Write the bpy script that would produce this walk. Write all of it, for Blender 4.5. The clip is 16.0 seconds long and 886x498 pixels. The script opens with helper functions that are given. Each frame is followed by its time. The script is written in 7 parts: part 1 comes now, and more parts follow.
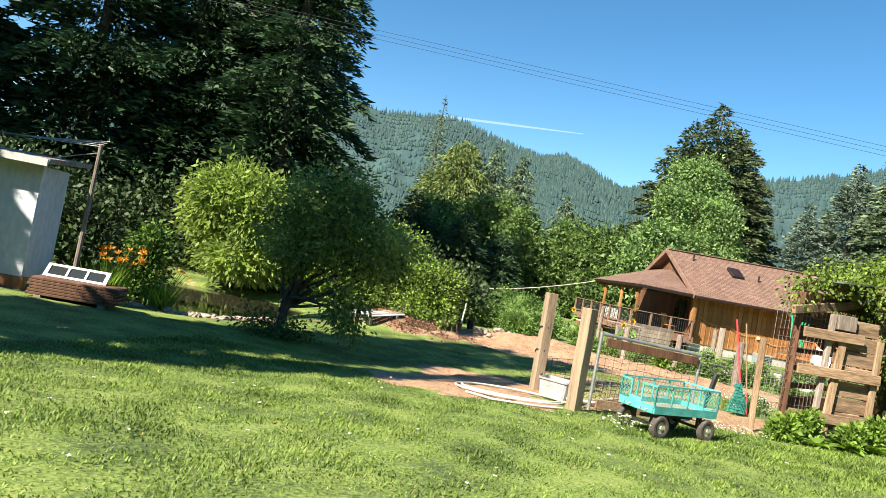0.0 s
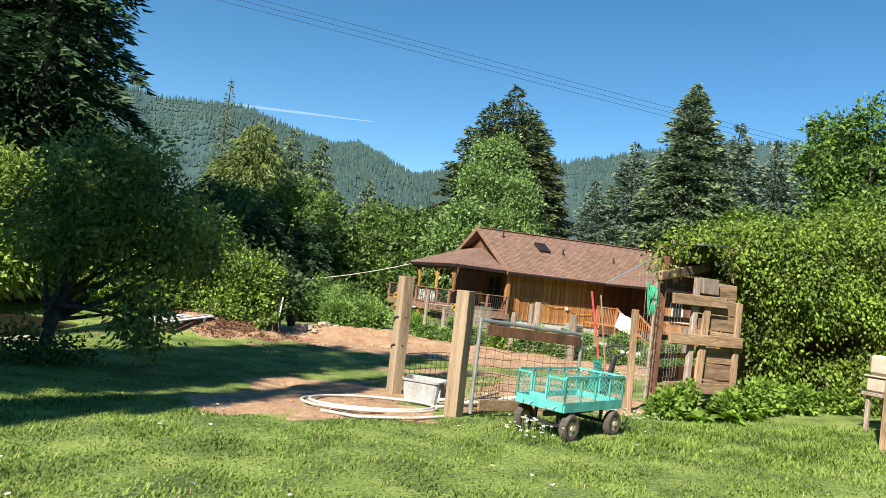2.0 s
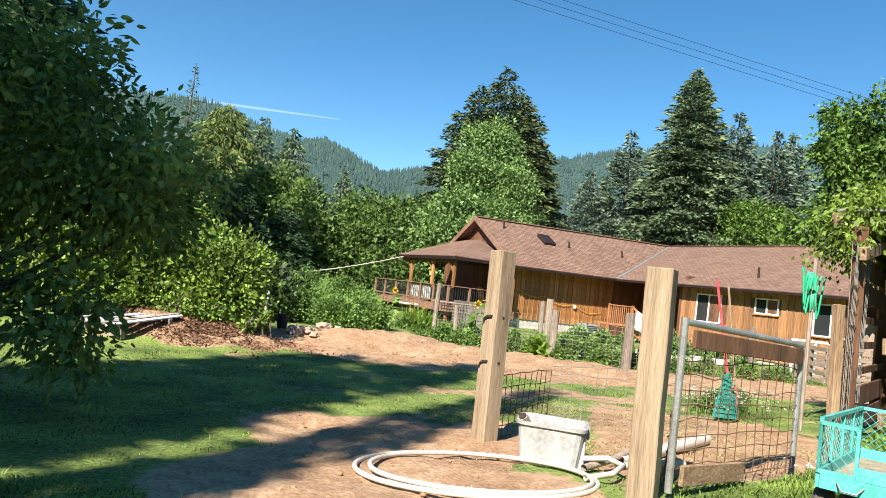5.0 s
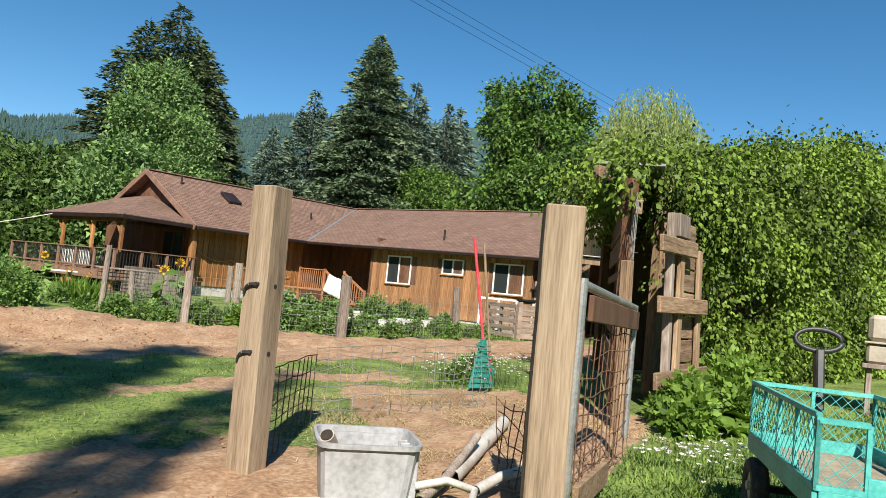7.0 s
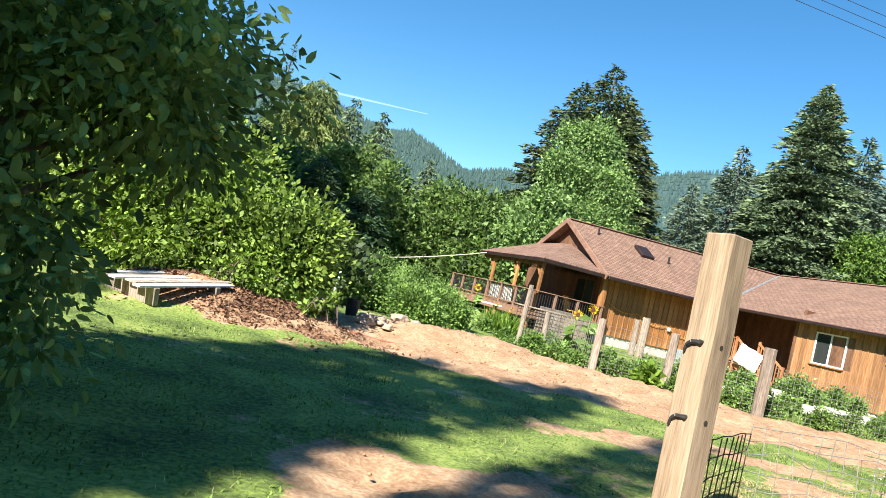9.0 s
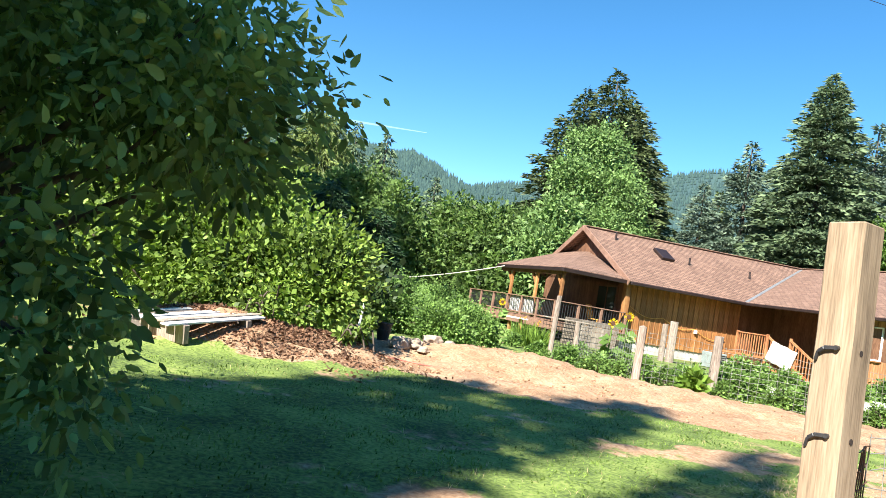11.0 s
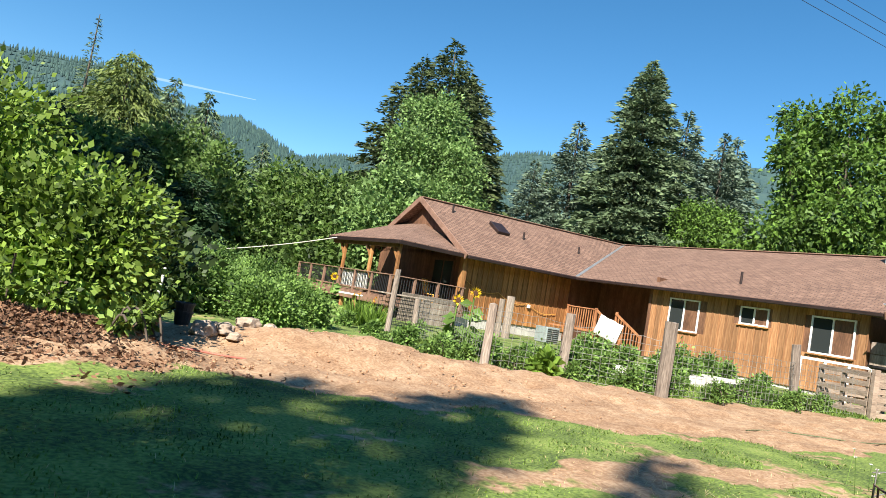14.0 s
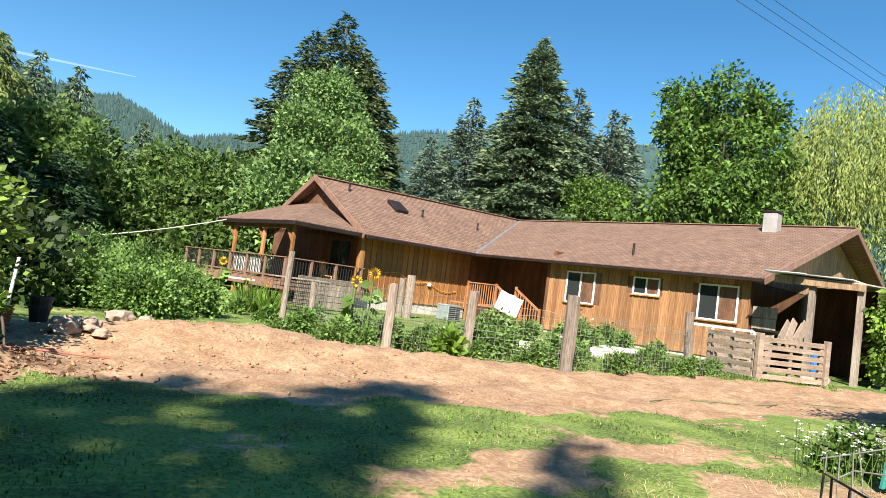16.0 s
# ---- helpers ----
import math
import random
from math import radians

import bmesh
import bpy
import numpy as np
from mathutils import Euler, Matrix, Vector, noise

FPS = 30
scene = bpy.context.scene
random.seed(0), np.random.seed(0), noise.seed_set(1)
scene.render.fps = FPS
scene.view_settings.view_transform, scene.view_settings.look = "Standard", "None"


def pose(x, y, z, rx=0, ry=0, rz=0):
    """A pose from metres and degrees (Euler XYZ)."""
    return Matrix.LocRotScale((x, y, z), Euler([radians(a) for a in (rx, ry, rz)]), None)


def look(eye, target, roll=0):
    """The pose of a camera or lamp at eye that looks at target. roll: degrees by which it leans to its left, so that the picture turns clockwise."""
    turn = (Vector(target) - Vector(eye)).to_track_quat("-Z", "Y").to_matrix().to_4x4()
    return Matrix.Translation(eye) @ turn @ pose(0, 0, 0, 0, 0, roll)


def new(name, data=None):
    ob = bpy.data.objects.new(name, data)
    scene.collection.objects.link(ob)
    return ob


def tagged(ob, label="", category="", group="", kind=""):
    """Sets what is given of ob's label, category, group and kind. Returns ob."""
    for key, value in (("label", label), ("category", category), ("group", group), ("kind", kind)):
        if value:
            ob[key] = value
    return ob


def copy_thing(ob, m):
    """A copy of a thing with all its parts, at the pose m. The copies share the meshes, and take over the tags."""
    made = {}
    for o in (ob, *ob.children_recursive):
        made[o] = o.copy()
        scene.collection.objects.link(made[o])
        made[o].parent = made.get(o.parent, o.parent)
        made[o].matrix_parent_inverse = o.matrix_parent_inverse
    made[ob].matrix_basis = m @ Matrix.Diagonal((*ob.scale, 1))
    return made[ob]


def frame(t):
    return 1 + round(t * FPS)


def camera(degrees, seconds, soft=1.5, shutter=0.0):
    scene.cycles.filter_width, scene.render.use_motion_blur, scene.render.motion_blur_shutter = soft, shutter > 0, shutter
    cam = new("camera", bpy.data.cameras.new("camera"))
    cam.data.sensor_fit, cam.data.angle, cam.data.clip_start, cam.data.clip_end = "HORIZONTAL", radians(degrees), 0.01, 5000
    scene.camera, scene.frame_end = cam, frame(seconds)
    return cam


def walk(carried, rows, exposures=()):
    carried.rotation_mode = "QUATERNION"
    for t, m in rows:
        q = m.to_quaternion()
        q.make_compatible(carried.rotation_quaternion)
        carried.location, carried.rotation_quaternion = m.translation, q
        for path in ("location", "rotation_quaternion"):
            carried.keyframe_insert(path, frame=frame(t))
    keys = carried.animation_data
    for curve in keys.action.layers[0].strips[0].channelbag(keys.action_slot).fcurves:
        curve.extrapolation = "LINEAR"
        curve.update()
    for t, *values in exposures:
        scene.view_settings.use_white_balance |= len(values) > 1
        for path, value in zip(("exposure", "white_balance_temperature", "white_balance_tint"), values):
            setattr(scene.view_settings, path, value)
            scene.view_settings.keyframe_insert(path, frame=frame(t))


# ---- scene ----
cam = camera(65.3, 16.0, soft=0.6)
PATH = [
    (0, (1.971, -0.801, 1.831), (1.552, 1.154, 1.883), 10.9),
    (0.5, (1.65, -0.262, 1.716), (1.341, 1.714, 1.758), 8.4),
    (1, (1.368, 0.338, 1.673), (1.243, 2.333, 1.715), 7.3),
    (1.5, (1.138, 0.882, 1.641), (1.209, 2.879, 1.722), 6.5),
    (2, (0.99, 1.508, 1.635), (1.15, 3.499, 1.745), 7.0),
    (2.5, (0.817, 2.328, 1.556), (0.997, 4.315, 1.692), 7.6),
    (3, (0.694, 3.034, 1.516), (0.914, 5.018, 1.653), 7.5),
    (3.5, (0.411, 3.632, 1.467), (0.621, 5.617, 1.592), 7.7),
    (3.7, (0.334, 3.903, 1.461), (0.528, 5.889, 1.594), 7.2),
    (5.8, (-0.401, 6.996, 1.2), (0.05, 8.942, 1.3), 6.6),
    (6, (-0.448, 7.25, 1.207), (0.226, 9.13, 1.315), 6.2),
    (6.5, (-0.418, 7.757, 1.162), (0.695, 9.414, 1.283), 5.1),
    (7, (-0.273, 8.125, 1.16), (0.854, 9.772, 1.282), 5.7),
    (7.5, (-0.229, 8.265, 1.154), (0.593, 10.085, 1.272), 8.2),
    (8, (-0.229, 8.345, 1.151), (0.197, 10.296, 1.244), 11.4),
    (8.5, (-0.292, 8.422, 1.119), (-0.167, 10.417, 1.191), 13.7),
    (8.7, (-0.321, 8.468, 1.106), (-0.24, 10.465, 1.182), 14.0),
    (10.8, (-0.77, 8.985, 1.055), (-0.834, 10.981, 1.159), 11.5),
    (11, (-0.77, 9.05, 1.021), (-0.751, 11.046, 1.147), 9.9),
    (11.5, (-0.773, 9.472, 1.032), (-0.488, 11.447, 1.175), 8.3),
    (12, (-0.695, 9.989, 1.029), (-0.18, 11.916, 1.177), 7.7),
    (12.5, (-0.649, 10.431, 1.038), (-0.129, 12.357, 1.176), 8.6),
    (13, (-0.63, 10.7, 1.03), (-0.098, 12.623, 1.163), 9.5),
    (13.5, (-0.64, 10.98, 1.022), (-0.121, 12.906, 1.158), 9.5),
    (14, (-0.585, 11.12, 1.026), (-0.081, 13.051, 1.162), 9.8),
    (14.5, (-0.52, 11.275, 1.031), (-0.038, 13.211, 1.164), 9.8),
    (15, (-0.465, 11.42, 1.045), (0.039, 13.351, 1.174), 9.8),
    (15.5, (-0.45, 11.54, 1.04), (0.144, 13.445, 1.164), 8.9),
    (16, (-0.38, 11.71, 1.045), (0.405, 13.545, 1.166), 7.6),
]
walk(cam, [(t, look(e, g, r)) for t, e, g, r in PATH], exposures=[(t, s, k, 10) for t, s, k in ((0, 1.43, 6750), (1, 1.51, 6680), (2, 1.12, 6600), (3.5, 1.19, 6550), (6, 1.27, 6400), (6.5, 0.81, 6300), (7.5, 0.77, 6300), (8, 0.89, 6300), (8.5, 1.41, 6400), (11, 1.7, 6250), (11.5, 1.35, 6100), (12, 0.83, 5950), (12.5, 1.09, 6150), (13, 1.23, 6300), (15, 1.25, 6400), (16, 1.27, 6450))])

# ---- light ----
SUN_AZ = Vector((-0.58, -0.81, 0)).normalized()
SUN_EL = radians(41)
world = bpy.data.worlds.new("sky")
scene.world = world
world.use_nodes = True
wn = world.node_tree.nodes
sky = wn.new("ShaderNodeTexSky")
sky.sky_type = "NISHITA"
sky.sun_disc = False
sky.sun_elevation = SUN_EL
sky.sun_rotation = math.atan2(SUN_AZ.x, SUN_AZ.y)
sky.altitude = 300
sky.air_density = 0.8
sky.dust_density = 0.0
sky.ozone_density = 1.0
grade = wn.new("ShaderNodeHueSaturation")
grade.inputs["Saturation"].default_value, grade.inputs["Value"].default_value = 1.3, 1.2
grade.inputs["Hue"].default_value = 0.491
world.node_tree.links.new(sky.outputs[0], grade.inputs["Color"])
world.node_tree.links.new(grade.outputs[0], wn["Background"].inputs[0])
wn["Background"].inputs[1].default_value = 0.067
sun_to = (SUN_AZ * math.cos(SUN_EL) + Vector((0, 0, math.sin(SUN_EL))))
sun_data = bpy.data.lights.new("sun", "SUN")
sun_data.energy, sun_data.angle, sun_data.color = 5.0, radians(0.5), (1.0, 0.93, 0.82)
sun = new("sun", sun_data)
sun.matrix_world = look(sun_to * 60, (0, 0, 0))

rng = np.random.default_rng(7)


# ---- materials ----
def nodes_of(name):
    m = bpy.data.materials.new(name)
    m.use_nodes = True
    n, l = m.node_tree.nodes, m.node_tree.links
    return m, n, l, n["Principled BSDF"]


def ramp(n, stops):
    r = n.new("ShaderNodeValToRGB")
    while len(r.color_ramp.elements) < len(stops):
        r.color_ramp.elements.new(0.5)
    for e, (p, c) in zip(r.color_ramp.elements, stops):
        e.position, e.color = p, (*c, 1)
    return r


def rough_mat(name, dark, mid, light, scale=3.0, fine=40.0, stretch=(1, 1, 1), rough=0.85, bump=0.3, metal=0.0, per_piece=0.0, depth=0.02):
    """Two scales of noise for colour and relief, in metres."""
    m, n, l, p = nodes_of(name)
    co = n.new("ShaderNodeTexCoord")
    mp = n.new("ShaderNodeMapping")
    mp.inputs["Scale"].default_value = stretch
    l.new(co.outputs["Object"], mp.inputs[0])
    a, b = n.new("ShaderNodeTexNoise"), n.new("ShaderNodeTexNoise")
    a.inputs["Scale"].default_value, b.inputs["Scale"].default_value = scale, fine
    a.inputs["Detail"].default_value, b.inputs["Detail"].default_value = 5, 3
    mix = n.new("ShaderNodeMath")
    mix.operation = "MULTIPLY_ADD"
    mix.inputs[1].default_value = 0.45
    sc = n.new("ShaderNodeMath")
    sc.operation = "MULTIPLY"
    sc.inputs[1].default_value = 0.55
    l.new(mp.outputs[0], a.inputs["Vector"])
    l.new(mp.outputs[0], b.inputs["Vector"])
    l.new(a.outputs[0], sc.inputs[0])
    l.new(b.outputs[0], mix.inputs[0])
    l.new(sc.outputs[0], mix.inputs[2])
    r = ramp(n, ((0.3, dark), (0.5, mid), (0.68, light)))
    l.new(mix.outputs[0], r.inputs[0])
    colour = r.outputs[0]
    if per_piece:
        oi = n.new("ShaderNodeObjectInfo")
        mr = n.new("ShaderNodeMapRange")
        mr.inputs["To Min"].default_value, mr.inputs["To Max"].default_value = 1 - per_piece, 1 + per_piece
        hs = n.new("ShaderNodeHueSaturation")
        l.new(oi.outputs["Random"], mr.inputs[0])
        l.new(mr.outputs[0], hs.inputs["Value"])
        l.new(colour, hs.inputs["Color"])
        colour = hs.outputs[0]
    l.new(colour, p.inputs["Base Color"])
    p.inputs["Roughness"].default_value = rough
    p.inputs["Metallic"].default_value = metal
    if bump:
        bp = n.new("ShaderNodeBump")
        bp.inputs["Strength"].default_value, bp.inputs["Distance"].default_value = bump, depth
        l.new(mix.outputs[0], bp.inputs["Height"])
        l.new(bp.outputs[0], p.inputs["Normal"])
    return m


def leaf_mat(name, dark, light, trans=0.35, rough=0.55):
    """Leaves that differ one from another and let light through."""
    m, n, l, p = nodes_of(name)
    g = n.new("ShaderNodeNewGeometry")
    co = n.new("ShaderNodeTexCoord")
    nz = n.new("ShaderNodeTexNoise")
    nz.inputs["Scale"].default_value, nz.inputs["Detail"].default_value = 1.1, 4
    l.new(co.outputs["Object"], nz.inputs["Vector"])
    add = n.new("ShaderNodeMath")
    add.operation = "MULTIPLY_ADD"
    add.inputs[1].default_value = 0.34
    l.new(g.outputs["Random Per Island"], add.inputs[0])
    l.new(nz.outputs[0], add.inputs[2])
    r = ramp(n, ((0.4, dark), (0.64, tuple(0.55 * a + 0.45 * b for a, b in zip(dark, light))), (0.88, light)))
    l.new(add.outputs[0], r.inputs[0])
    l.new(r.outputs[0], p.inputs["Base Color"])
    p.inputs["Roughness"].default_value = rough
    p.inputs["Specular IOR Level"].default_value = 0.25
    t = n.new("ShaderNodeBsdfTranslucent")
    hs = n.new("ShaderNodeHueSaturation")
    hs.inputs["Value"].default_value, hs.inputs["Saturation"].default_value = 1.3, 1.1
    l.new(r.outputs[0], hs.inputs["Color"])
    l.new(hs.outputs[0], t.inputs[0])
    mx = n.new("ShaderNodeMixShader")
    mx.inputs[0].default_value = trans
    l.new(p.outputs[0], mx.inputs[1])
    l.new(t.outputs[0], mx.inputs[2])
    l.new(mx.outputs[0], n["Material Output"].inputs[0])
    return m


def glass_mat():
    m, n, l, p = nodes_of("window_glass")
    p.inputs["Base Color"].default_value = (0.03, 0.035, 0.035, 1)
    p.inputs["Roughness"].default_value = 0.04
    p.inputs["IOR"].default_value = 1.5
    return m


M_POST = rough_mat("sawn_post_wood", (0.11, 0.075, 0.045), (0.28, 0.205, 0.13), (0.40, 0.31, 0.21), 7, 60, (1.8, 1.8, 0.1), 0.88, 0.5, depth=0.006)
M_OLDWOOD = rough_mat("weathered_grey_wood", (0.09, 0.07, 0.055), (0.24, 0.19, 0.15), (0.40, 0.34, 0.28), 5, 40, (1.4, 1.4, 0.15), 0.92, 0.5, per_piece=0.25, depth=0.008)
M_PLANK = rough_mat("brown_barn_plank", (0.08, 0.045, 0.025), (0.25, 0.16, 0.09), (0.42, 0.30, 0.19), 5, 40, (0.15, 1.5, 1.5), 0.9, 0.5, per_piece=0.25, depth=0.008)
M_PLANKV = rough_mat("brown_barn_stile", (0.10, 0.06, 0.035), (0.28, 0.18, 0.10), (0.44, 0.32, 0.2), 5, 40, (1.5, 1.5, 0.15), 0.9, 0.5, per_piece=0.2, depth=0.008)
M_SIDING = rough_mat("stained_cedar_board", (0.11, 0.042, 0.013), (0.31, 0.135, 0.042), (0.46, 0.24, 0.09), 2.2, 18, (1.5, 1.5, 0.18), 0.7, 0.3, per_piece=0.32, depth=0.006)
M_SIDING_W = rough_mat("faded_cedar_board", (0.11, 0.05, 0.022), (0.3, 0.145, 0.06), (0.44, 0.255, 0.125), 2.2, 18, (1.5, 1.5, 0.14), 0.8, 0.3, per_piece=0.28, depth=0.006)
M_DARKWOOD = rough_mat("dark_brown_beam", (0.05, 0.022, 0.012), (0.13, 0.06, 0.03), (0.22, 0.11, 0.06), 4, 30, (1, 1, 0.2), 0.75, 0.3, depth=0.006)
M_TRIM = rough_mat("brown_fascia", (0.12, 0.065, 0.045), (0.22, 0.125, 0.085), (0.30, 0.18, 0.125), 4, 30, (1, 1, 1), 0.7, 0.2, depth=0.004)
M_DARKTRIM = rough_mat("dark_gutter", (0.01, 0.006, 0.005), (0.02, 0.011, 0.009), (0.035, 0.02, 0.016), 3, 30, (1, 1, 1), 0.45, 0.1, depth=0.002)
M_REDWOOD = rough_mat("orange_stair_wood", (0.20, 0.07, 0.025), (0.36, 0.15, 0.06), (0.48, 0.24, 0.11), 5, 30, (1, 1, 0.3), 0.7, 0.2, depth=0.004)
M_WHITE = rough_mat("white_paint", (0.6, 0.59, 0.56), (0.74, 0.73, 0.7), (0.82, 0.81, 0.78), 2, 25, (1, 1, 1), 0.5, 0.1, depth=0.003)
M_SHEET = rough_mat("white_cloth", (0.6, 0.56, 0.5), (0.75, 0.72, 0.67), (0.85, 0.83, 0.8), 6, 60, (1, 1, 1), 0.9, 0.25, depth=0.01)
M_SHED = rough_mat("pale_grey_sheathing", (0.42, 0.45, 0.5), (0.6, 0.62, 0.66), (0.75, 0.76, 0.78), 1.5, 14, (1, 1, 0.5), 0.7, 0.15, depth=0.004)
M_GLASS = glass_mat()
M_STEEL = rough_mat("galvanised_pipe", (0.25, 0.25, 0.25), (0.42, 0.42, 0.41), (0.58, 0.58, 0.57), 6, 60, (1, 1, 1), 0.45, 0.1, metal=0.7, depth=0.002)
M_WIRE = rough_mat("galvanised_wire", (0.2, 0.19, 0.17), (0.34, 0.33, 0.3), (0.5, 0.48, 0.45), 6, 60, (1, 1, 1), 0.5, 0.0, metal=0.5)
M_RUSTWIRE = rough_mat("rusty_wire", (0.07, 0.035, 0.02), (0.16, 0.08, 0.045), (0.26, 0.15, 0.09), 8, 60, (1, 1, 1), 0.8, 0.0, metal=0.2)
M_TEAL = rough_mat("worn_teal_paint", (0.05, 0.24, 0.22), (0.075, 0.40, 0.36), (0.16, 0.50, 0.45), 5, 45, (1, 1, 1), 0.5, 0.15, depth=0.003)
M_RUBBER = rough_mat("dusty_tyre_rubber", (0.03, 0.026, 0.022), (0.08, 0.066, 0.055), (0.16, 0.13, 0.105), 9, 60, (1, 1, 1), 0.9, 0.5, depth=0.006)
M_BLACK = rough_mat("black_painted_steel", (0.012, 0.012, 0.013), (0.025, 0.025, 0.027), (0.05, 0.048, 0.045), 8, 60, (1, 1, 1), 0.5, 0.1, depth=0.002)
M_RIM = rough_mat("cream_wheel_rim", (0.35, 0.28, 0.16), (0.55, 0.48, 0.34), (0.68, 0.62, 0.48), 12, 70, (1, 1, 1), 0.5, 0.1, depth=0.002)
M_TUB = rough_mat("dirty_white_plastic", (0.22, 0.21, 0.2), (0.36, 0.36, 0.36), (0.48, 0.48, 0.49), 4, 35, (1, 1, 1), 0.4, 0.1, depth=0.003)
M_PVC = rough_mat("white_pvc", (0.36, 0.32, 0.26), (0.54, 0.5, 0.44), (0.66, 0.63, 0.57), 4, 40, (1, 1, 1), 0.5, 0.1, depth=0.002)
M_RED = rough_mat("red_handle_paint", (0.5, 0.04, 0.05), (0.66, 0.07, 0.09), (0.75, 0.15, 0.16), 5, 40, (1, 1, 1), 0.45, 0.05, depth=0.002)
M_GREENHOSE = rough_mat("green_hose_plastic", (0.01, 0.3, 0.14), (0.02, 0.45, 0.22), (0.08, 0.55, 0.3), 5, 40, (1, 1, 1), 0.45, 0.05, depth=0.002)
M_NET = rough_mat("dark_green_net", (0.01, 0.12, 0.10), (0.02, 0.2, 0.16), (0.05, 0.28, 0.22), 15, 60, (1, 1, 1), 0.8, 0.0)
M_CONCRETE = rough_mat("pale_concrete", (0.35, 0.33, 0.3), (0.48, 0.46, 0.42), (0.6, 0.58, 0.54), 3, 30, (1, 1, 1), 0.9, 0.3, depth=0.006)
M_ROCK = rough_mat("tan_boulder", (0.2, 0.15, 0.11), (0.36, 0.28, 0.21), (0.5, 0.42, 0.34), 3, 20, (1, 1, 1), 0.95, 0.6, depth=0.03)
M_BARK = rough_mat("grey_brown_bark", (0.03, 0.022, 0.016), (0.09, 0.068, 0.05), (0.17, 0.135, 0.105), 5, 25, (1, 1, 0.3), 0.95, 0.7, depth=0.03)
M_BLUE = rough_mat("blue_plastic", (0.01, 0.08, 0.3), (0.02, 0.15, 0.45), (0.05, 0.25, 0.55), 4, 30, (1, 1, 1), 0.4, 0.0)
M_ORANGE = rough_mat("orange_plastic", (0.5, 0.11, 0.03), (0.66, 0.18, 0.06), (0.75, 0.28, 0.12), 4, 30, (1, 1, 1), 0.5, 0.0)
M_METALGREY = rough_mat("grey_enamel", (0.3, 0.32, 0.32), (0.42, 0.45, 0.45), (0.52, 0.55, 0.55), 4, 30, (1, 1, 1), 0.45, 0.05)
M_CRATE = rough_mat("tan_plastic", (0.3, 0.25, 0.19), (0.42, 0.36, 0.28), (0.5, 0.44, 0.36), 4, 30, (1, 1, 1), 0.5, 0.05)
M_PALLET = rough_mat("sunbleached_pallet_wood", (0.13, 0.095, 0.07), (0.28, 0.21, 0.155), (0.4, 0.32, 0.25), 5, 40, (0.2, 1.4, 1.4), 0.9, 0.4, per_piece=0.15, depth=0.006)
M_BED = rough_mat("dusty_soiled_bed", (0.12, 0.13, 0.1), (0.3, 0.25, 0.17), (0.42, 0.35, 0.24), 7, 60, (1, 1, 1), 0.9, 0.3)
M_DARK = rough_mat("dark_interior", (0.015, 0.01, 0.008), (0.03, 0.02, 0.015), (0.05, 0.035, 0.025), 3, 20, (1, 1, 1), 0.9, 0.0)

L_FIR = leaf_mat("dark_fir_needles", (0.006, 0.016, 0.008), (0.065, 0.125, 0.05), 0.1)
L_SPRUCE = leaf_mat("spruce_needles", (0.012, 0.024, 0.014), (0.19, 0.26, 0.13), 0.1)
L_CEDAR = leaf_mat("yellow_green_cedar_sprays", (0.026, 0.048, 0.013), (0.21, 0.265, 0.07), 0.15)
L_BLUE = leaf_mat("blue_grey_needles", (0.03, 0.048, 0.036), (0.2, 0.27, 0.18), 0.1)
L_MAPLE = leaf_mat("maple_leaves", (0.008, 0.022, 0.005), (0.155, 0.27, 0.045), 0.15)
L_POPLAR = leaf_mat("pale_cottonwood_leaves", (0.035, 0.075, 0.02), (0.27, 0.41, 0.13), 0.22)
L_APPLE = leaf_mat("dark_apple_leaves", (0.016, 0.034, 0.01), (0.21, 0.32, 0.09), 0.38)
# near-black leaf colour that carries the shade under the firs
L_SHADE = leaf_mat("shade_dark_leaves", (0.005, 0.011, 0.004), (0.06, 0.1, 0.028), 0.08)
L_WILLOW = leaf_mat("yellow_willow_leaves", (0.15, 0.19, 0.045), (0.36, 0.42, 0.13), 0.35)
L_SHRUB = leaf_mat("bright_shrub_leaves", (0.045, 0.095, 0.014), (0.26, 0.40, 0.065), 0.3)
L_HAZEL = leaf_mat("hazel_leaves", (0.016, 0.034, 0.007), (0.31, 0.45, 0.085), 0.28)
L_VINE = leaf_mat("vine_leaves", (0.006, 0.014, 0.003), (0.225, 0.335, 0.045), 0.16)
L_WEED = leaf_mat("garden_leaves", (0.025, 0.06, 0.012), (0.24, 0.38, 0.09), 0.22)
L_GRASS = leaf_mat("grass_blades", (0.04, 0.076, 0.012), (0.235, 0.335, 0.065), 0.22)
L_STRAW = leaf_mat("dry_straw", (0.300, 0.220, 0.100), (0.600, 0.480, 0.270), 0.2)
L_PETAL_W = leaf_mat("white_petals", (0.600, 0.580, 0.500), (0.850, 0.840, 0.800), 0.3)
L_PETAL_Y = leaf_mat("yellow_petals", (0.7, 0.42, 0.015), (0.85, 0.66, 0.05), 0.3)
L_LILY = leaf_mat("orange_lily_petals", (0.55, 0.2, 0.03), (0.8, 0.45, 0.1), 0.35)
L_ORCHARD = leaf_mat("apple_tree_leaves", (0.034, 0.062, 0.018), (0.3, 0.42, 0.13), 0.42)
L_FRUIT = leaf_mat("green_apple_skin", (0.150, 0.210, 0.045), (0.375, 0.450, 0.135), 0.0)


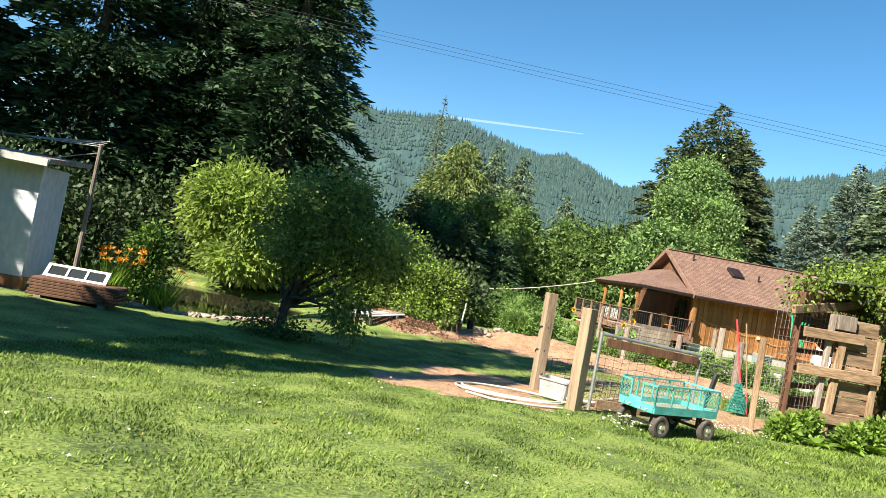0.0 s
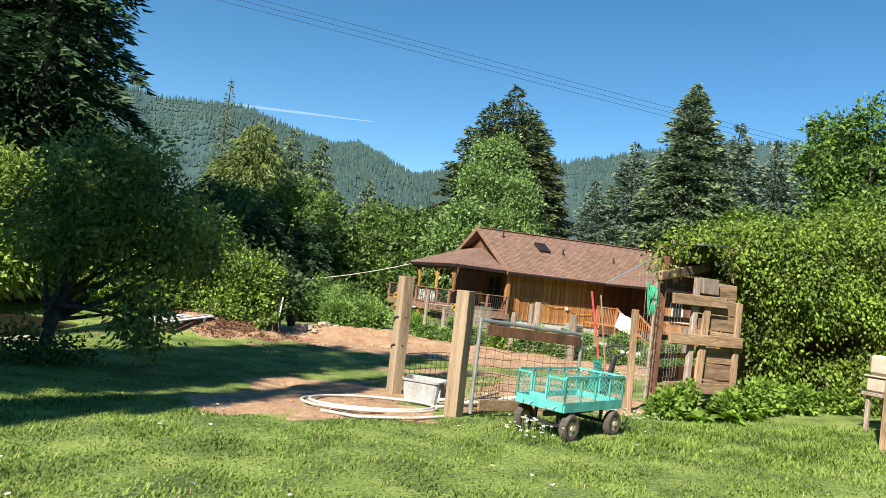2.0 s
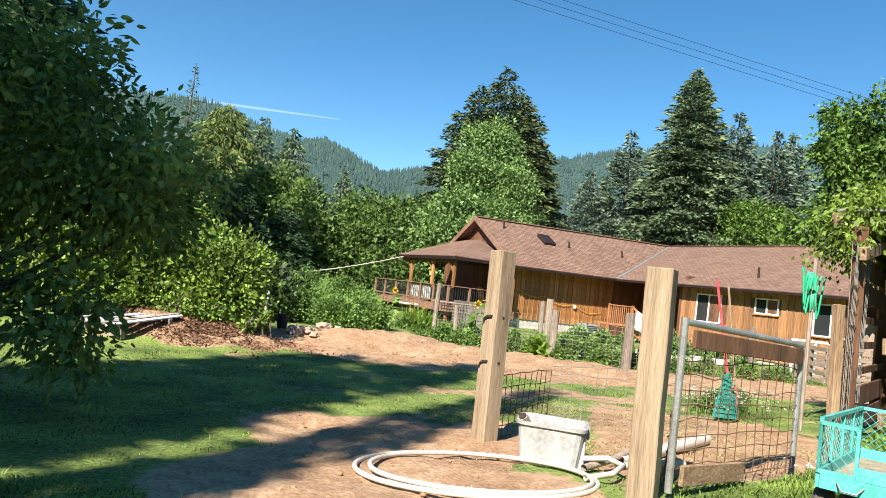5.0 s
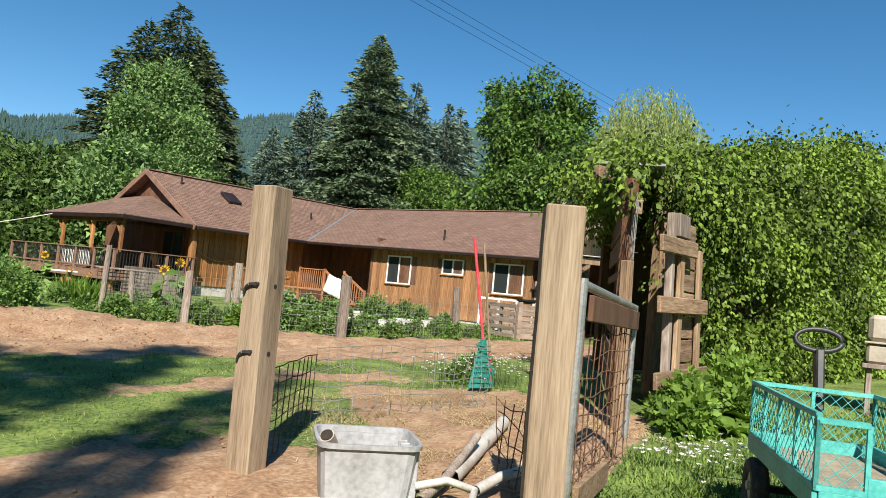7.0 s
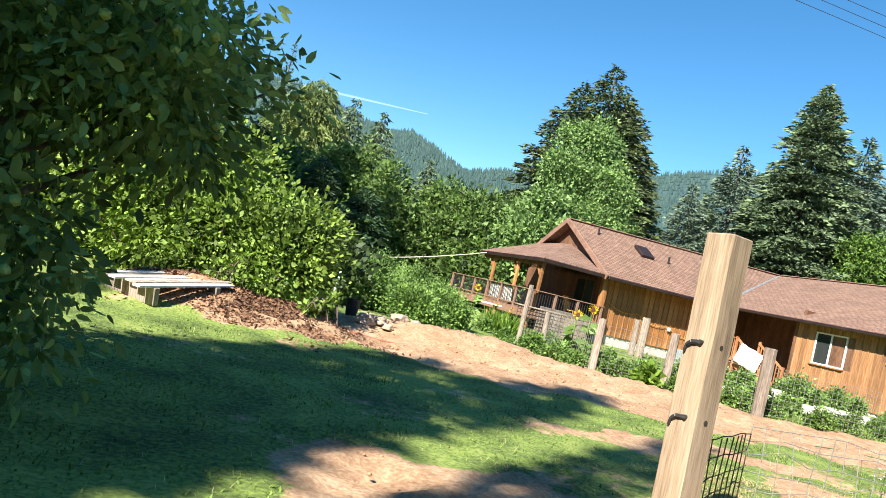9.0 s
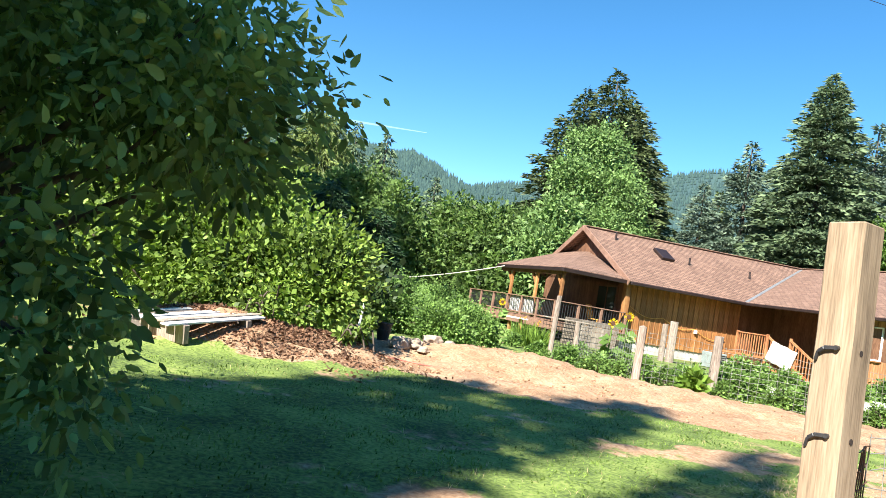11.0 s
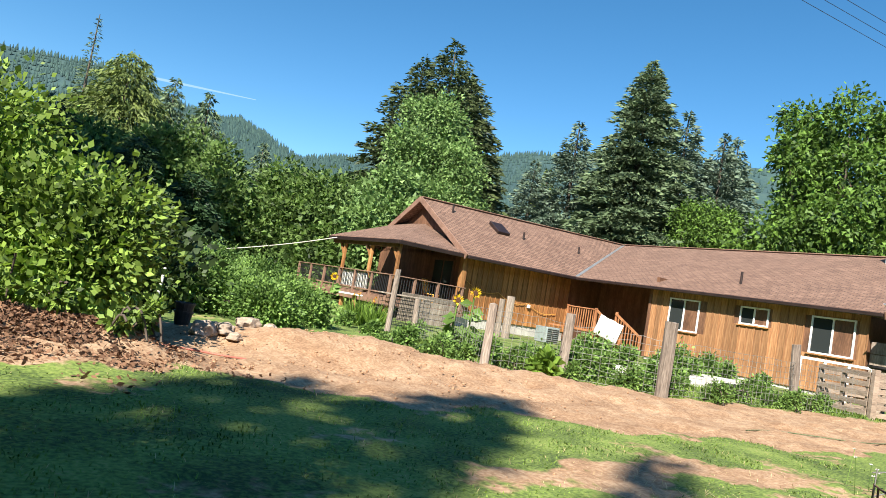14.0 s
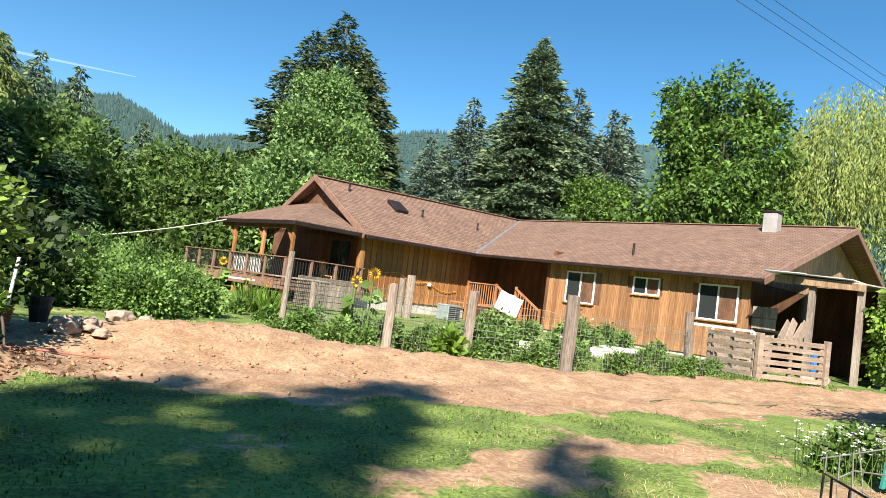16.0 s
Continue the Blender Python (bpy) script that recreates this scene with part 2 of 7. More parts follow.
# ---- mesh helpers ----
def quick(name, V, F):
    V, F = np.asarray(V, np.float32), np.asarray(F, np.int32)
    me = bpy.data.meshes.new(name)
    k = F.shape[1]
    me.vertices.add(len(V))
    me.vertices.foreach_set("co", V.ravel())
    me.loops.add(F.size)
    me.loops.foreach_set("vertex_index", F.ravel())
    me.polygons.add(len(F))
    me.polygons.foreach_set("loop_start", np.arange(0, F.size, k, dtype=np.int32))
    me.update(calc_edges=True)
    return me


def put(name, data, mat, parent=None, label=""):
    """Links a mesh or bmesh as one object, at top level or under its thing."""
    if isinstance(data, bmesh.types.BMesh):
        me = bpy.data.meshes.new(name)
        data.to_mesh(me)
        data.free()
        data = me
    if mat and not data.materials:
        data.materials.append(mat)
    ob = new(name, data)
    if parent:
        ob.parent = parent
    if label:
        tagged(ob, label)
    return ob


def part(name, data, mat, parent, label=""):
    return put(name, data, mat, parent, label)


def thing(name, m, label, category, group="", kind=""):
    e = new(name)
    e.empty_display_size = 0.2
    e.matrix_world = m if isinstance(m, Matrix) else Matrix.Translation(m)
    return tagged(e, label, category, group, kind)


def box(bm, lo, hi, bevel=0.0, m=None):
    lo, hi = Vector(lo), Vector(hi)
    c, s = (lo + hi) / 2, hi - lo
    r = bmesh.ops.create_cube(bm, size=1, matrix=Matrix.Translation(c) @ Matrix.Diagonal((*s, 1)))
    if bevel:
        es = list({e for v in r["verts"] for e in v.link_edges})
        r = bmesh.ops.bevel(bm, geom=es, offset=bevel, segments=1, affect="EDGES")
    if m is not None:
        vs = list({v for f in r["faces"] for v in f.verts}) if bevel else r["verts"]
        bmesh.ops.transform(bm, matrix=m, verts=vs)
    return bm


def beam(bm, a, b, w, h, bevel=0.0, up=(0, 0, 1)):
    """A squared timber from a to b, w wide and h high."""
    a, b = Vector(a), Vector(b)
    d = b - a
    x = d.normalized()
    u = Vector(up)
    if abs(x.dot(u)) > 0.95:
        u = Vector((0, 1, 0))
    y = u.cross(x).normalized()
    z = x.cross(y)
    m = Matrix((x, y, z)).transposed().to_4x4()
    m.translation = (a + b) / 2
    return box(bm, (-d.length / 2, -w / 2, -h / 2), (d.length / 2, w / 2, h / 2), bevel, m)


def rod(bm, a, b, r, n=6, r2=None):
    a, b = Vector(a), Vector(b)
    d = b - a
    m = d.to_track_quat("Z", "Y").to_matrix().to_4x4()
    m.translation = (a + b) / 2
    bmesh.ops.create_cone(bm, cap_ends=True, segments=n, radius1=r, radius2=r if r2 is None else r2, depth=d.length, matrix=m)
    return bm


def B():
    return bmesh.new()


def tube_np(paths, r, k=5):
    """Many thin tubes along lists of points, in one mesh."""
    V, F, o = [], [], 0
    for pts in paths:
        P = np.asarray(pts, float)
        T = np.gradient(P, axis=0)
        T /= np.linalg.norm(T, axis=1)[:, None] + 1e-9
        A = np.cross(T, (0.31, 0.2, 0.93))
        A /= np.linalg.norm(A, axis=1)[:, None] + 1e-9
        C = np.cross(T, A)
        rr = np.broadcast_to(np.asarray(r(len(P)) if callable(r) else r, float), (len(P),))
        for j in range(k):
            a = 2 * math.pi * j / k
            V.append(P + (A * math.cos(a) + C * math.sin(a)) * rr[:, None])
        n = len(P)
        for j in range(k):
            j2 = (j + 1) % k
            i = np.arange(n - 1)
            F.append(np.stack([o + j * n + i, o + j2 * n + i, o + j2 * n + i + 1, o + j * n + i + 1], 1))
        o += n * k
    return np.concatenate(V), np.concatenate(F)


def unit(v):
    return v / (np.linalg.norm(v, axis=-1, keepdims=True) + 1e-9)


def leaf_quads(P, D, S, W, fold=0.0):
    """Pointed leaves: base P, axis D, length S, half width W."""
    n = len(P)
    S, W = np.broadcast_to(S, (n,))[:, None], np.broadcast_to(W, (n,))[:, None]
    side = unit(np.cross(D, rng.normal(size=(n, 3))))
    V = np.stack([P, P + D * S * 0.45 + side * W, P + D * S, P + D * S * 0.45 - side * W], 1).reshape(-1, 3)
    return V, np.arange(4 * n).reshape(n, 4)


def leaf_tris(P, D, S, W):
    """Narrow sprays, one triangle each."""
    n = len(P)
    S, W = np.broadcast_to(S, (n,))[:, None], np.broadcast_to(W, (n,))[:, None]
    side = unit(np.cross(D, rng.normal(size=(n, 3))))
    V = np.stack([P - side * W, P + side * W + D * S * 0.2, P + D * S], 1).reshape(-1, 3)
    return V, np.arange(3 * n).reshape(n, 3)


def broad_leaves(P, D, S, W):
    """Rounder leaves folded along the midrib."""
    n = len(P)
    S, W = np.broadcast_to(S, (n,))[:, None], np.broadcast_to(W, (n,))[:, None]
    side = unit(np.cross(D, rng.normal(size=(n, 3))))
    up = np.cross(side, D)
    c = P + D * S * 0.5 - up * W * 0.35
    tip = P + D * S - up * W * 0.3
    V = np.stack([P, P + D * S * 0.22 + side * W * 0.85, P + D * S * 0.62 + side * W * 0.8, tip, c, P + D * S * 0.62 - side * W * 0.8, P + D * S * 0.22 - side * W * 0.85], 1).reshape(-1, 3)
    b = np.arange(n)[:, None] * 7
    return V, np.concatenate([b + np.array((0, 4, 3, 2, 1)), b + np.array((0, 6, 5, 3, 4))], 0)


def joined(*pairs):
    V, F, o = [], [], 0
    for v, f in pairs:
        V.append(v)
        F.append(np.asarray(f) + o)
        o += len(v)
    return np.concatenate(V), np.concatenate(F)


# ---- plants ----
def trunk_mesh(h, r, lean=0.0, k=8):
    n = 9
    z = np.linspace(0, 1, n)
    P = np.stack([lean * z**1.5 + 0.06 * r * np.sin(z * 9), 0.06 * r * np.cos(z * 7), z * h], 1)
    return tube_np([P], lambda c: r * (1 - 0.88 * np.linspace(0, 1, c)) * (1 + 0.5 * np.exp(-np.linspace(0, 1, c) * 25)), k)


def conifer_mesh(h, r, branches=260, per_m=11, droop=0.25, size=0.42, start=0.06, taper=0.85, hang=0.3, wide=0.16):
    """Whorled boughs with sprays along them."""
    t = start + (1 - start) * rng.random(branches) ** 0.9
    L = r * (1 - t) ** taper * rng.uniform(0.6, 1.12, branches) + 0.12
    az = rng.random(branches) * 2 * math.pi
    cnt = np.maximum(9, (1.75 * L * per_m * (0.8 + L / r)).astype(int))
    bi = np.repeat(np.arange(branches), cnt)
    s = rng.random(len(bi)) ** 0.65
    out = np.stack([np.cos(az), np.sin(az), 0 * az], 1)
    rise = (t - 0.45) * 0.8
    d = L[bi] * s
    P = out[bi] * d[:, None]
    P[:, 2] = t[bi] * h + d * rise[bi] - droop * d * s
    side = np.stack([-out[:, 1], out[:, 0], 0 * az], 1)[bi]
    sp = rng.normal(size=len(bi)) * (0.10 + 0.18 * (1 - s)) * L[bi]
    P += side * sp[:, None]
    P[:, 2] += rng.normal(size=len(bi)) * 0.09 - np.abs(sp) * 0.3
    D = out[bi] * (0.45 + s)[:, None] + side * np.sign(sp)[:, None] * 0.7
    D[:, 2] -= hang * rng.uniform(0.2, 1.6, len(bi))
    D = unit(D + rng.normal(size=D.shape) * 0.25)
    S = 0.8 * size * rng.uniform(0.5, 1.35, len(bi)) * (0.55 + 0.45 * (1 - t[bi]))
    return leaf_tris(P, D, S, S * wide)


def crown_mesh(blobs, clumps, per, leaf, spread=0.45, hang=0.2, wide=0.32, shape=leaf_quads):
    """Leaf clumps thrown over the skins of several uneven blobs."""
    vol = np.array([b[3] * b[4] + b[4] * b[5] for b in blobs], float)
    pick = rng.choice(len(blobs), clumps, p=vol / vol.sum())
    Bq = np.array(blobs, float)[pick]
    n = unit(rng.normal(size=(clumps, 3)))
    rad = rng.random(clumps) ** 0.3
    C = Bq[:, :3] + n * Bq[:, 3:6] * (rad * rng.uniform(0.82, 1.12, clumps))[:, None]
    ci = np.repeat(np.arange(clumps), per)
    off = rng.normal(size=(len(ci), 3)) * spread * 0.5
    P = C[ci] + off
    D = unit(n[ci] * 0.5 + unit(off) * 0.8 + rng.normal(size=off.shape) * 0.5 - np.array((0, 0, hang)))
    S = leaf * rng.uniform(0.6, 1.3, len(ci))
    return shape(P, D, S, S * wide)


def limbs_mesh(h, blobs, r, fork=0.35):
    paths = []
    for b in blobs:
        e = np.array(b[:3], float)
        s = np.array((0, 0, h * fork * (0.7 + 0.5 * rng.random())))
        k = np.linspace(0, 1, 7)[:, None]
        mid = (s + e) / 2 + rng.normal(size=3) * 0.12 * np.linalg.norm(e - s)
        paths.append((1 - k) ** 2 * s + 2 * k * (1 - k) * mid + k**2 * e)
    return tube_np(paths, lambda c: r * np.linspace(1, 0.15, c), 6)


def tree(name, at, label, trunk, crown, leafmat, limbs=None, category="tree", group=""):
    e = thing(name, Matrix.Translation(at), label, category, group)
    part("trunk", quick("trunk", *trunk), M_BARK, e)
    if limbs is not None:
        part("branching", quick("branching", *limbs), M_BARK, e)
    part("crown", quick("crown", *crown), leafmat, e)
    return e


def leaf_clump(name, at, blobs, clumps, per, leaf, mat, label, category="shrub", spread=0.3, stems=8, group="", wide=0.32, hang=0.1):
    """A bush: thin stems and leaf clumps."""
    e = thing(name, Matrix.Translation(at), label, category, group)
    paths = []
    for i in range(stems):
        b = blobs[i % len(blobs)]
        tip = np.array(b[:3]) + rng.normal(size=3) * np.array(b[3:6]) * 0.4
        k = np.linspace(0, 1, 5)[:, None]
        root = np.array((b[0] * 0.6 + rng.normal() * 0.1, b[1] * 0.6 + rng.normal() * 0.1, -0.05))
        paths.append(root * (1 - k) + tip * k + np.array((0, 0, 0.15)) * np.sin(k * 3.1))
    tagged(part("stem", quick("stem", *tube_np(paths, 0.014, 4)), M_BARK, e), kind="stuff")
    part("foliage", quick("foliage", *crown_mesh(blobs, clumps, per, leaf, spread, hang, wide)), mat, e)
    return e


# ---- ground ----
def smooth(a, b, t):
    k = np.clip((t - a) / (b - a), 0, 1)
    return k * k * (3 - 2 * k)


def road_near(x):
    return 18.2 + 0.06 * x + 0.6 * np.exp(-((x + 2.2) / 1.4) ** 2)


def road_far(x):
    return 19.5 + 0.28 * np.clip(x - 0.5, 0, 12)


def ground_z(x, y):
    x, y = np.asarray(x, float), np.asarray(y, float)
    g = np.interp(y, (-40, -1, 2, 4, 7, 10, 12, 15, 20, 30, 60, 300), (1.4, 0.5, 0.36, 0.23, 0.08, -0.01, -0.13, -0.15, -0.14, -0.12, -0.1, 0.5))
    g = g + 0.035 * np.clip(x - 1.2, -3, 3) * (1 - smooth(12, 17, y))
    g = g + 0.055 * np.clip(x - 5.5, 0, 8) * (1 - smooth(15, 22, y))
    # dirt bank between the road and the fence
    g = g + 0.32 * np.exp(-((x - 0.6) / 1.9) ** 2 - ((y - 21.6) / 0.95) ** 2) + 0.14 * np.exp(-((x - 4.0) / 2.6) ** 2 - ((y - 21.9) / 0.8) ** 2)
    # heap of earth beside the road
    g = g + 0.45 * np.exp(-((x + 3.5) / 1.4) ** 2 - ((y - 18.6) / 0.9) ** 2) + 0.22 * np.exp(-((x + 1.9) / 0.7) ** 2 - ((y - 19.1) / 0.5) ** 2)
    # pond bed
    g = g - 0.75 * np.exp(-(((x + 9.8) / 3.6) ** 4) - ((y - 17.2) / 3.6) ** 4)
    return g


def dirt_amount(x, y):
    """1 on bare soil, 0 on grass."""
    wob = 0.22 * np.sin(x * 2.1 + y) + 0.15 * np.sin(x * 5.3 - y * 2.7) + 0.1 * np.sin(y * 6.1 + 2 * x)
    yy = y + wob
    road = smooth(-3.4, -2.4, x) * smooth(-0.1, 0.15, yy - road_near(x)) * (1 - smooth(3.2, 4.2, yy - road_far(x) + 2.3 * smooth(3.5, 7.0, x)))
    pad = 1 - smooth(0.75, 1.1, np.sqrt(((x - 0.3) / 1.7) ** 2 + ((yy - 10.75) / 1.35) ** 2))
    pad2 = 1 - smooth(0.75, 1.15, np.sqrt(((x - 0.5) / 1.6) ** 2 + ((yy - 12.6) / 1.1) ** 2))
    pen = smooth(-0.2, 0.3, x - 1.9 - 0.35 * (y - 11)) * smooth(10.9, 11.5, yy) * (1 - smooth(15.2, 16.4, yy)) * (1 - smooth(5.6, 6.6, x)) * smooth(0.0, 0.35, y - 10.5 - 0.62 * (x - 2.3))
    heap = np.exp(-((x + 3.1) / 1.5) ** 2 - ((yy - 18.4) / 1.3) ** 2) + np.exp(-((x + 1.9) / 1.0) ** 2 - ((yy - 19.1) / 0.7) ** 2)
    strip = 0.75 * (1 - smooth(0.5, 1.1, np.abs(yy - 15.3 - 0.35 * x) / 0.5)) * smooth(0.4, 1.6, x) * (1 - smooth(4.5, 6, x))
    bare = 0.42 * smooth(0.4, 0.7, np.sin(1.9 * x + 0.8 * y) * np.sin(2.4 * y - 0.7 * x) + 0.25 * np.sin(5.1 * x + 1.3) * np.sin(4.3 * y)) * smooth(11.5, 14, y)
    return np.clip(np.maximum.reduce([bare, road, pad, pad2, pen, smooth(0.3, 0.6, heap), strip]), 0, 1)


def build_ground():
    xs = np.concatenate([[-3000, -1200, -500, -220, -110, -60, -38, -26, -19], np.arange(-15, 24.01, 0.16), [28, 36, 50, 80, 150, 300, 600, 1200, 3000]])
    ys = np.concatenate([[-2500, -900, -300, -100, -40, -18, -8], np.arange(-4, 30.01, 0.16), [33, 38, 46, 60, 85, 130, 220, 400, 800, 1500, 3000]])
    X, Y = np.meshgrid(xs, ys)
    Z = ground_z(X, Y)
    dm = dirt_amount(X, Y)
    near = (X > -15) & (X < 24) & (Y > -4) & (Y < 30)
    Z = Z + near * (0.012 * rng.normal(size=Z.shape) * (0.3 + dm) + 0.02 * np.sin(X * 3.3 + 1.7 * Y) * np.sin(Y * 2.3 - X) * (0.3 + dm))
    rough = near * dm * smooth(20.2, 21.0, Y) * 0.016 + near * dm * 0.008
    for wx, wy, ph in ((7.1, 5.3, 0.3), (-4.9, 9.7, 1.9), (11.3, -3.1, 4.0), (3.7, 12.9, 2.6)):
        Z = Z + rough * 0.5 * np.sin(wx * X + wy * Y + ph + 1.3 * np.sin(2.3 * X - 1.7 * Y))
    # wheel ruts along the road
    for off in (0.55, 1.75):
        Z = Z - near * 0.035 * np.exp(-((Y - road_near(X) - off) / 0.22) ** 2) * dm
    V = np.stack([X, Y, Z], -1).reshape(-1, 3)
    nx, ny = len(xs), len(ys)
    i = np.arange(nx * ny).reshape(ny, nx)
    F = np.stack([i[:-1, :-1], i[:-1, 1:], i[1:, 1:], i[1:, :-1]], -1).reshape(-1, 4)
    me = quick("ground", V, F)
    at = me.attributes.new("soil", "FLOAT", "POINT")
    at.data.foreach_set("value", dm.ravel().astype(np.float32))
    me.polygons.foreach_set("use_smooth", np.ones(len(F), bool))
    m, n, l, p = nodes_of("grass_and_soil")
    co = n.new("ShaderNodeTexCoord")
    a = n.new("ShaderNodeAttribute")
    a.attribute_name = "soil"
    n1, n2, n3 = (n.new("ShaderNodeTexNoise") for _ in range(3))
    for q, s, dt in ((n1, 1.3, 5), (n2, 28, 4), (n3, 6, 5)):
        q.inputs["Scale"].default_value, q.inputs["Detail"].default_value = s, dt
        l.new(co.outputs["Object"], q.inputs["Vector"])
    grass = ramp(n, ((0.38, (0.035, 0.06, 0.01)), (0.5, (0.12, 0.172, 0.03)), (0.59, (0.2, 0.265, 0.05)), (0.7, (0.3, 0.24, 0.11))))
    soil = ramp(n, ((0.37, (0.2, 0.108, 0.055)), (0.5, (0.325, 0.197, 0.109)), (0.62, (0.455, 0.315, 0.195))))
    mg = n.new("ShaderNodeMath")
    mg.operation = "MULTIPLY_ADD"
    mg.inputs[1].default_value = 0.5
    hm = n.new("ShaderNodeMath")
    hm.operation = "MULTIPLY"
    hm.inputs[1].default_value = 0.5
    l.new(n1.outputs[0], hm.inputs[0])
    l.new(n2.outputs[0], mg.inputs[0])
    l.new(hm.outputs[0], mg.inputs[2])
    l.new(mg.outputs[0], grass.inputs[0])
    ms = n.new("ShaderNodeMath")
    ms.operation = "MULTIPLY_ADD"
    ms.inputs[1].default_value = 0.5
    h3 = n.new("ShaderNodeMath")
    h3.operation = "MULTIPLY_ADD"
    h3.inputs[1].default_value = 0.28
    hs3 = n.new("ShaderNodeMath")
    hs3.operation = "MULTIPLY"
    hs3.inputs[1].default_value = 0.3
    l.new(n1.outputs[0], hs3.inputs[0])
    l.new(n3.outputs[0], h3.inputs[0])
    l.new(hs3.outputs[0], h3.inputs[2])
    ms.inputs[1].default_value = 0.42
    l.new(n2.outputs[0], ms.inputs[0])
    l.new(h3.outputs[0], ms.inputs[2])
    l.new(ms.outputs[0], soil.inputs[0])
    edge = n.new("ShaderNodeMath")
    edge.operation = "MULTIPLY_ADD"
    edge.inputs[1].default_value = 1.1
    edge.inputs[2].default_value = -0.55
    l.new(n3.outputs[0], edge.inputs[0])
    sm = n.new("ShaderNodeMath")
    l.new(a.outputs["Fac"], sm.inputs[0])
    l.new(edge.outputs[0], sm.inputs[1])
    st = n.new("ShaderNodeMapRange")
    st.inputs["From Min"].default_value, st.inputs["From Max"].default_value = 0.4, 0.6
    l.new(sm.outputs[0], st.inputs[0])
    mx = n.new("ShaderNodeMixRGB")
    l.new(st.outputs[0], mx.inputs[0])
    l.new(grass.outputs[0], mx.inputs[1])
    l.new(soil.outputs[0], mx.inputs[2])
    l.new(mx.outputs[0], p.inputs["Base Color"])
    p.inputs["Roughness"].default_value = 0.95
    bp = n.new("ShaderNodeBump")
    bp.inputs["Strength"].default_value, bp.inputs["Distance"].default_value = 0.7, 0.035
    l.new(mg.outputs[0], bp.inputs["Height"])
    l.new(bp.outputs[0], p.inputs["Normal"])
    tagged(put("ground", me, m), "lawn and bare reddish soil sloping to the yard", "ground", kind="structure")


build_ground()


def gz(x, y):
    return float(ground_z(x, y))


# ---- far hills ----
def ridge(name, pts, depth, foot, label, cells=240):
    """A wooded ridge whose crest follows a few bearings and heights."""
    px_ = np.array([p[0] for p in pts], float)
    py_ = np.array([p[1] for p in pts], float)
    pz_ = np.array([p[2] for p in pts], float)
    k = np.linspace(0, 1, cells)
    src = np.linspace(0, 1, len(pts))
    cx, cy, cz = (np.interp(k, src, q) for q in (px_, py_, pz_))
    rows = 46
    V = []
    for j in range(rows):
        s = j / (rows - 1)
        pull = 1 - s * depth
        z = cz * (1 - s) ** 1.25 + foot * s
        bump = np.array([noise.noise(Vector((x / 45, s * 7, 3.1))) + 0.5 * noise.noise(Vector((x / 17, s * 16, 1.1))) for x in cx])
        V.append(np.stack([cx * pull, cy * pull, z + bump * 12 * math.sin(math.pi * min(1, s * 1.15 + 0.02))], 1))
    V = np.array(V)
    i = np.arange(rows * cells).reshape(rows, cells)
    F = np.stack([i[:-1, :-1], i[1:, :-1], i[1:, 1:], i[:-1, 1:]], -1).reshape(-1, 4)
    # distance haze is put into the base colour as a blue-green tint
    m = rough_mat(name + "_haze_tint_woods", (0.02, 0.048, 0.052), (0.03, 0.066, 0.066), (0.05, 0.09, 0.075), 0.02, 0.25, (1, 1, 1), 1.0, 0.0)
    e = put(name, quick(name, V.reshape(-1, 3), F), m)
    tagged(e, label, "hill", kind="structure")
    # its trees, with the same haze tint in their colour
    nt = 12000
    a, b = rng.random(nt) * (cells - 2), rng.random(nt) ** 1.3 * (rows - 2)
    P = V[b.astype(int), a.astype(int)] + (V[b.astype(int), a.astype(int) + 1] - V[b.astype(int), a.astype(int)]) * (a % 1)[:, None]
    H = rng.uniform(3, 6.5, nt) * (1 if cy.max() < 900 else 1.7)
    ang = np.linspace(0, 2 * math.pi, 6)[:-1]
    ring = np.stack([np.cos(ang), np.sin(ang), 0 * ang], 1)
    base = P[:, None, :] + ring[None] * (H * 0.22)[:, None, None]
    tip = P + np.stack([0 * H, 0 * H, H], 1)
    VV = np.concatenate([base, tip[:, None, :]], 1).reshape(-1, 3)
    o = np.arange(nt)[:, None, None] * 6
    fj = np.array([(j, (j + 1) % 5, 5) for j in range(5)])
    FF = (o + fj[None]).reshape(-1, 3)
    tagged(put(name + "_trees", quick(name + "_trees", VV, FF), leaf_mat(name + "_haze_tint_firs", (0.018, 0.042, 0.046), (0.05, 0.09, 0.075), 0.0, 0.95)), "distant dark green conifer woods on the hillside, tinted blue for haze", "woods", kind="stuff")


ridge("hill_left", ((-520, 560, 150), (-330, 600, 150), (-205, 616, 134), (-137, 610, 135), (-86, 606, 118), (-55, 604, 111), (-36, 602, 115), (-15, 600, 107), (16, 598, 92), (60, 590, 60), (130, 560, 20)), 0.45, 5, "steep wooded mountain flank with blue haze in its colour")
ridge("hill_right", ((-150, 1180, 160), (-40, 1185, 172), (30, 1190, 186), (110, 1180, 204), (307, 1165, 243), (430, 1150, 275), (600, 1080, 300), (900, 900, 300), (1200, 500, 250)), 0.5, 10, "long wooded ridge with blue haze in its colour")

# ---- house ----
UA = radians(20)
U3, N3 = Vector((math.cos(UA), math.sin(UA), 0)), Vector((-math.sin(UA), math.cos(UA), 0))
HE = Vector((7.78, 38.96, 0))
house = thing("house", Matrix.Translation((HE.x, HE.y, -0.12)), "single-storey L-shaped house with brown shingle roof and stained wood siding", "house")
HM = Matrix.Translation((0, 0, 0)) @ Matrix.Rotation(UA, 4, "Z")
# in the house's own frame: x along the left wing's eave, y back, z up from the yard
JS, VS, RB, RO = 6.58, 14.56, 4.37, 7.98
ZE, ZR = 3.16, 5.78
WE = 13.4


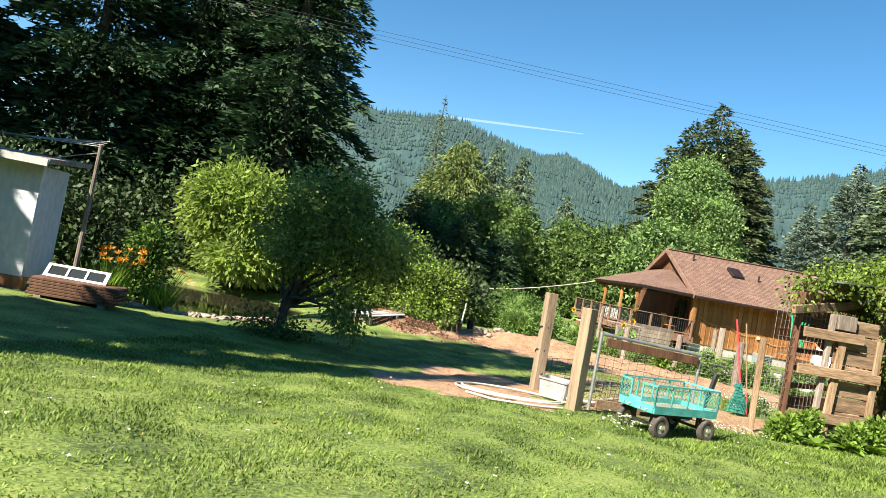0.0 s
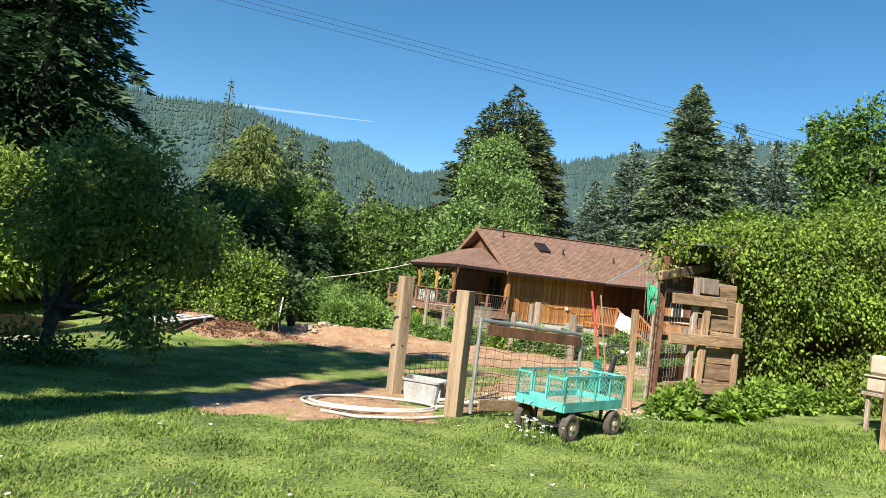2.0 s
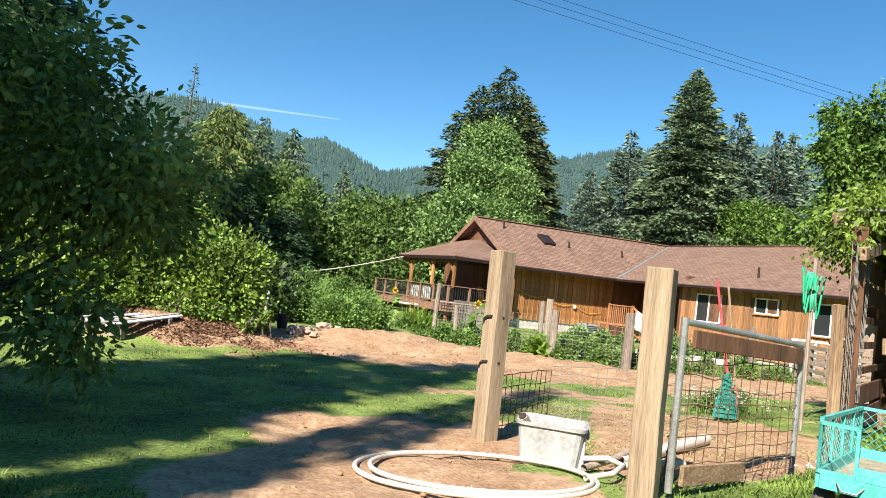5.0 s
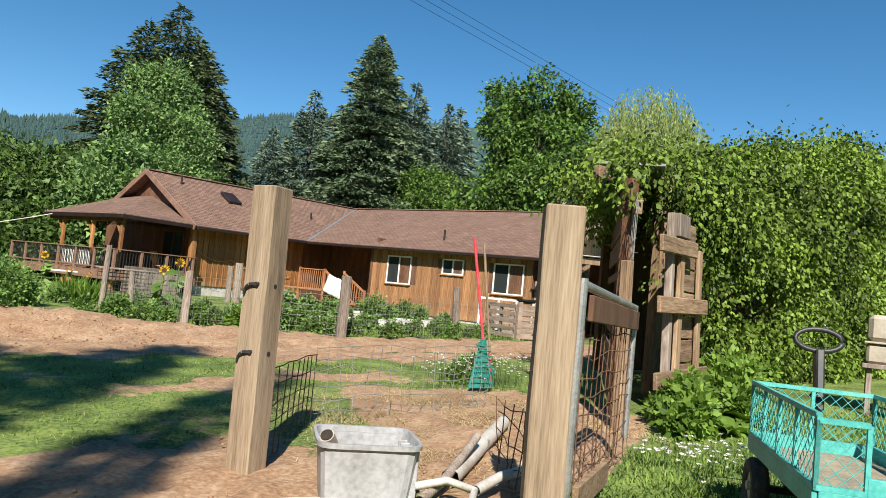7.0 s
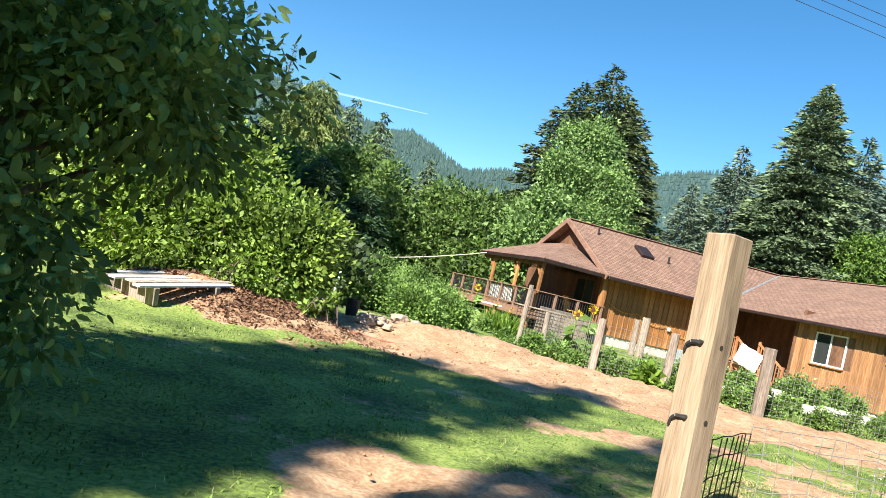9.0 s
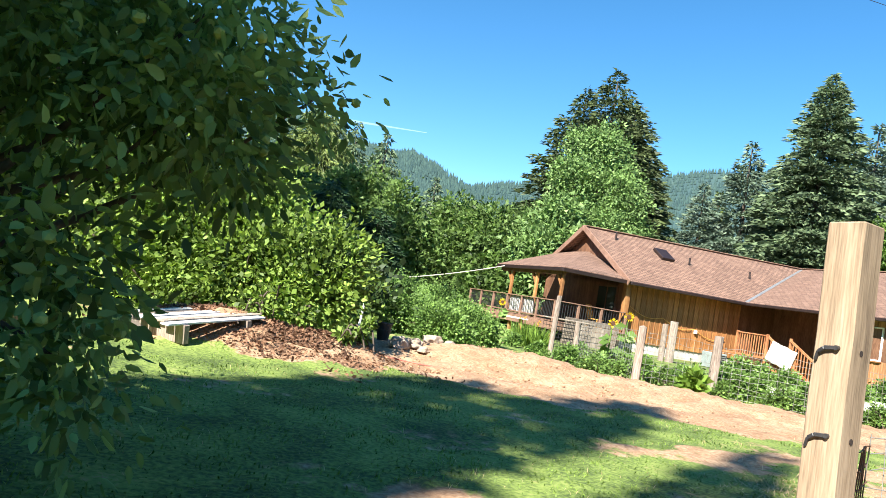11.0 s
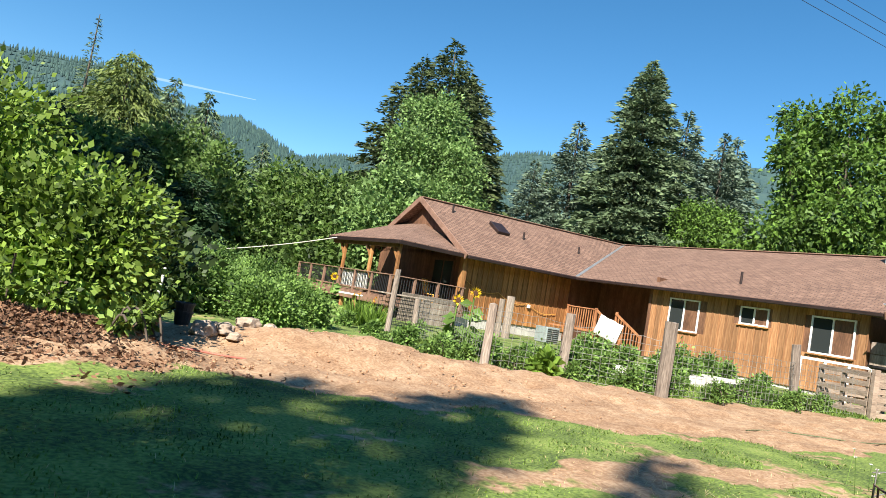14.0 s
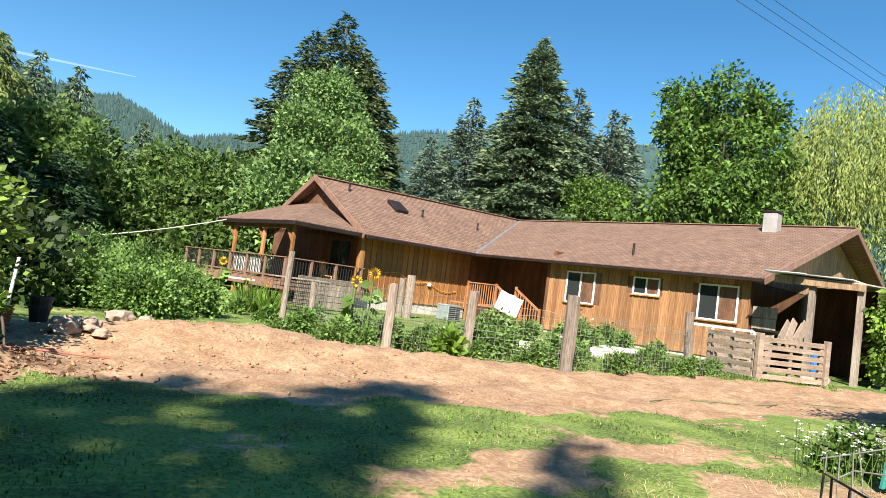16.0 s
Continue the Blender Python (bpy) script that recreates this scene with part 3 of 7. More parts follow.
def hp(name, bm, mat, parent=None, label=""):
    ob = part(name, bm, mat, parent or house, label)
    if parent is None:
        ob.matrix_local = HM
    return ob


def slab(corners, thick):
    """A roof plane with thickness."""
    bm = B()
    top = [bm.verts.new(c) for c in corners]
    bot = [bm.verts.new(Vector(c) - Vector((0, 0, thick))) for c in corners]
    bm.faces.new(top)
    bm.faces.new(bot[::-1])
    k = len(corners)
    for i in range(k):
        bm.faces.new((top[i], bot[i], bot[(i + 1) % k], top[(i + 1) % k]))
    bmesh.ops.recalc_face_normals(bm, faces=bm.faces)
    return bm


def shingle_mat(name, axis):
    m, n, l, p = nodes_of(name)
    co = n.new("ShaderNodeTexCoord")
    mp = n.new("ShaderNodeMapping")
    mp.inputs["Rotation"].default_value = (0, 0, axis)
    l.new(co.outputs["Object"], mp.inputs[0])
    br = n.new("ShaderNodeTexBrick")
    br.inputs["Scale"].default_value = 1.0
    br.inputs["Brick Width"].default_value, br.inputs["Row Height"].default_value = 0.32, 0.135
    br.inputs["Mortar Size"].default_value = 0.014
    br.inputs["Color1"].default_value, br.inputs["Color2"].default_value = (0.165, 0.094, 0.064, 1), (0.245, 0.147, 0.102, 1)
    br.inputs["Mortar"].default_value = (0.06, 0.034, 0.025, 1)
    l.new(mp.outputs[0], br.inputs["Vector"])
    nz = n.new("ShaderNodeTexNoise")
    nz.inputs["Scale"].default_value, nz.inputs["Detail"].default_value = 0.9, 6
    l.new(co.outputs["Object"], nz.inputs["Vector"])
    mr = n.new("ShaderNodeMapRange")
    mr.inputs["To Min"].default_value, mr.inputs["To Max"].default_value = 0.7, 1.3
    l.new(nz.outputs[0], mr.inputs[0])
    hs = n.new("ShaderNodeHueSaturation")
    l.new(mr.outputs[0], hs.inputs["Value"])
    l.new(br.outputs[0], hs.inputs["Color"])
    l.new(hs.outputs[0], p.inputs["Base Color"])
    p.inputs["Roughness"].default_value = 0.9
    bp = n.new("ShaderNodeBump")
    bp.inputs["Strength"].default_value, bp.inputs["Distance"].default_value = 0.6, 0.01
    bp.invert = True
    l.new(br.outputs["Fac"], bp.inputs["Height"])
    l.new(bp.outputs[0], p.inputs["Normal"])
    return m


M_SHINGLE_L = shingle_mat("brown_shingles", 0.0)
M_SHINGLE_R = shingle_mat("brown_shingles_wing", radians(90))
hp("roof", slab(((-0.05, 0, ZE - 0.1), (JS, 0, ZE), (VS, RB, ZR + 0.2), (0, RB, ZR - 0.15)), 0.14), M_SHINGLE_L)
hp("roof", slab(((0, RB, ZR - 0.15), (VS, RB, ZR + 0.2), (VS, 2 * RB, ZE), (-0.05, 2 * RB, ZE)), 0.14), M_SHINGLE_L)
hp("roof", slab(((JS, 0, ZE), (JS, -WE, ZE - 0.14), (VS, -WE - 0.3, ZR + 0.2), (VS, RB, ZR + 0.2)), 0.14), M_SHINGLE_R)
hp("roof", slab(((VS, RB, ZR + 0.2), (VS, -WE - 0.3, ZR + 0.2), (VS + RO, -WE, ZE), (VS + RO, RB, ZE)), 0.14), M_SHINGLE_R)
# trim of the roof
hp("rake_board", beam(B(), (-0.08, -0.05, ZE - 0.19), (-0.03, RB, ZR - 0.22), 0.06, 0.26, 0.01), M_TRIM)
hp("rake_board", beam(B(), (-0.08, 2 * RB, ZE - 0.15), (-0.03, RB, ZR - 0.22), 0.06, 0.26, 0.01), M_TRIM)
hp("gutter", beam(B(), (0.0, -0.06, ZE - 0.19), (JS + 0.05, -0.06, ZE - 0.09), 0.12, 0.13, 0.02), M_DARKTRIM)
hp("gutter", beam(B(), (JS - 0.06, 0, ZE - 0.09), (JS - 0.06, -WE, ZE - 0.23), 0.12, 0.13, 0.02), M_DARKTRIM)
hp("rake_board", beam(B(), (JS - 0.05, -WE - 0.05, ZE - 0.24), (VS, -WE - 0.35, ZR + 0.08), 0.06, 0.26, 0.01), M_TRIM)
hp("rake_board", beam(B(), (VS + RO, -WE - 0.05, ZE - 0.15), (VS, -WE - 0.35, ZR + 0.08), 0.06, 0.26, 0.01), M_TRIM)
hp("ridge_cap", beam(B(), (0, RB, ZR - 0.13), (VS, RB, ZR + 0.22), 0.3, 0.05, 0.02), M_TRIM)
hp("ridge_cap", beam(B(), (VS, RB, ZR + 0.22), (VS, -WE - 0.3, ZR + 0.22), 0.3, 0.05, 0.02), M_TRIM)
hp("valley_flashing", beam(B(), (JS, 0, ZE + 0.02), (VS, RB, ZR + 0.21), 0.2, 0.03), M_STEEL)

# walls behind the boards
WL, WR = 0.85, JS + 0.5
FL = 0.45
hp("wall", box(B(), (0.45, WL, FL), (WR, WL + 0.15, ZE - 0.05)), M_DARKWOOD)
hp("wall", box(B(), (0.45, WL + 0.15, FL), (0.6, 2 * RB - 0.6, ZE)), M_DARKWOOD)
hp("wall", box(B(), (WR, -WE + 0.6, 0.1), (WR + 0.15, -4.1, ZE - 0.15)), M_DARKWOOD)
hp("wall", box(B(), (WR + 2.2, -4.1, 0.1), (WR + 2.35, WL + 0.1, ZE + 0.4)), M_DARKWOOD)
hp("wall", box(B(), (WR + 0.15, -4.25, 0.1), (WR + 2.35, -4.1, ZE + 0.4)), M_DARKWOOD)
hp("wall", box(B(), (WR, WL + 0.02, 0.1), (WR + 2.2, WL + 0.15, ZE + 0.4)), M_DARKWOOD)
hp("wall", box(B(), (WR + 0.15, -WE + 0.6, 0.1), (VS + RO - 0.6, -WE + 0.75, ZE - 0.1)), M_DARKWOOD)
hp("wall", box(B(), (0.6, 2 * RB - 0.75, FL), (VS, 2 * RB - 0.6, ZE)), M_DARKWOOD)
hp("wall", box(B(), (VS + RO - 0.75, -WE + 0.75, 0.0), (VS + RO - 0.6, RB, ZE)), M_DARKWOOD)
hp("foundation", box(B(), (0.5, WL + 0.03, -0.1), (WR + 0.05, WL + 0.2, FL), 0.01), M_CONCRETE)
hp("foundation", box(B(), (WR + 0.03, -WE + 0.62, -0.1), (WR + 0.2, -4.1, 0.12), 0.01), M_CONCRETE)
# gables
for x, y0, y1, za, zb in ((0.45, 0.4, 2 * RB - 0.4, ZE - 0.2, ZR - 0.35),):
    bm = B()
    vs = [bm.verts.new(c) for c in ((x, y0, za), (x, y1, za), (x, RB, zb), (x + 0.12, y0, za), (x + 0.12, y1, za), (x + 0.12, RB, zb))]
    for f in ((0, 2, 1), (3, 4, 5), (0, 3, 5, 2), (1, 2, 5, 4), (0, 1, 4, 3)):
        bm.faces.new([vs[i] for i in f])
    hp("gable_wall", bm, M_DARKWOOD)
bm = B()
vs = [bm.verts.new(c) for c in ((WR, -WE + 0.58, ZE - 0.25), (VS + RO - 0.6, -WE + 0.58, ZE - 0.25), (VS, -WE + 0.58, ZR), (WR, -WE + 0.7, ZE - 0.25), (VS + RO - 0.6, -WE + 0.7, ZE - 0.25), (VS, -WE + 0.7, ZR))]
for f in ((0, 1, 2), (3, 5, 4), (0, 2, 5, 3), (1, 4, 5, 2), (0, 3, 4, 1)):
    bm.faces.new([vs[i] for i in f])
# brown planks in place of grey boards put the overhang's shade into the colour
hp("gable_wall", bm, M_PLANKV)

# board and batten siding
board_me, batten_me = {}, {}


def siding(a, b, z0, z1, skip=(), mat=M_SIDING):
    """Boards with battens from a to b along one wall; skip holds openings as (from, to, low, high)."""
    a, b = Vector(a), Vector(b)
    d = b - a
    x = d.normalized()
    out = Vector((x.y, -x.x, 0))
    step = 0.3
    for i in range(int(d.length / step)):
        s = (i + 0.5) * step
        spans = [(z0, z1)]
        for lo, hi, zl, zh in skip:
            if s + 0.15 > lo and s - 0.15 < hi:
                spans = [(z0, zl), (zh, z1)]
        for q0, q1 in spans:
            if q1 - q0 < 0.05:
                continue
            for nm, w, th, sh in (("siding_board", 0.285, 0.022, 0.0), ("batten", 0.05, 0.05, 0.15)):
                key = (nm, mat.name, round(q1 - q0, 2))
                if key not in board_me:
                    bm = box(B(), (-w / 2, -th, 0), (w / 2, 0, q1 - q0), 0.004)
                    me = bpy.data.meshes.new(nm)
                    bm.to_mesh(me)
                    bm.free()
                    me.materials.append(mat)
                    board_me[key] = me
                ob = new(nm, board_me[key])
                ob.parent = house
                p = a + x * (s + sh) + out * 0.002
                ob.matrix_local = HM @ Matrix.Translation((p.x, p.y, q0)) @ Matrix.Rotation(math.atan2(x.y, x.x), 4, "Z")


def window(s0, s1, z0, z1, wall_x, sills=True):
    """A white two-light window in the long wing, s measured along it."""
    w = part("window", B(), M_WHITE, house)
    w.matrix_local = HM @ Matrix.Translation((wall_x, -s0, z0)) @ Matrix.Rotation(radians(-90), 4, "Z")
    W, H = s1 - s0, z1 - z0
    bm = B()
    for lo, hi in (((0, -0.06, 0), (0.06, 0.06, H)), ((W - 0.06, -0.06, 0), (W, 0.06, H)), ((0.06, -0.06, 0), (W - 0.06, 0.06, 0.06)), ((0.06, -0.06, H - 0.06), (W - 0.06, 0.06, H)), ((W / 2 - 0.03, -0.045, 0.06), (W / 2 + 0.03, 0.045, H - 0.06))):
        box(bm, lo, hi, 0.006)
    part("window_frame", bm, M_WHITE, w)
    for x0, x1, yy in ((0.06, W / 2 - 0.03, -0.015), (W / 2 + 0.03, W - 0.06, 0.01)):
        part("pane", box(B(), (x0, yy, 0.06), (x1, yy + 0.008, H - 0.06)), M_GLASS, w)
    part("window_sill", box(B(), (-0.05, -0.11, -0.05), (W + 0.05, -0.0, -0.002), 0.006), M_SIDING, w)
    return w


WIN = ((5.06, 6.5, 1.42, 2.74), (8.25, 9.4, 2.05, 2.74), (10.95, 12.42, 1.4, 2.7))
siding((0.45, WL, 0), (WR, WL, 0), FL, ZE - 0.12)
siding((WR, -4.1, 0), (WR, -WE + 0.6, 0), 0.12, ZE - 0.16, [(a - 4.1, b - 4.1, c, d) for a, b, c, d in WIN], M_SIDING_W)
for a, b, c, d in WIN:
    window(a, b, c, d, WR)
hp("corner_board", box(B(), (0.36, WL - 0.04, FL), (0.5, WL + 0.1, ZE - 0.1), 0.008), M_SIDING)
hp("corner_board", box(B(), (WR - 0.05, -4.14, 0.1), (WR + 0.1, -4.0, ZE - 0.1), 0.008), M_DARKWOOD)
# roof fittings


def on_left_roof(s, q):
    return Vector((s, q, ZE - 0.1 + (ZR + 0.05 - ZE) * q / RB + 0.3 * s / VS))


def on_right_roof(s, q):
    return Vector((JS + q, -s, ZE - 0.1 * s / WE + (ZR + 0.2 - ZE) * q / RO))


for s, q in ((1.35, 3.55), (5.0, 2.4), (8.7, 2.2)):
    p = on_left_roof(s, q)
    pipe = hp("vent_pipe", rod(B(), p - Vector((0, 0, 0.1)), p + Vector((0, 0, 0.32)), 0.05, 10), M_DARKTRIM)
p = on_right_roof(7.4, 1.6)
hp("vent_pipe", rod(B(), p - Vector((0, 0, 0.1)), p + Vector((0, 0, 0.5)), 0.05, 10), M_DARKTRIM)
p = on_left_roof(3.7, 2.75)
sl = hp("skylight", beam(B(), p + Vector((0, -0.4, -0.2)), p + Vector((0, 0.4, 0.3)), 0.75, 0.16, 0.02), M_DARKTRIM)
g = part("pane", beam(B(), p + Vector((0, -0.34, -0.08)), p + Vector((0, 0.34, 0.34)), 0.62, 0.02), M_GLASS, sl)
p = on_right_roof(10.7, RO - 1.0)
hp("chimney", box(B(), (p.x - 0.26, p.y - 0.3, p.z - 0.6), (p.x + 0.26, p.y + 0.3, p.z + 0.85), 0.015), rough_mat("sooty_block", (0.2, 0.19, 0.175), (0.32, 0.3, 0.28), (0.42, 0.4, 0.37), 3, 30, (1, 1, 1), 0.9, 0.3, depth=0.006))
hp("chimney_cap", box(B(), (p.x - 0.3, p.y - 0.34, p.z + 0.85), (p.x + 0.3, p.y + 0.34, p.z + 0.93), 0.01), M_DARKTRIM)


# ---- trees ----
def conifer(name, at, h, r, label, mat, **kw):
    return tree(name, at, label, trunk_mesh(h * 0.97, 0.02 * h), conifer_mesh(h, r, **kw), mat, group="conifers")


G0 = -0.15
spruce = conifer("spruce_tree", (25.2, 57.2, G0), 21.3, 7.6, "tall dense grey-green spruce behind the house", L_SPRUCE, branches=650, per_m=13, size=0.85, droop=0.2, taper=0.8, wide=0.2)
spruce_b = conifer("spruce_tree", (31.0, 60.5, G0), 19.5, 7.0, "slim blue-grey spruce behind the house", L_BLUE, branches=300, per_m=10, size=0.85, wide=0.22)
copy_thing(spruce_b, pose(34.0, 59.5, G0, 0, 0, 70) @ Matrix.Scale(0.93, 4))
copy_thing(spruce_b, pose(22.0, 61.5, G0, 0, 0, 130) @ Matrix.Scale(0.86, 4))
copy_thing(spruce_b, pose(28.4, 61.0, G0, 0, 0, 20) @ Matrix.Scale(0.72, 4))
copy_thing(spruce_b, pose(18.6, 61.0, G0, 0, 0, 310) @ Matrix.Scale(0.66, 4))
copy_thing(spruce_b, pose(37.5, 62.5, G0, 0, 0, 200) @ Matrix.Scale(0.98, 4))
fir = conifer("fir_tree", (10.2, 58.5, G0), 19.2, 7.0, "broad dark fir behind the house", leaf_mat("olive_fir_needles", (0.01, 0.02, 0.009), (0.115, 0.15, 0.055), 0.1), branches=380, per_m=10, size=0.8, droop=0.15, taper=0.7, wide=0.2)
copy_thing(fir, pose(8.3, 59.5, G0, 0, 0, 100) @ Matrix.Scale(0.93, 4))
copy_thing(fir, pose(12.2, 59.8, G0, 0, 0, 200) @ Matrix.Scale(0.9, 4))
copy_thing(fir, pose(12.6, 62.5, G0, 0, 0, 290) @ Matrix.Scale(0.97, 4))
small = conifer("fir_tree", (21.0, 64.0, G0), 13.0, 3.0, "small yellow-green conifer behind the roof", L_CEDAR, branches=320, per_m=15, size=0.6, wide=0.2)
cedar = conifer("cedar_tree", (-11.2, 61.9, G0), 13.95, 8.2, "yellow-green cedar with drooping sprays", L_CEDAR, branches=480, per_m=10, size=0.8, droop=0.5, hang=1.3, taper=0.65, wide=0.16)
cedar_b = conifer("cedar_tree", (-7.8, 81.5, G0), 16.9, 6.2, "narrow green cedar at the wood's edge", L_SPRUCE, branches=260, per_m=9, size=1.0, droop=0.4, hang=1.0, wide=0.18)
copy_thing(cedar_b, pose(-11.85, 86.7, G0, 0, 0, 80) @ Matrix.Scale(1.11, 4))
copy_thing(cedar_b, pose(-2.0, 81.2, G0, 0, 0, 190) @ Matrix.Scale(0.78, 4))
copy_thing(cedar_b, pose(-16.8, 78.0, G0, 0, 0, 250) @ Matrix.Scale(0.92, 4))
# dark wall of firs by the pond, and those that shade the lawn
big = conifer("fir_tree", (-15.2, 33.4, G0), 24.0, 6.0, "tall dark fir beside the pond", L_FIR, branches=380, per_m=12, size=0.8, droop=0.4, taper=0.65, wide=0.17)
for x, y, s, a in ((-21.0, 33, 1.05, 40), (-24.5, 30, 1.0, 100), (-19.0, 38, 1.15, 160), (-29.5, 26, 1.0, 220), (-22.0, 38, 1.1, 300), (-33.0, 20, 1.05, 10), (-36, 12, 1.0, 150)):
    copy_thing(big, pose(x, y, G0, 0, 0, a) @ Matrix.Scale(s, 4))
shade_tree = conifer("fir_tree", (-11.0, 0.4, 0.4), 19.6, 1.35, "tall fir standing beside the lawn", L_FIR, branches=330, per_m=10, size=1.0, droop=0.3, taper=0.36, wide=0.2)
copy_thing(shade_tree, pose(-9.25, -0.8, 0.4, 0, 0, 60) @ Matrix.Diagonal((0.46, 0.46, 0.94, 1)))
copy_thing(shade_tree, pose(-12.2, 1.3, 0.3, 0, 0, 120) @ Matrix.Diagonal((0.8, 0.8, 0.93, 1)))
copy_thing(shade_tree, pose(-14.5, 4.4, 0.3, 0, 0, 220) @ Matrix.Scale(0.8, 4))

# broadleaved trees
def rounded(name, at, h, r, label, mat, clumps=700, per=26, leaf=0.32, low=0.15, blobs=9, spread=0.6, hang=0.2, wide=0.32, lobe=1.0):
    bl = []
    for i in range(blobs):
        a, t = rng.random() * 6.28, rng.random()
        z = h * (low + 0.1 + (0.82 - low) * t)
        q = r * (0.55 + 0.3 * (1 - lobe)) * (1 - 0.6 * abs(t - 0.35)) * rng.uniform(0.5, 1.1)
        s = r * rng.uniform(0.4, 0.6) * (1 - 0.45 * t) * lobe
        bl.append((q * math.cos(a), q * math.sin(a), z, s, s, s * 1.15))
    bl.append((0, 0, h * 0.88, r * 0.33, r * 0.33, h * 0.12))
    for f, k in ((0.25, 0.8), (0.45, 0.75), (0.65, 0.58)):
        bl.append((0.1 * r, -0.1 * r, h * f, r * k, r * k, h * 0.16))
    return tree(name, at, label, trunk_mesh(h * 0.8, 0.018 * h + 0.03), crown_mesh(bl, int(clumps * 1.25), int(per * 1.35), leaf * 0.85, spread, hang, wide * 1.1, leaf_tris), mat, limbs_mesh(h, bl, 0.006 * h), group="broadleaved trees")


rounded("cottonwood_tree", (9.0, 54.0, G0), 14.2, 4.6, "pale green leafy cottonwood behind the roof", L_POPLAR, 1900, 22, 0.26, 0.05, spread=0.6, blobs=26, lobe=0.6)
rounded("cottonwood_tree", (6.2, 50.0, G0), 8.0, 3.6, "low pale green tree behind the porch", L_POPLAR, 600, 26, 0.38, 0.05)
rounded("maple_tree", (2.6, 51.0, G0), 6.9, 3.4, "dark rounded maple at the wood's edge", L_APPLE, 650, 26, 0.36, 0.05)
rounded("maple_tree", (0.2, 53.0, G0), 7.4, 3.2, "dark leafy maple at the wood's edge", L_APPLE, 600, 26, 0.36, 0.05)
for x, y, h in ((-3.4, 52.0, 7.4), (-6.6, 55.0, 8.2), (4.9, 54.0, 7.2), (-10.0, 50.0, 7.0)):
    rounded("maple_tree", (x, y, G0), h, 3.4, "dark rounded maple at the wood's edge", L_APPLE, 420, 22, 0.36, 0.05)
mr = rounded("maple_tree", (33.5, 46.5, G0), 18.4, 6.8, "large bright green maple behind the wing", L_MAPLE, 1900, 18, 0.4, 0.03, 38, spread=0.7, lobe=0.62, hang=0.5)
copy_thing(mr, pose(43.0, 36.5, G0, 0, 0, 100) @ Matrix.Scale(0.72, 4))
copy_thing(mr, pose(28.6, 53.0, G0, 0, 0, 200) @ Matrix.Scale(0.6, 4))


def weeping(name, at, h, r, label, strands=1500):
    a = rng.random(strands) * 6.28
    q = r * np.sqrt(rng.random(strands))
    top = h * (0.98 - 0.38 * (q / r) ** 2) * rng.uniform(0.85, 1.0, strands)
    ln = rng.uniform(0.12, 0.45, strands) * h
    per = 26
    si = np.repeat(np.arange(strands), per)
    t = rng.random(len(si))
    P = np.stack([np.cos(a[si]) * (q[si] + 0.5 * t), np.sin(a[si]) * (q[si] + 0.5 * t), top[si] - ln[si] * t], 1) + rng.normal(size=(len(si), 3)) * 0.06
    D = unit(np.stack([np.cos(a[si]) * 0.25, np.sin(a[si]) * 0.25, -np.ones(len(si))], 1) + rng.normal(size=(len(si), 3)) * 0.3)
    bl = [(r * 0.5 * math.cos(i * 1.3), r * 0.5 * math.sin(i * 1.3), h * 0.85, 1, 1, 1) for i in range(6)]
    S = rng.uniform(0.2, 0.42, len(si)) * (0.4 + h / 30)
    return tree(name, at, label, trunk_mesh(h * 0.75, 0.025 * h), leaf_quads(P, D, S, S * 0.12), L_WILLOW, limbs_mesh(h, bl, 0.009 * h), group="broadleaved trees")


weeping("willow_tree", (41.5, 43.0, G0), 19.5, 6.0, "tall weeping willow with yellow-green strands", 1900)
# small willow by the pond
wb = ((-0.2, 0, 3.0, 1.5, 1.5, 1.0), (-0.6, 0.3, 2.2, 1.5, 1.4, 0.9), (0.9, 0, 2.6, 1.1, 1.2, 1.1), (0.6, -0.4, 0.9, 1.3, 1.1, 0.45))
tree("willow_tree", (-10.2, 21.3, G0), "round pale green willow beside the pond", trunk_mesh(2.6, 0.12), crown_mesh(wb, 1100, 24, 0.24, 0.45, 0.4, 0.2), leaf_mat("pale_willow_leaves", (0.1, 0.15, 0.03), (0.34, 0.45, 0.11), 0.4), limbs_mesh(2.6, wb, 0.05))

# apple tree by the lawn
ab = ((0.3, 0, 2.15, 0.75, 0.8, 0.55), (1.3, 0.2, 2.6, 1.1, 1.0, 0.8), (-0.1, 0.3, 2.5, 0.8, 0.9, 0.9), (1.0, 0.1, 3.1, 0.75, 0.75, 0.85), (0.3, 0.0, 3.3, 0.6, 0.6, 0.75), (1.2, 0.0, 3.5, 0.4, 0.4, 0.6), (2.0, 0.15, 2.2, 0.55, 0.55, 0.5), (2.15, -0.1, 2.75, 0.42, 0.4, 0.2), (1.6, -0.3, 1.15, 0.45, 0.45, 0.6), (1.9, -0.35, 0.75, 0.25, 0.25, 0.4), (2.58, 0.95, 2.62, 0.3, 0.28, 0.13), (2.12, 0.75, 2.72, 0.4, 0.35, 0.22), (2.05, 1.1, 2.1, 0.32, 0.3, 0.38))
ab = tuple(tuple(0.9 * q for q in b) for b in ab)
AT = (-4.0, 12.5)
apple = tree("apple_tree", (AT[0], AT[1], gz(*AT) - 0.03), "spreading apple tree with dark leaves on the lawn", trunk_mesh(1.9, 0.11, 0.55), crown_mesh(ab, 1050, 15, 0.1, 0.27, 0.45, 0.24, broad_leaves), L_ORCHARD, limbs_mesh(2.7, ab, 0.045, 0.3))
fr = []
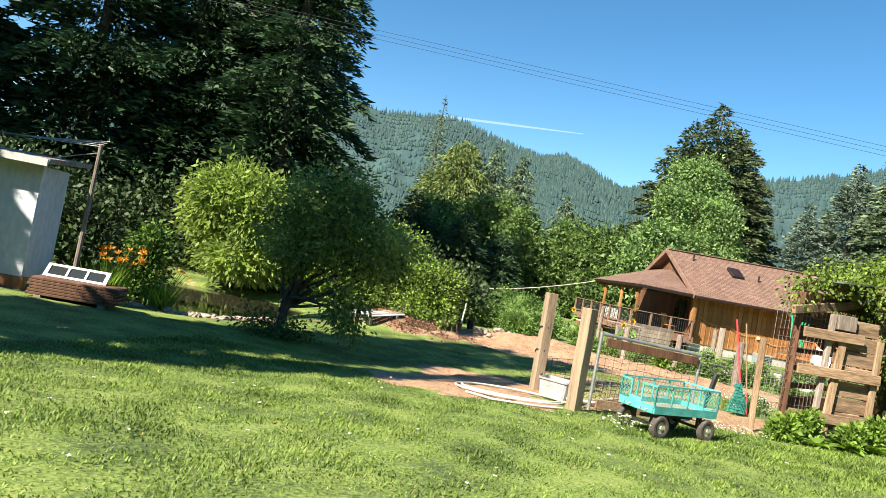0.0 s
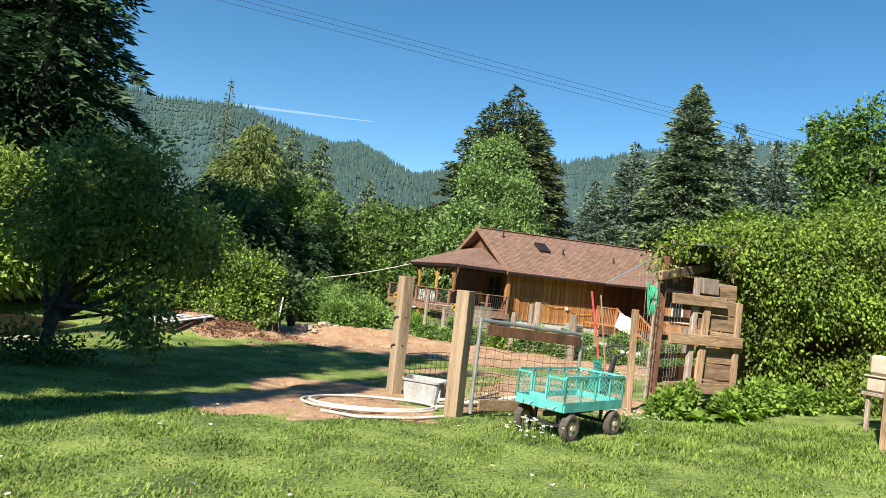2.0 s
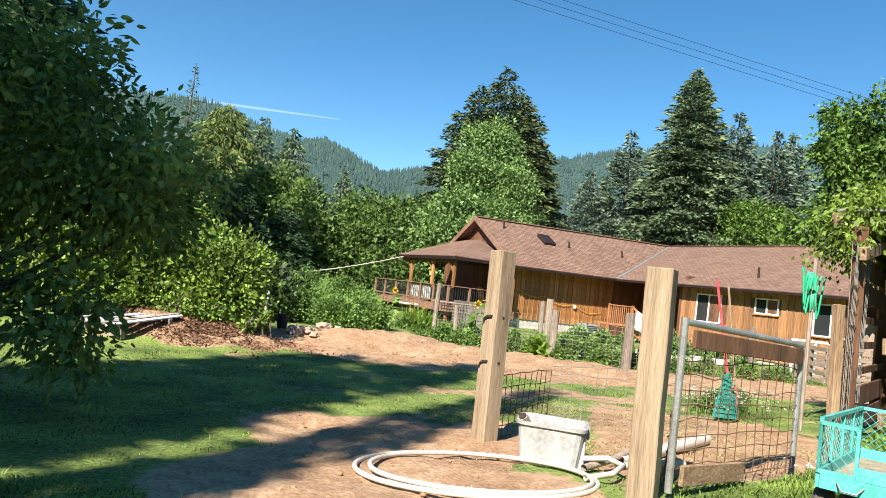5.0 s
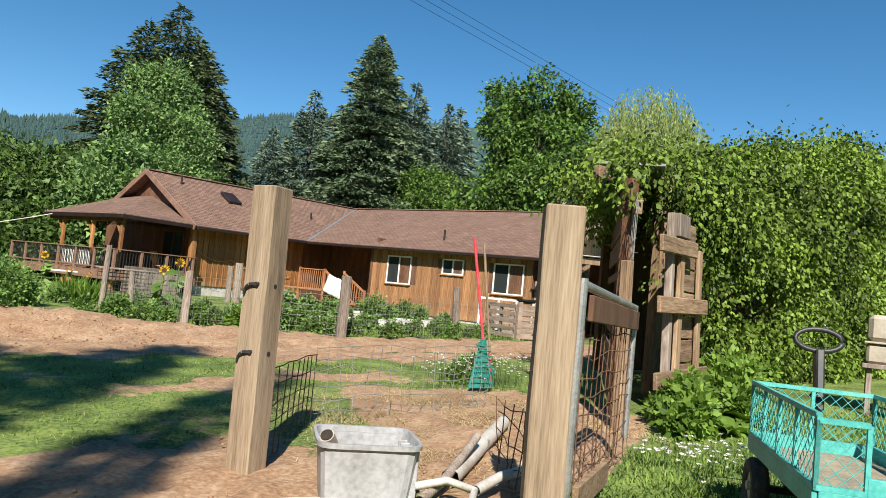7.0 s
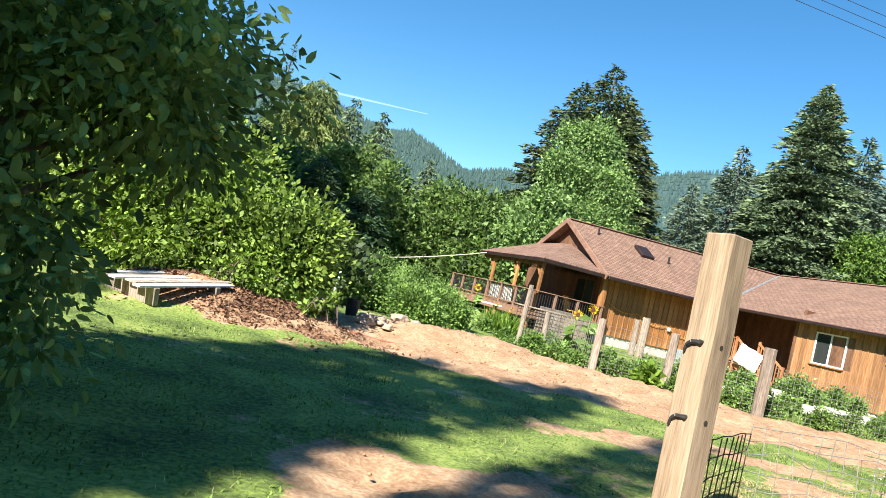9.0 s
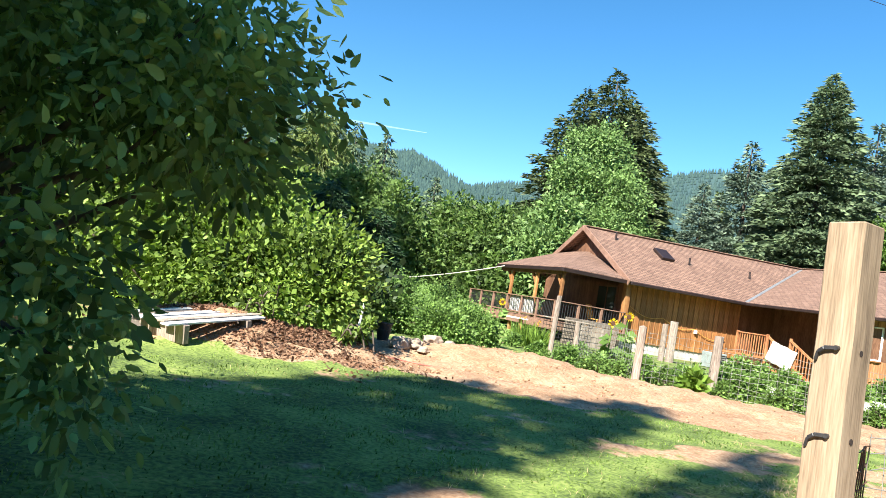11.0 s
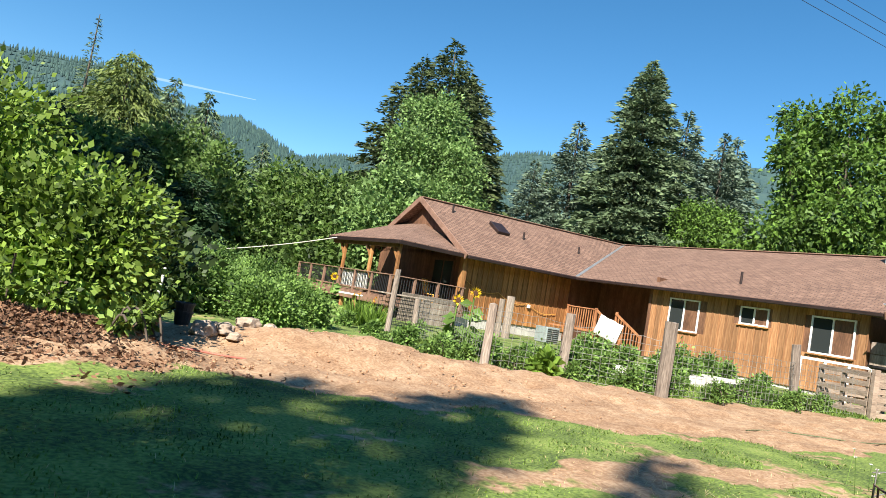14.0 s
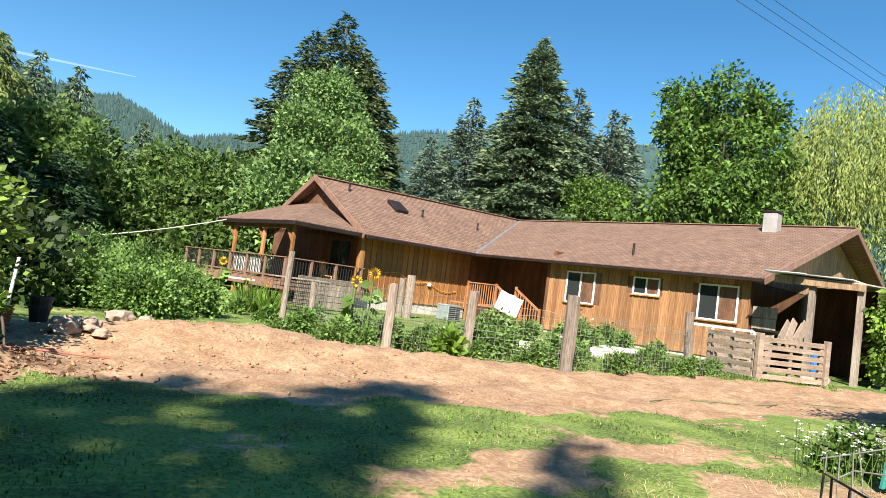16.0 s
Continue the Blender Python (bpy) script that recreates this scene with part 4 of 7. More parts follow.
for i in range(90):
    b = ab[i % len(ab)]
    nrm = unit(rng.normal(size=3))
    fr.append(np.array(b[:3]) + nrm * np.array(b[3:6]) * 0.95)
bm = B()
for p in fr:
    bmesh.ops.create_icosphere(bm, subdivisions=1, radius=0.034, matrix=Matrix.Translation(p))
tagged(part("fruit", bm, L_FRUIT, apple, "small green unripe apples"), kind="stuff")
leaf_clump("shrub", (AT[0], AT[1], gz(*AT)), ((-0.2, 0, 0.2, 0.55, 0.5, 0.2), (0.35, 0, 0.16, 0.4, 0.4, 0.16)), 120, 18, 0.07, L_APPLE, "dark low suckers round the apple trunk")

# hazel thicket left of the road
hb = ((0, 0, 1.0, 1.3, 1.1, 0.9), (0.9, 0.2, 1.3, 0.8, 0.8, 0.7), (-1.2, 0.3, 1.3, 1.2, 1.1, 1.1), (0.8, -0.1, 0.7, 0.9, 0.9, 0.7), (-0.6, 0.4, 2.1, 1.0, 0.9, 0.7), (-2.0, 0.2, 1.9, 1.0, 1.0, 0.9))
leaf_clump("hazel_thicket", (-3.5, 20.1, gz(-3.5, 20.1)), hb, 2000, 24, 0.1, L_HAZEL, "sunlit hazel thicket above the earth heap", stems=20, spread=0.35)
leaf_clump("hazel_thicket", (-7.5, 22.5, gz(-7.5, 22.5)), ((0, 0, 1.4, 1.6, 1.2, 1.2), (-1.5, 0, 1.2, 1.3, 1.2, 1.0), (1.2, 0.1, 1.0, 1.1, 1, 0.9)), 1200, 22, 0.11, L_HAZEL, "leafy green thicket beside the pond", stems=16, spread=0.35)
for x, y, s in ((-1.3, 29.5, 0.7), (-0.1, 31.5, 0.85), (-2.6, 32.0, 0.75), (-1.4, 33.5, 1.0), (-0.6, 28.0, 0.5), (0.6, 29.8, 0.5), (-0.3, 25.6, 0.42), (-1.2, 26.6, 0.55), (0.5, 26.9, 0.45), (-2.3, 26.2, 0.6)):
    leaf_clump("elder_bush", (x, y, gz(x, y)), ((0, 0, 0.7 * s, 1.0 * s, 0.9 * s, 0.65 * s), (0.6 * s, 0.1, 0.5 * s, 0.8 * s, 0.7 * s, 0.5 * s), (-0.5 * s, 0, 1.1 * s, 0.6 * s, 0.6 * s, 0.45 * s)), 760, 16, 0.08, L_WEED, "lush green bush at the roadside below the deck", spread=0.32)
# undergrowth behind the pond, the firs' shade put into its leaf colour
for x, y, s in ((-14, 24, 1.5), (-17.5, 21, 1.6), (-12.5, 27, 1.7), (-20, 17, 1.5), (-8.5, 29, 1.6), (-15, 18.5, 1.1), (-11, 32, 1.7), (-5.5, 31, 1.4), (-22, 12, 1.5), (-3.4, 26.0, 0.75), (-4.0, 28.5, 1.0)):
    leaf_clump("dark_bush", (x, y, gz(x, y)), ((0, 0, 1.0 * s, 1.7 * s, 1.5 * s, 1.0 * s), (1.2 * s, 0, 0.7 * s, 1.2 * s, 1.2 * s, 0.7 * s), (-1.2 * s, 0, 1.5 * s, 1.2 * s, 1.2 * s, 0.8 * s)), 420, 12, 0.2, L_SHADE, "leafy undergrowth coloured dark for the shade beneath the firs", spread=0.5)

# young dark firs below the cedars
for x, y, h, r in ((-9.5, 42.0, 6.5, 3.0), (-6.2, 42.5, 5.6, 2.6), (-12.5, 38.0, 7.0, 3.0), (-4.0, 45.0, 4.8, 2.4)):
    conifer("fir_tree", (x, y, G0), h, r, "low dark fir beneath the taller cedars", L_FIR, branches=230, per_m=14, size=0.55, droop=0.35, taper=0.6, wide=0.18)

# bare-topped old fir
e = thing("snag_tree", (-26.8, 112.4, G0), "half-dead fir with a thin bare top", "tree")
part("trunk", quick("trunk", *trunk_mesh(30.8, 0.42)), M_BARK, e)
part("crown", quick("crown", *conifer_mesh(30.2, 4.0, 170, 6, 0.3, 0.9)), L_SPRUCE, e)
far_fir = conifer("fir_tree", (-40, 96, -0.3), 10.0, 2.2, "dark fir in the woods below the hill and in the unseen added ring", L_FIR, branches=90, per_m=9, size=1.0, taper=0.8, wide=0.25)
far_cedar = conifer("fir_tree", (-30, 92, -0.3), 10.0, 2.4, "green fir in the woods below the hill and in the unseen added ring", L_SPRUCE, branches=90, per_m=9, size=1.0, taper=0.7, wide=0.25)
# mixed woods at the foot of the hills
for i in range(70):
    x = -75 + 150 * i / 69 + rng.normal() * 2
    y = 84 + 22 * rng.random() + 0.1 * abs(x)
    src, hgt = (far_fir, far_cedar)[i % 2], 10.0
    copy_thing(src, pose(x, y, -0.3, 0, 0, rng.random() * 360) @ Matrix.Scale(rng.uniform(7.5, 11.5) / hgt, 4))

# unseen firs added round the open side of the lawn to block sky light
for i in range(46):
    a = radians(188 + 175 * i / 45)
    d = 44 + 7 * math.sin(i * 2.7)
    x, y = 4 + d * math.cos(a), 4 + d * math.sin(a)
    copy_thing((far_fir, far_cedar)[i % 2], pose(x, y, gz(x, y) - 0.3, 0, 0, i * 71 % 360) @ Matrix.Diagonal((2.3, 2.3, 1.75 + 0.25 * math.sin(i * 1.9), 1)))

# ---- gate posts ----
def post(name, at, w, h, label, mat, lean=(0, 0), turn=0.0, category="post", group=""):
    e = thing(name, pose(at[0], at[1], at[2], lean[0], lean[1], turn), label, category, group)
    bm = box(B(), (-w / 2, -w / 2, -0.1), (w / 2, w / 2, h), 0.008)
    bmesh.ops.subdivide_edges(bm, edges=[q for q in bm.edges if abs(q.verts[0].co.z - q.verts[1].co.z) > 0.5], cuts=6)
    for v in bm.verts:
        if -0.05 < v.co.z < h - 0.02:
            v.co.x += 0.003 * math.sin(v.co.z * 7 + at[0] * 3)
            v.co.y += 0.003 * math.cos(v.co.z * 5 + at[1] * 3)
    part("timber", bm, mat, e)
    return e


PL = post("gate_post", (1.38, 12.56, -0.18), 0.19, 1.92, "sawn timber gate post with steel hinge pins", M_POST, (0, -1), -60, group="gate posts")
for z in (1.27, 0.83):
    bm = B()
    rod(bm, (0.09, 0.0, z - 0.01), (0.0975, 0.0, z - 0.01), 0.016, 10)
    part("bolt_hole", bm, M_DARK, PL, "dark bored bolt hole")
    bm = B()
    rod(bm, (0.03, -0.115, z), (0.03, -0.09, z), 0.013, 10)
    beam(bm, (0.035, -0.105, z), (-0.03, -0.112, z - 0.006), 0.014, 0.022, 0.004)
    beam(bm, (-0.028, -0.112, z - 0.006), (-0.06, -0.108, z - 0.03), 0.014, 0.02, 0.004)
    beam(bm, (-0.06, -0.108, z - 0.026), (-0.072, -0.104, z - 0.075), 0.012, 0.018, 0.003)
    part("hinge_pin", bm, M_BLACK, PL, "rusted hook-shaped hinge pin")
PR = post("gate_post", (2.11, 10.57, -0.02), 0.19, 1.65, "sawn timber gate post beside the pipe gate", M_POST, (0, -0.5), -37, group="gate posts")

# ---- wagon ----
def wagon():
    e = thing("garden_wagon", pose(3.42, 9.8, gz(3.42, 9.8), 0, 0, 42) @ Matrix.Scale(0.96, 4), "worn teal mesh-sided garden wagon on the grass", "wagon")
    L, W, z0, z1 = 1.36, 0.68, 0.38, 0.76
    bm = box(B(), (-L / 2 + 0.014, -W / 2 + 0.014, z0), (L / 2 - 0.014, W / 2 - 0.014, z0 + 0.012))
    part("bed", bm, M_BED, e, "dusty soiled wagon bed")
    bm = B()
    for y in (-W / 2, W / 2):
        box(bm, (-L / 2, y - 0.012, z0 - 0.03), (L / 2, y + 0.012, z0 + 0.06), 0.003)
    for x in (-L / 2, L / 2):
        box(bm, (x - 0.012, -W / 2 + 0.013, z0 - 0.03), (x + 0.012, W / 2 - 0.013, z0 + 0.06), 0.003)
    part("bed_rim", bm, M_TEAL, e)

    def panel(a, b, posts, name, zlow=z0 + 0.06, zt=z1, parent=e):
        a, b = Vector(a), Vector(b)
        bm = B()
        for q in posts:
            p = a.lerp(b, q)
            beam(bm, p + Vector((0, 0, zlow)), p + Vector((0, 0, zt)), 0.02, 0.02)
        beam(bm, a + Vector((0, 0, zt)), b + Vector((0, 0, zt)), 0.024, 0.024)
        beam(bm, a + Vector((0, 0, zlow + 0.012)), b + Vector((0, 0, zlow + 0.012)), 0.024, 0.024)
        pn = part(name, bm, M_TEAL, parent)
        ln, hh = (b - a).length, zt - zlow
        paths = []
        st, t = 0.068, 0.0
        k = -hh / 1.0
        while k < ln:
            for sg in (1, -1):
                s0, s1 = (k, k + hh) if sg == 1 else (k + hh, k)
                p0, p1 = np.array((s0, zlow)), np.array((s1, zt))
                lo, hi = 0.0, 1.0
                dx = s1 - s0
                for lim in (0.0, ln):
                    u = (lim - s0) / dx
                    if (lim == 0.0) == (dx > 0):
                        lo = max(lo, u)
                    else:
                        hi = min(hi, u)
                if hi > lo + 0.02:
                    pts = []
                    for u in (lo, (lo + hi) / 2, hi):
                        w = a.lerp(b, (s0 + dx * u) / ln)
                        pts.append((w.x, w.y, zlow + hh * u))
                    paths.append(pts)
            k += st
        part("mesh", quick("mesh", *tube_np(paths, 0.0022, 4)), M_TEAL, pn)
        return pn

    h, w = L / 2, W / 2
    panel((-h, -w, 0), (h, -w, 0), (0, 0.25, 0.5, 0.75, 1), "side_panel")
    panel((-h, w, 0), (h, w, 0), (0, 0.25, 0.5, 0.75, 1), "side_panel")
    panel((h, -w, 0), (h, w, 0), (0, 0.5, 1), "end_panel")
    panel((-h, -w, 0), (-h, -w + 0.26, 0), (0, 1), "end_panel", zt=z1 - 0.02)
    panel((-h, w - 0.2, 0), (-h, w, 0), (0, 1), "end_panel", zt=z1 - 0.02)
    bm = box(B(), (-h - 0.012, -w + 0.26, z0 + 0.06), (-h + 0.012, w - 0.2, z0 + 0.14), 0.003)
    part("front_lip", bm, M_TEAL, e)
    for y in (-0.17, 0.16):
        paths = [[(-h - 0.02, y - 0.07, z0 + 0.03), (-h - 0.06, y - 0.04, z0 - 0.01), (-h - 0.06, y + 0.04, z0 - 0.01), (-h - 0.02, y + 0.07, z0 + 0.03)]]
        part("latch", quick("latch", *tube_np(paths, 0.006, 5)), M_STEEL, e, "bent wire latch")
    bm = B()
    box(bm, (-0.55, -0.03, 0.24), (0.55, 0.03, 0.29), 0.004)
    for x in (-0.5, 0.5):
        beam(bm, (x, -0.3, 0.165), (x, 0.3, 0.165), 0.04, 0.04)
        for y in (-0.16, 0.16):
            beam(bm, (x, y, 0.165), (x, y, z0), 0.03, 0.03)
    part("undercarriage", bm, M_BLACK, e)
    for x in (-0.5, 0.5):
        for y in (-0.33, 0.33):
            bm = B()
            R, w2 = 0.165, 0.05
            prof = ((0.085, -w2 * 0.8), (0.12, -w2), (0.15, -w2 * 0.95), (R, -w2 * 0.5), (R, w2 * 0.5), (0.15, w2 * 0.95), (0.12, w2), (0.085, w2 * 0.8))
            rings = []
            for i in range(24):
                a = 2 * math.pi * i / 24
                rings.append([bm.verts.new((r * math.cos(a) * (1.015 if i % 2 and r > 0.155 else 1), q, r * math.sin(a) * (1.015 if i % 2 and r > 0.155 else 1))) for r, q in prof])
            for i in range(24):
                for j in range(len(prof)):
                    bm.faces.new((rings[i][j], rings[(i + 1) % 24][j], rings[(i + 1) % 24][(j + 1) % len(prof)], rings[i][(j + 1) % len(prof)]))
            bmesh.ops.recalc_face_normals(bm, faces=bm.faces)
            t = part("wheel", bm, M_RUBBER, e)
            t.location = (x, y, R)
            bm = B()
            rod(bm, (0, -0.03, 0), (0, 0.03, 0), 0.088, 16)
            rod(bm, (0, -0.05, 0), (0, 0.05, 0), 0.028, 10)
            part("rim", bm, M_RIM, t)
    # handle, propped upright at the far end
    bm = B()
    beam(bm, (h + 0.02, -0.05, 0.2), (h + 0.1, -0.06, 0.62), 0.035, 0.03)
    hd = part("handle", bm, M_BLACK, e)
    bm = B()
    beam(bm, (h + 0.1, -0.06, 0.62), (h + 0.2, -0.07, 1.0), 0.085, 0.05, 0.01)
    part("grip_bracket", bm, M_BLACK, hd)
    ang = np.linspace(0, 2 * math.pi, 20)
    ring = np.stack([h + 0.22 + 0.02 * np.sin(ang), -0.07 + 0.14 * np.cos(ang), 1.06 + 0.07 * np.sin(ang)], 1)
    part("grip", quick("grip", *tube_np([ring], 0.017, 7)), M_BLACK, hd)
    return e


wagon()

# ---- pipe gate, open ----
def wire_panel(a, b, z0, z1, nx, nz, r, sag=0.0):
    a, b = np.array(a, float), np.array(b, float)
    paths = []
    for i in range(nx + 1):
        p = a + (b - a) * i / nx
        paths.append([(p[0] + rng.normal() * sag, p[1] + rng.normal() * sag, z0 + p[2]), (p[0], p[1], (z0 + z1) / 2 + p[2]), (p[0] + rng.normal() * sag, p[1] + rng.normal() * sag, z1 + p[2])])
    for j in range(nz + 1):
        z = z0 + (z1 - z0) * j / nz
        pts = []
        for i in range(9):
            p = a + (b - a) * i / 8
            pts.append((p[0] + rng.normal() * sag, p[1] + rng.normal() * sag, z + p[2] + rng.normal() * sag))
        paths.append(pts)
    return quick("wire", *tube_np(paths, r, 4))


ga, gb = Vector((2.345, 10.65, 0.0)), Vector((4.05, 11.72, -0.02))
pg = thing("pipe_gate", (0, 0, 0), "galvanised pipe gate with wire mesh and a weathered board", "gate")
part("upright", rod(B(), ga + Vector((0, 0, 0.03)), ga + Vector((0, 0, 1.3)), 0.028, 12), M_STEEL, pg)
part("upright", rod(B(), gb + Vector((0, 0, 0.2)), gb + Vector((0, 0, 1.22)), 0.026, 12), M_STEEL, pg)
part("top_rail", rod(B(), ga + Vector((0, 0, 1.27)), gb + Vector((0, 0, 1.2)), 0.026, 12), M_STEEL, pg)
part("board", beam(B(), ga.lerp(gb, 0.04) + Vector((0.03, -0.02, 1.15)), ga.lerp(gb, 0.96) + Vector((0.03, -0.02, 1.1)), 0.03, 0.14, 0.005), M_DARKWOOD, pg)
part("board", beam(B(), ga.lerp(gb, 0.04) + Vector((0.03, -0.02, 0.15)), ga.lerp(gb, 0.5) + Vector((0.03, -0.02, 0.13)), 0.035, 0.15, 0.005), M_PLANK, pg)
part("wire_mesh", wire_panel(ga, gb, 0.1, 1.1, 13, 9, 0.004, 0.01), M_RUSTWIRE, pg)


# ---- porch and deck ----
def rot_part(ob):
    ob.matrix_local = HM
    return ob


porch = hp("porch_roof", slab(((-3.3, 0.15, 3.12), (0.3, 0.15, 3.12), (0.42, 4.3, 4.42)), 0.1), M_SHINGLE_L)
hp("porch_roof", slab(((-3.3, 6.5, 3.12), (-3.3, 0.15, 3.12), (0.42, 4.3, 4.42), (0.42, 6.5, 4.42)), 0.1), M_SHINGLE_R)
hp("porch_fascia", beam(B(), (-3.33, 0.1, 3.0), (0.3, 0.1, 3.0), 0.05, 0.16, 0.01), M_DARKTRIM)
hp("porch_fascia", beam(B(), (-3.35, 0.1, 3.0), (-3.35, 6.5, 3.0), 0.05, 0.16, 0.01), M_DARKTRIM)
for x, y in ((-3.05, 0.45), (-3.05, 2.7), (-3.05, 5.2)):
    hp("porch_post", box(B(), (x - 0.065, y - 0.065, 0.7), (x + 0.065, y + 0.065, 2.95), 0.01), M_SIDING)
    hp("post_brace", beam(B(), (x, y + 0.06, 2.35), (x, y + 0.55, 2.92), 0.09, 0.12), M_SIDING)
hp("porch_beam", box(B(), (-3.14, 0.4, 2.8), (-2.96, 6.4, 3.0), 0.01), M_DARKWOOD)
hp("porch_post", box(B(), (0.18, 0.42, 0.5), (0.44, 0.64, 3.0), 0.012), M_SIDING)
door = hp("glazed_door", box(B(), (0.37, 1.35, 0.8), (0.44, 2.95, 2.86), 0.01), M_DARKWOOD)
part("pane", box(B(), (0.355, 1.45, 0.95), (0.365, 2.1, 2.76)), M_GLASS, door)
part("pane", box(B(), (0.355, 2.2, 0.95), (0.365, 2.85, 2.76)), M_GLASS, door)

deck = thing("deck", Matrix.Translation((HE.x, HE.y, -0.12)), "raised wooden porch deck with brown rails and thin balusters", "deck")


def dp(name, bm, mat, label=""):
    return rot_part(part(name, bm, mat, deck, label))


DX, DY0, DY1, DZ = -3.35, 0.25, 9.3, 0.78
for i in range(24):
    x = DX + 0.08 + i * 0.158
    dp("floor_board", box(B(), (x - 0.07, DY0, DZ - 0.04), (x + 0.07, DY1, DZ), 0.004), M_TRIM)
dp("rim_joist", box(B(), (DX - 0.03, DY0 - 0.03, DZ - 0.36), (DX + 0.03, DY1, DZ - 0.045), 0.006), M_TRIM)
dp("rim_joist", box(B(), (DX + 0.035, DY0 - 0.03, DZ - 0.36), (0.42, DY0 + 0.03, DZ - 0.045), 0.006), M_TRIM)
for x, y in ((DX + 0.2, 0.6), (DX + 0.2, 4.5), (DX + 0.2, 8.8), (-0.6, 0.6)):
    dp("pier", box(B(), (x - 0.07, y - 0.07, -0.15), (x + 0.07, y + 0.07, DZ - 0.37), 0.008), M_REDWOOD)
RT = 1.68
dp("top_rail", box(B(), (DX - 0.07, DY0 - 0.07, RT - 0.04), (DX + 0.07, DY1, RT), 0.008), M_TRIM)
dp("top_rail", box(B(), (DX + 0.075, DY0 - 0.07, RT - 0.04), (0.35, DY0 + 0.07, RT), 0.008), M_TRIM)
dp("bottom_rail", box(B(), (DX - 0.03, DY0, DZ + 0.1), (DX + 0.03, DY1, DZ + 0.16), 0.006), M_TRIM)
dp("bottom_rail", box(B(), (DX + 0.035, DY0 - 0.03, DZ + 0.1), (0.3, DY0 + 0.03, DZ + 0.16), 0.006), M_TRIM)
for y in (DY0, 1.75, 3.25, 4.75, 6.3, 7.8, DY1 - 0.06):
    dp("rail_post", box(B(), (DX - 0.055, y - 0.055, DZ - 0.2), (DX + 0.055, y + 0.055, RT - 0.045), 0.008), M_TRIM)
for x in (-2.2, -1.05, 0.22):
    dp("rail_post", box(B(), (x - 0.055, DY0 - 0.055, DZ - 0.2), (x + 0.055, DY0 + 0.055, RT - 0.045), 0.008), M_TRIM)
bal = box(B(), (-0.011, -0.011, DZ + 0.161), (0.011, 0.011, RT - 0.041))
bal_me = bpy.data.meshes.new("baluster")
bal.to_mesh(bal_me)
bal.free()
bal_me.materials.append(M_BLACK)
for i in range(70):
    o = new("baluster", bal_me)
    o.parent = deck
    o.matrix_local = HM @ Matrix.Translation((DX, DY0 + 0.12 + i * 0.128, 0))
for i in range(27):
    o = new("baluster", bal_me)
    o.parent = deck
    o.matrix_local = HM @ Matrix.Translation((DX + 0.14 + i * 0.128, DY0, 0))


def hw(x, y, z=0.0):
    """World place of a point in the house's frame."""
    p = Vector((HE.x, HE.y, -0.12)) + HM.to_3x3() @ Vector((x, y, z))
    return p


def cloth(name, w, h, mat, m, label, category="cloth"):
    nx, nz = 14, 8
    V, F = [], []
    for j in range(nz + 1):
        for i in range(nx + 1):
            V.append((w * i / nx, 0.025 * math.sin(i * 1.7 + 0.3 * j), -h * j / nz + 0.012 * math.sin(i)))
    for j in range(nz):
        for i in range(nx):
            a = j * (nx + 1) + i
            F.append((a, a + 1, a + nx + 2, a + nx + 1))
    ob = put(name, quick(name, V, F), mat)
    sol = ob.modifiers.new("thick", "SOLIDIFY")
    sol.thickness = 0.008
    ob.matrix_world = m
    return tagged(ob, label, category)


for y in (4.6, 3.3):
    p = hw(DX + 0.07, y, RT - 0.06)
    cloth("towel", 1.1, 0.76, M_SHEET, Matrix.Translation(p) @ Matrix.Rotation(UA + radians(-90), 4, "Z"), "white towel hung over the deck rail")
# orange chair on the deck
oc = thing("deck_chair", Matrix.Translation(hw(-0.6, 1.3, DZ)) @ Matrix.Rotation(UA + 0.5, 4, "Z"), "orange-yellow wooden chair on the deck", "chair")
M_YELLOWWOOD = rough_mat("yellow_orange_wood", (0.4, 0.17, 0.03), (0.6, 0.3, 0.06), (0.7, 0.42, 0.12), 6, 30, (1, 1, 0.3), 0.6, 0.1)
part("seat", box(B(), (-0.28, -0.28, 0.36), (0.28, 0.28, 0.4), 0.01), M_YELLOWWOOD, oc)
part("backrest", beam(B(), (0, 0.24, 0.4), (0, 0.44, 1.0), 0.55, 0.03, 0.008), M_YELLOWWOOD, oc)
for x in (-0.24, 0.24):
    for y in (-0.24, 0.24):
        part("leg", box(B(), (x - 0.025, y - 0.025, 0), (x + 0.025, y + 0.025, 0.36), 0.004), M_YELLOWWOOD, oc)
# cord strung along the wall
k = np.linspace(0, 1, 40)
cord = [tuple(hw(0.75 + 5.6 * t, WL - 0.09, 2.0 - 0.75 * t - 0.22 * abs(math.sin(t * 9.4)))) for t in k]
tagged(put("extension_cord", quick("extension_cord", *tube_np([cord], 0.014, 5)), M_YELLOWWOOD), "orange extension cord draped along the cedar wall", "cord")
jb = put("outlet_box", box(B(), (-0.07, -0.05, 0), (0.07, 0.05, 0.16), 0.01), M_WHITE)
jb.matrix_world = Matrix.Translation(hw(4.55, WL - 0.1, 1.3)) @ Matrix.Rotation(UA, 4, "Z")
tagged(jb, "small white outlet box on the cedar wall", "outlet box")
# porch lantern
lt = thing("porch_lantern", Matrix.Translation(hw(-2.0, 4.5, 2.55)), "dark hanging lantern under the porch roof", "lantern")
part("cage", box(B(), (-0.1, -0.1, 0), (0.1, 0.1, 0.3), 0.02), M_BLACK, lt)
part("hook", rod(B(), (0, 0, 0.3), (0, 0, 0.6), 0.01), M_BLACK, lt)

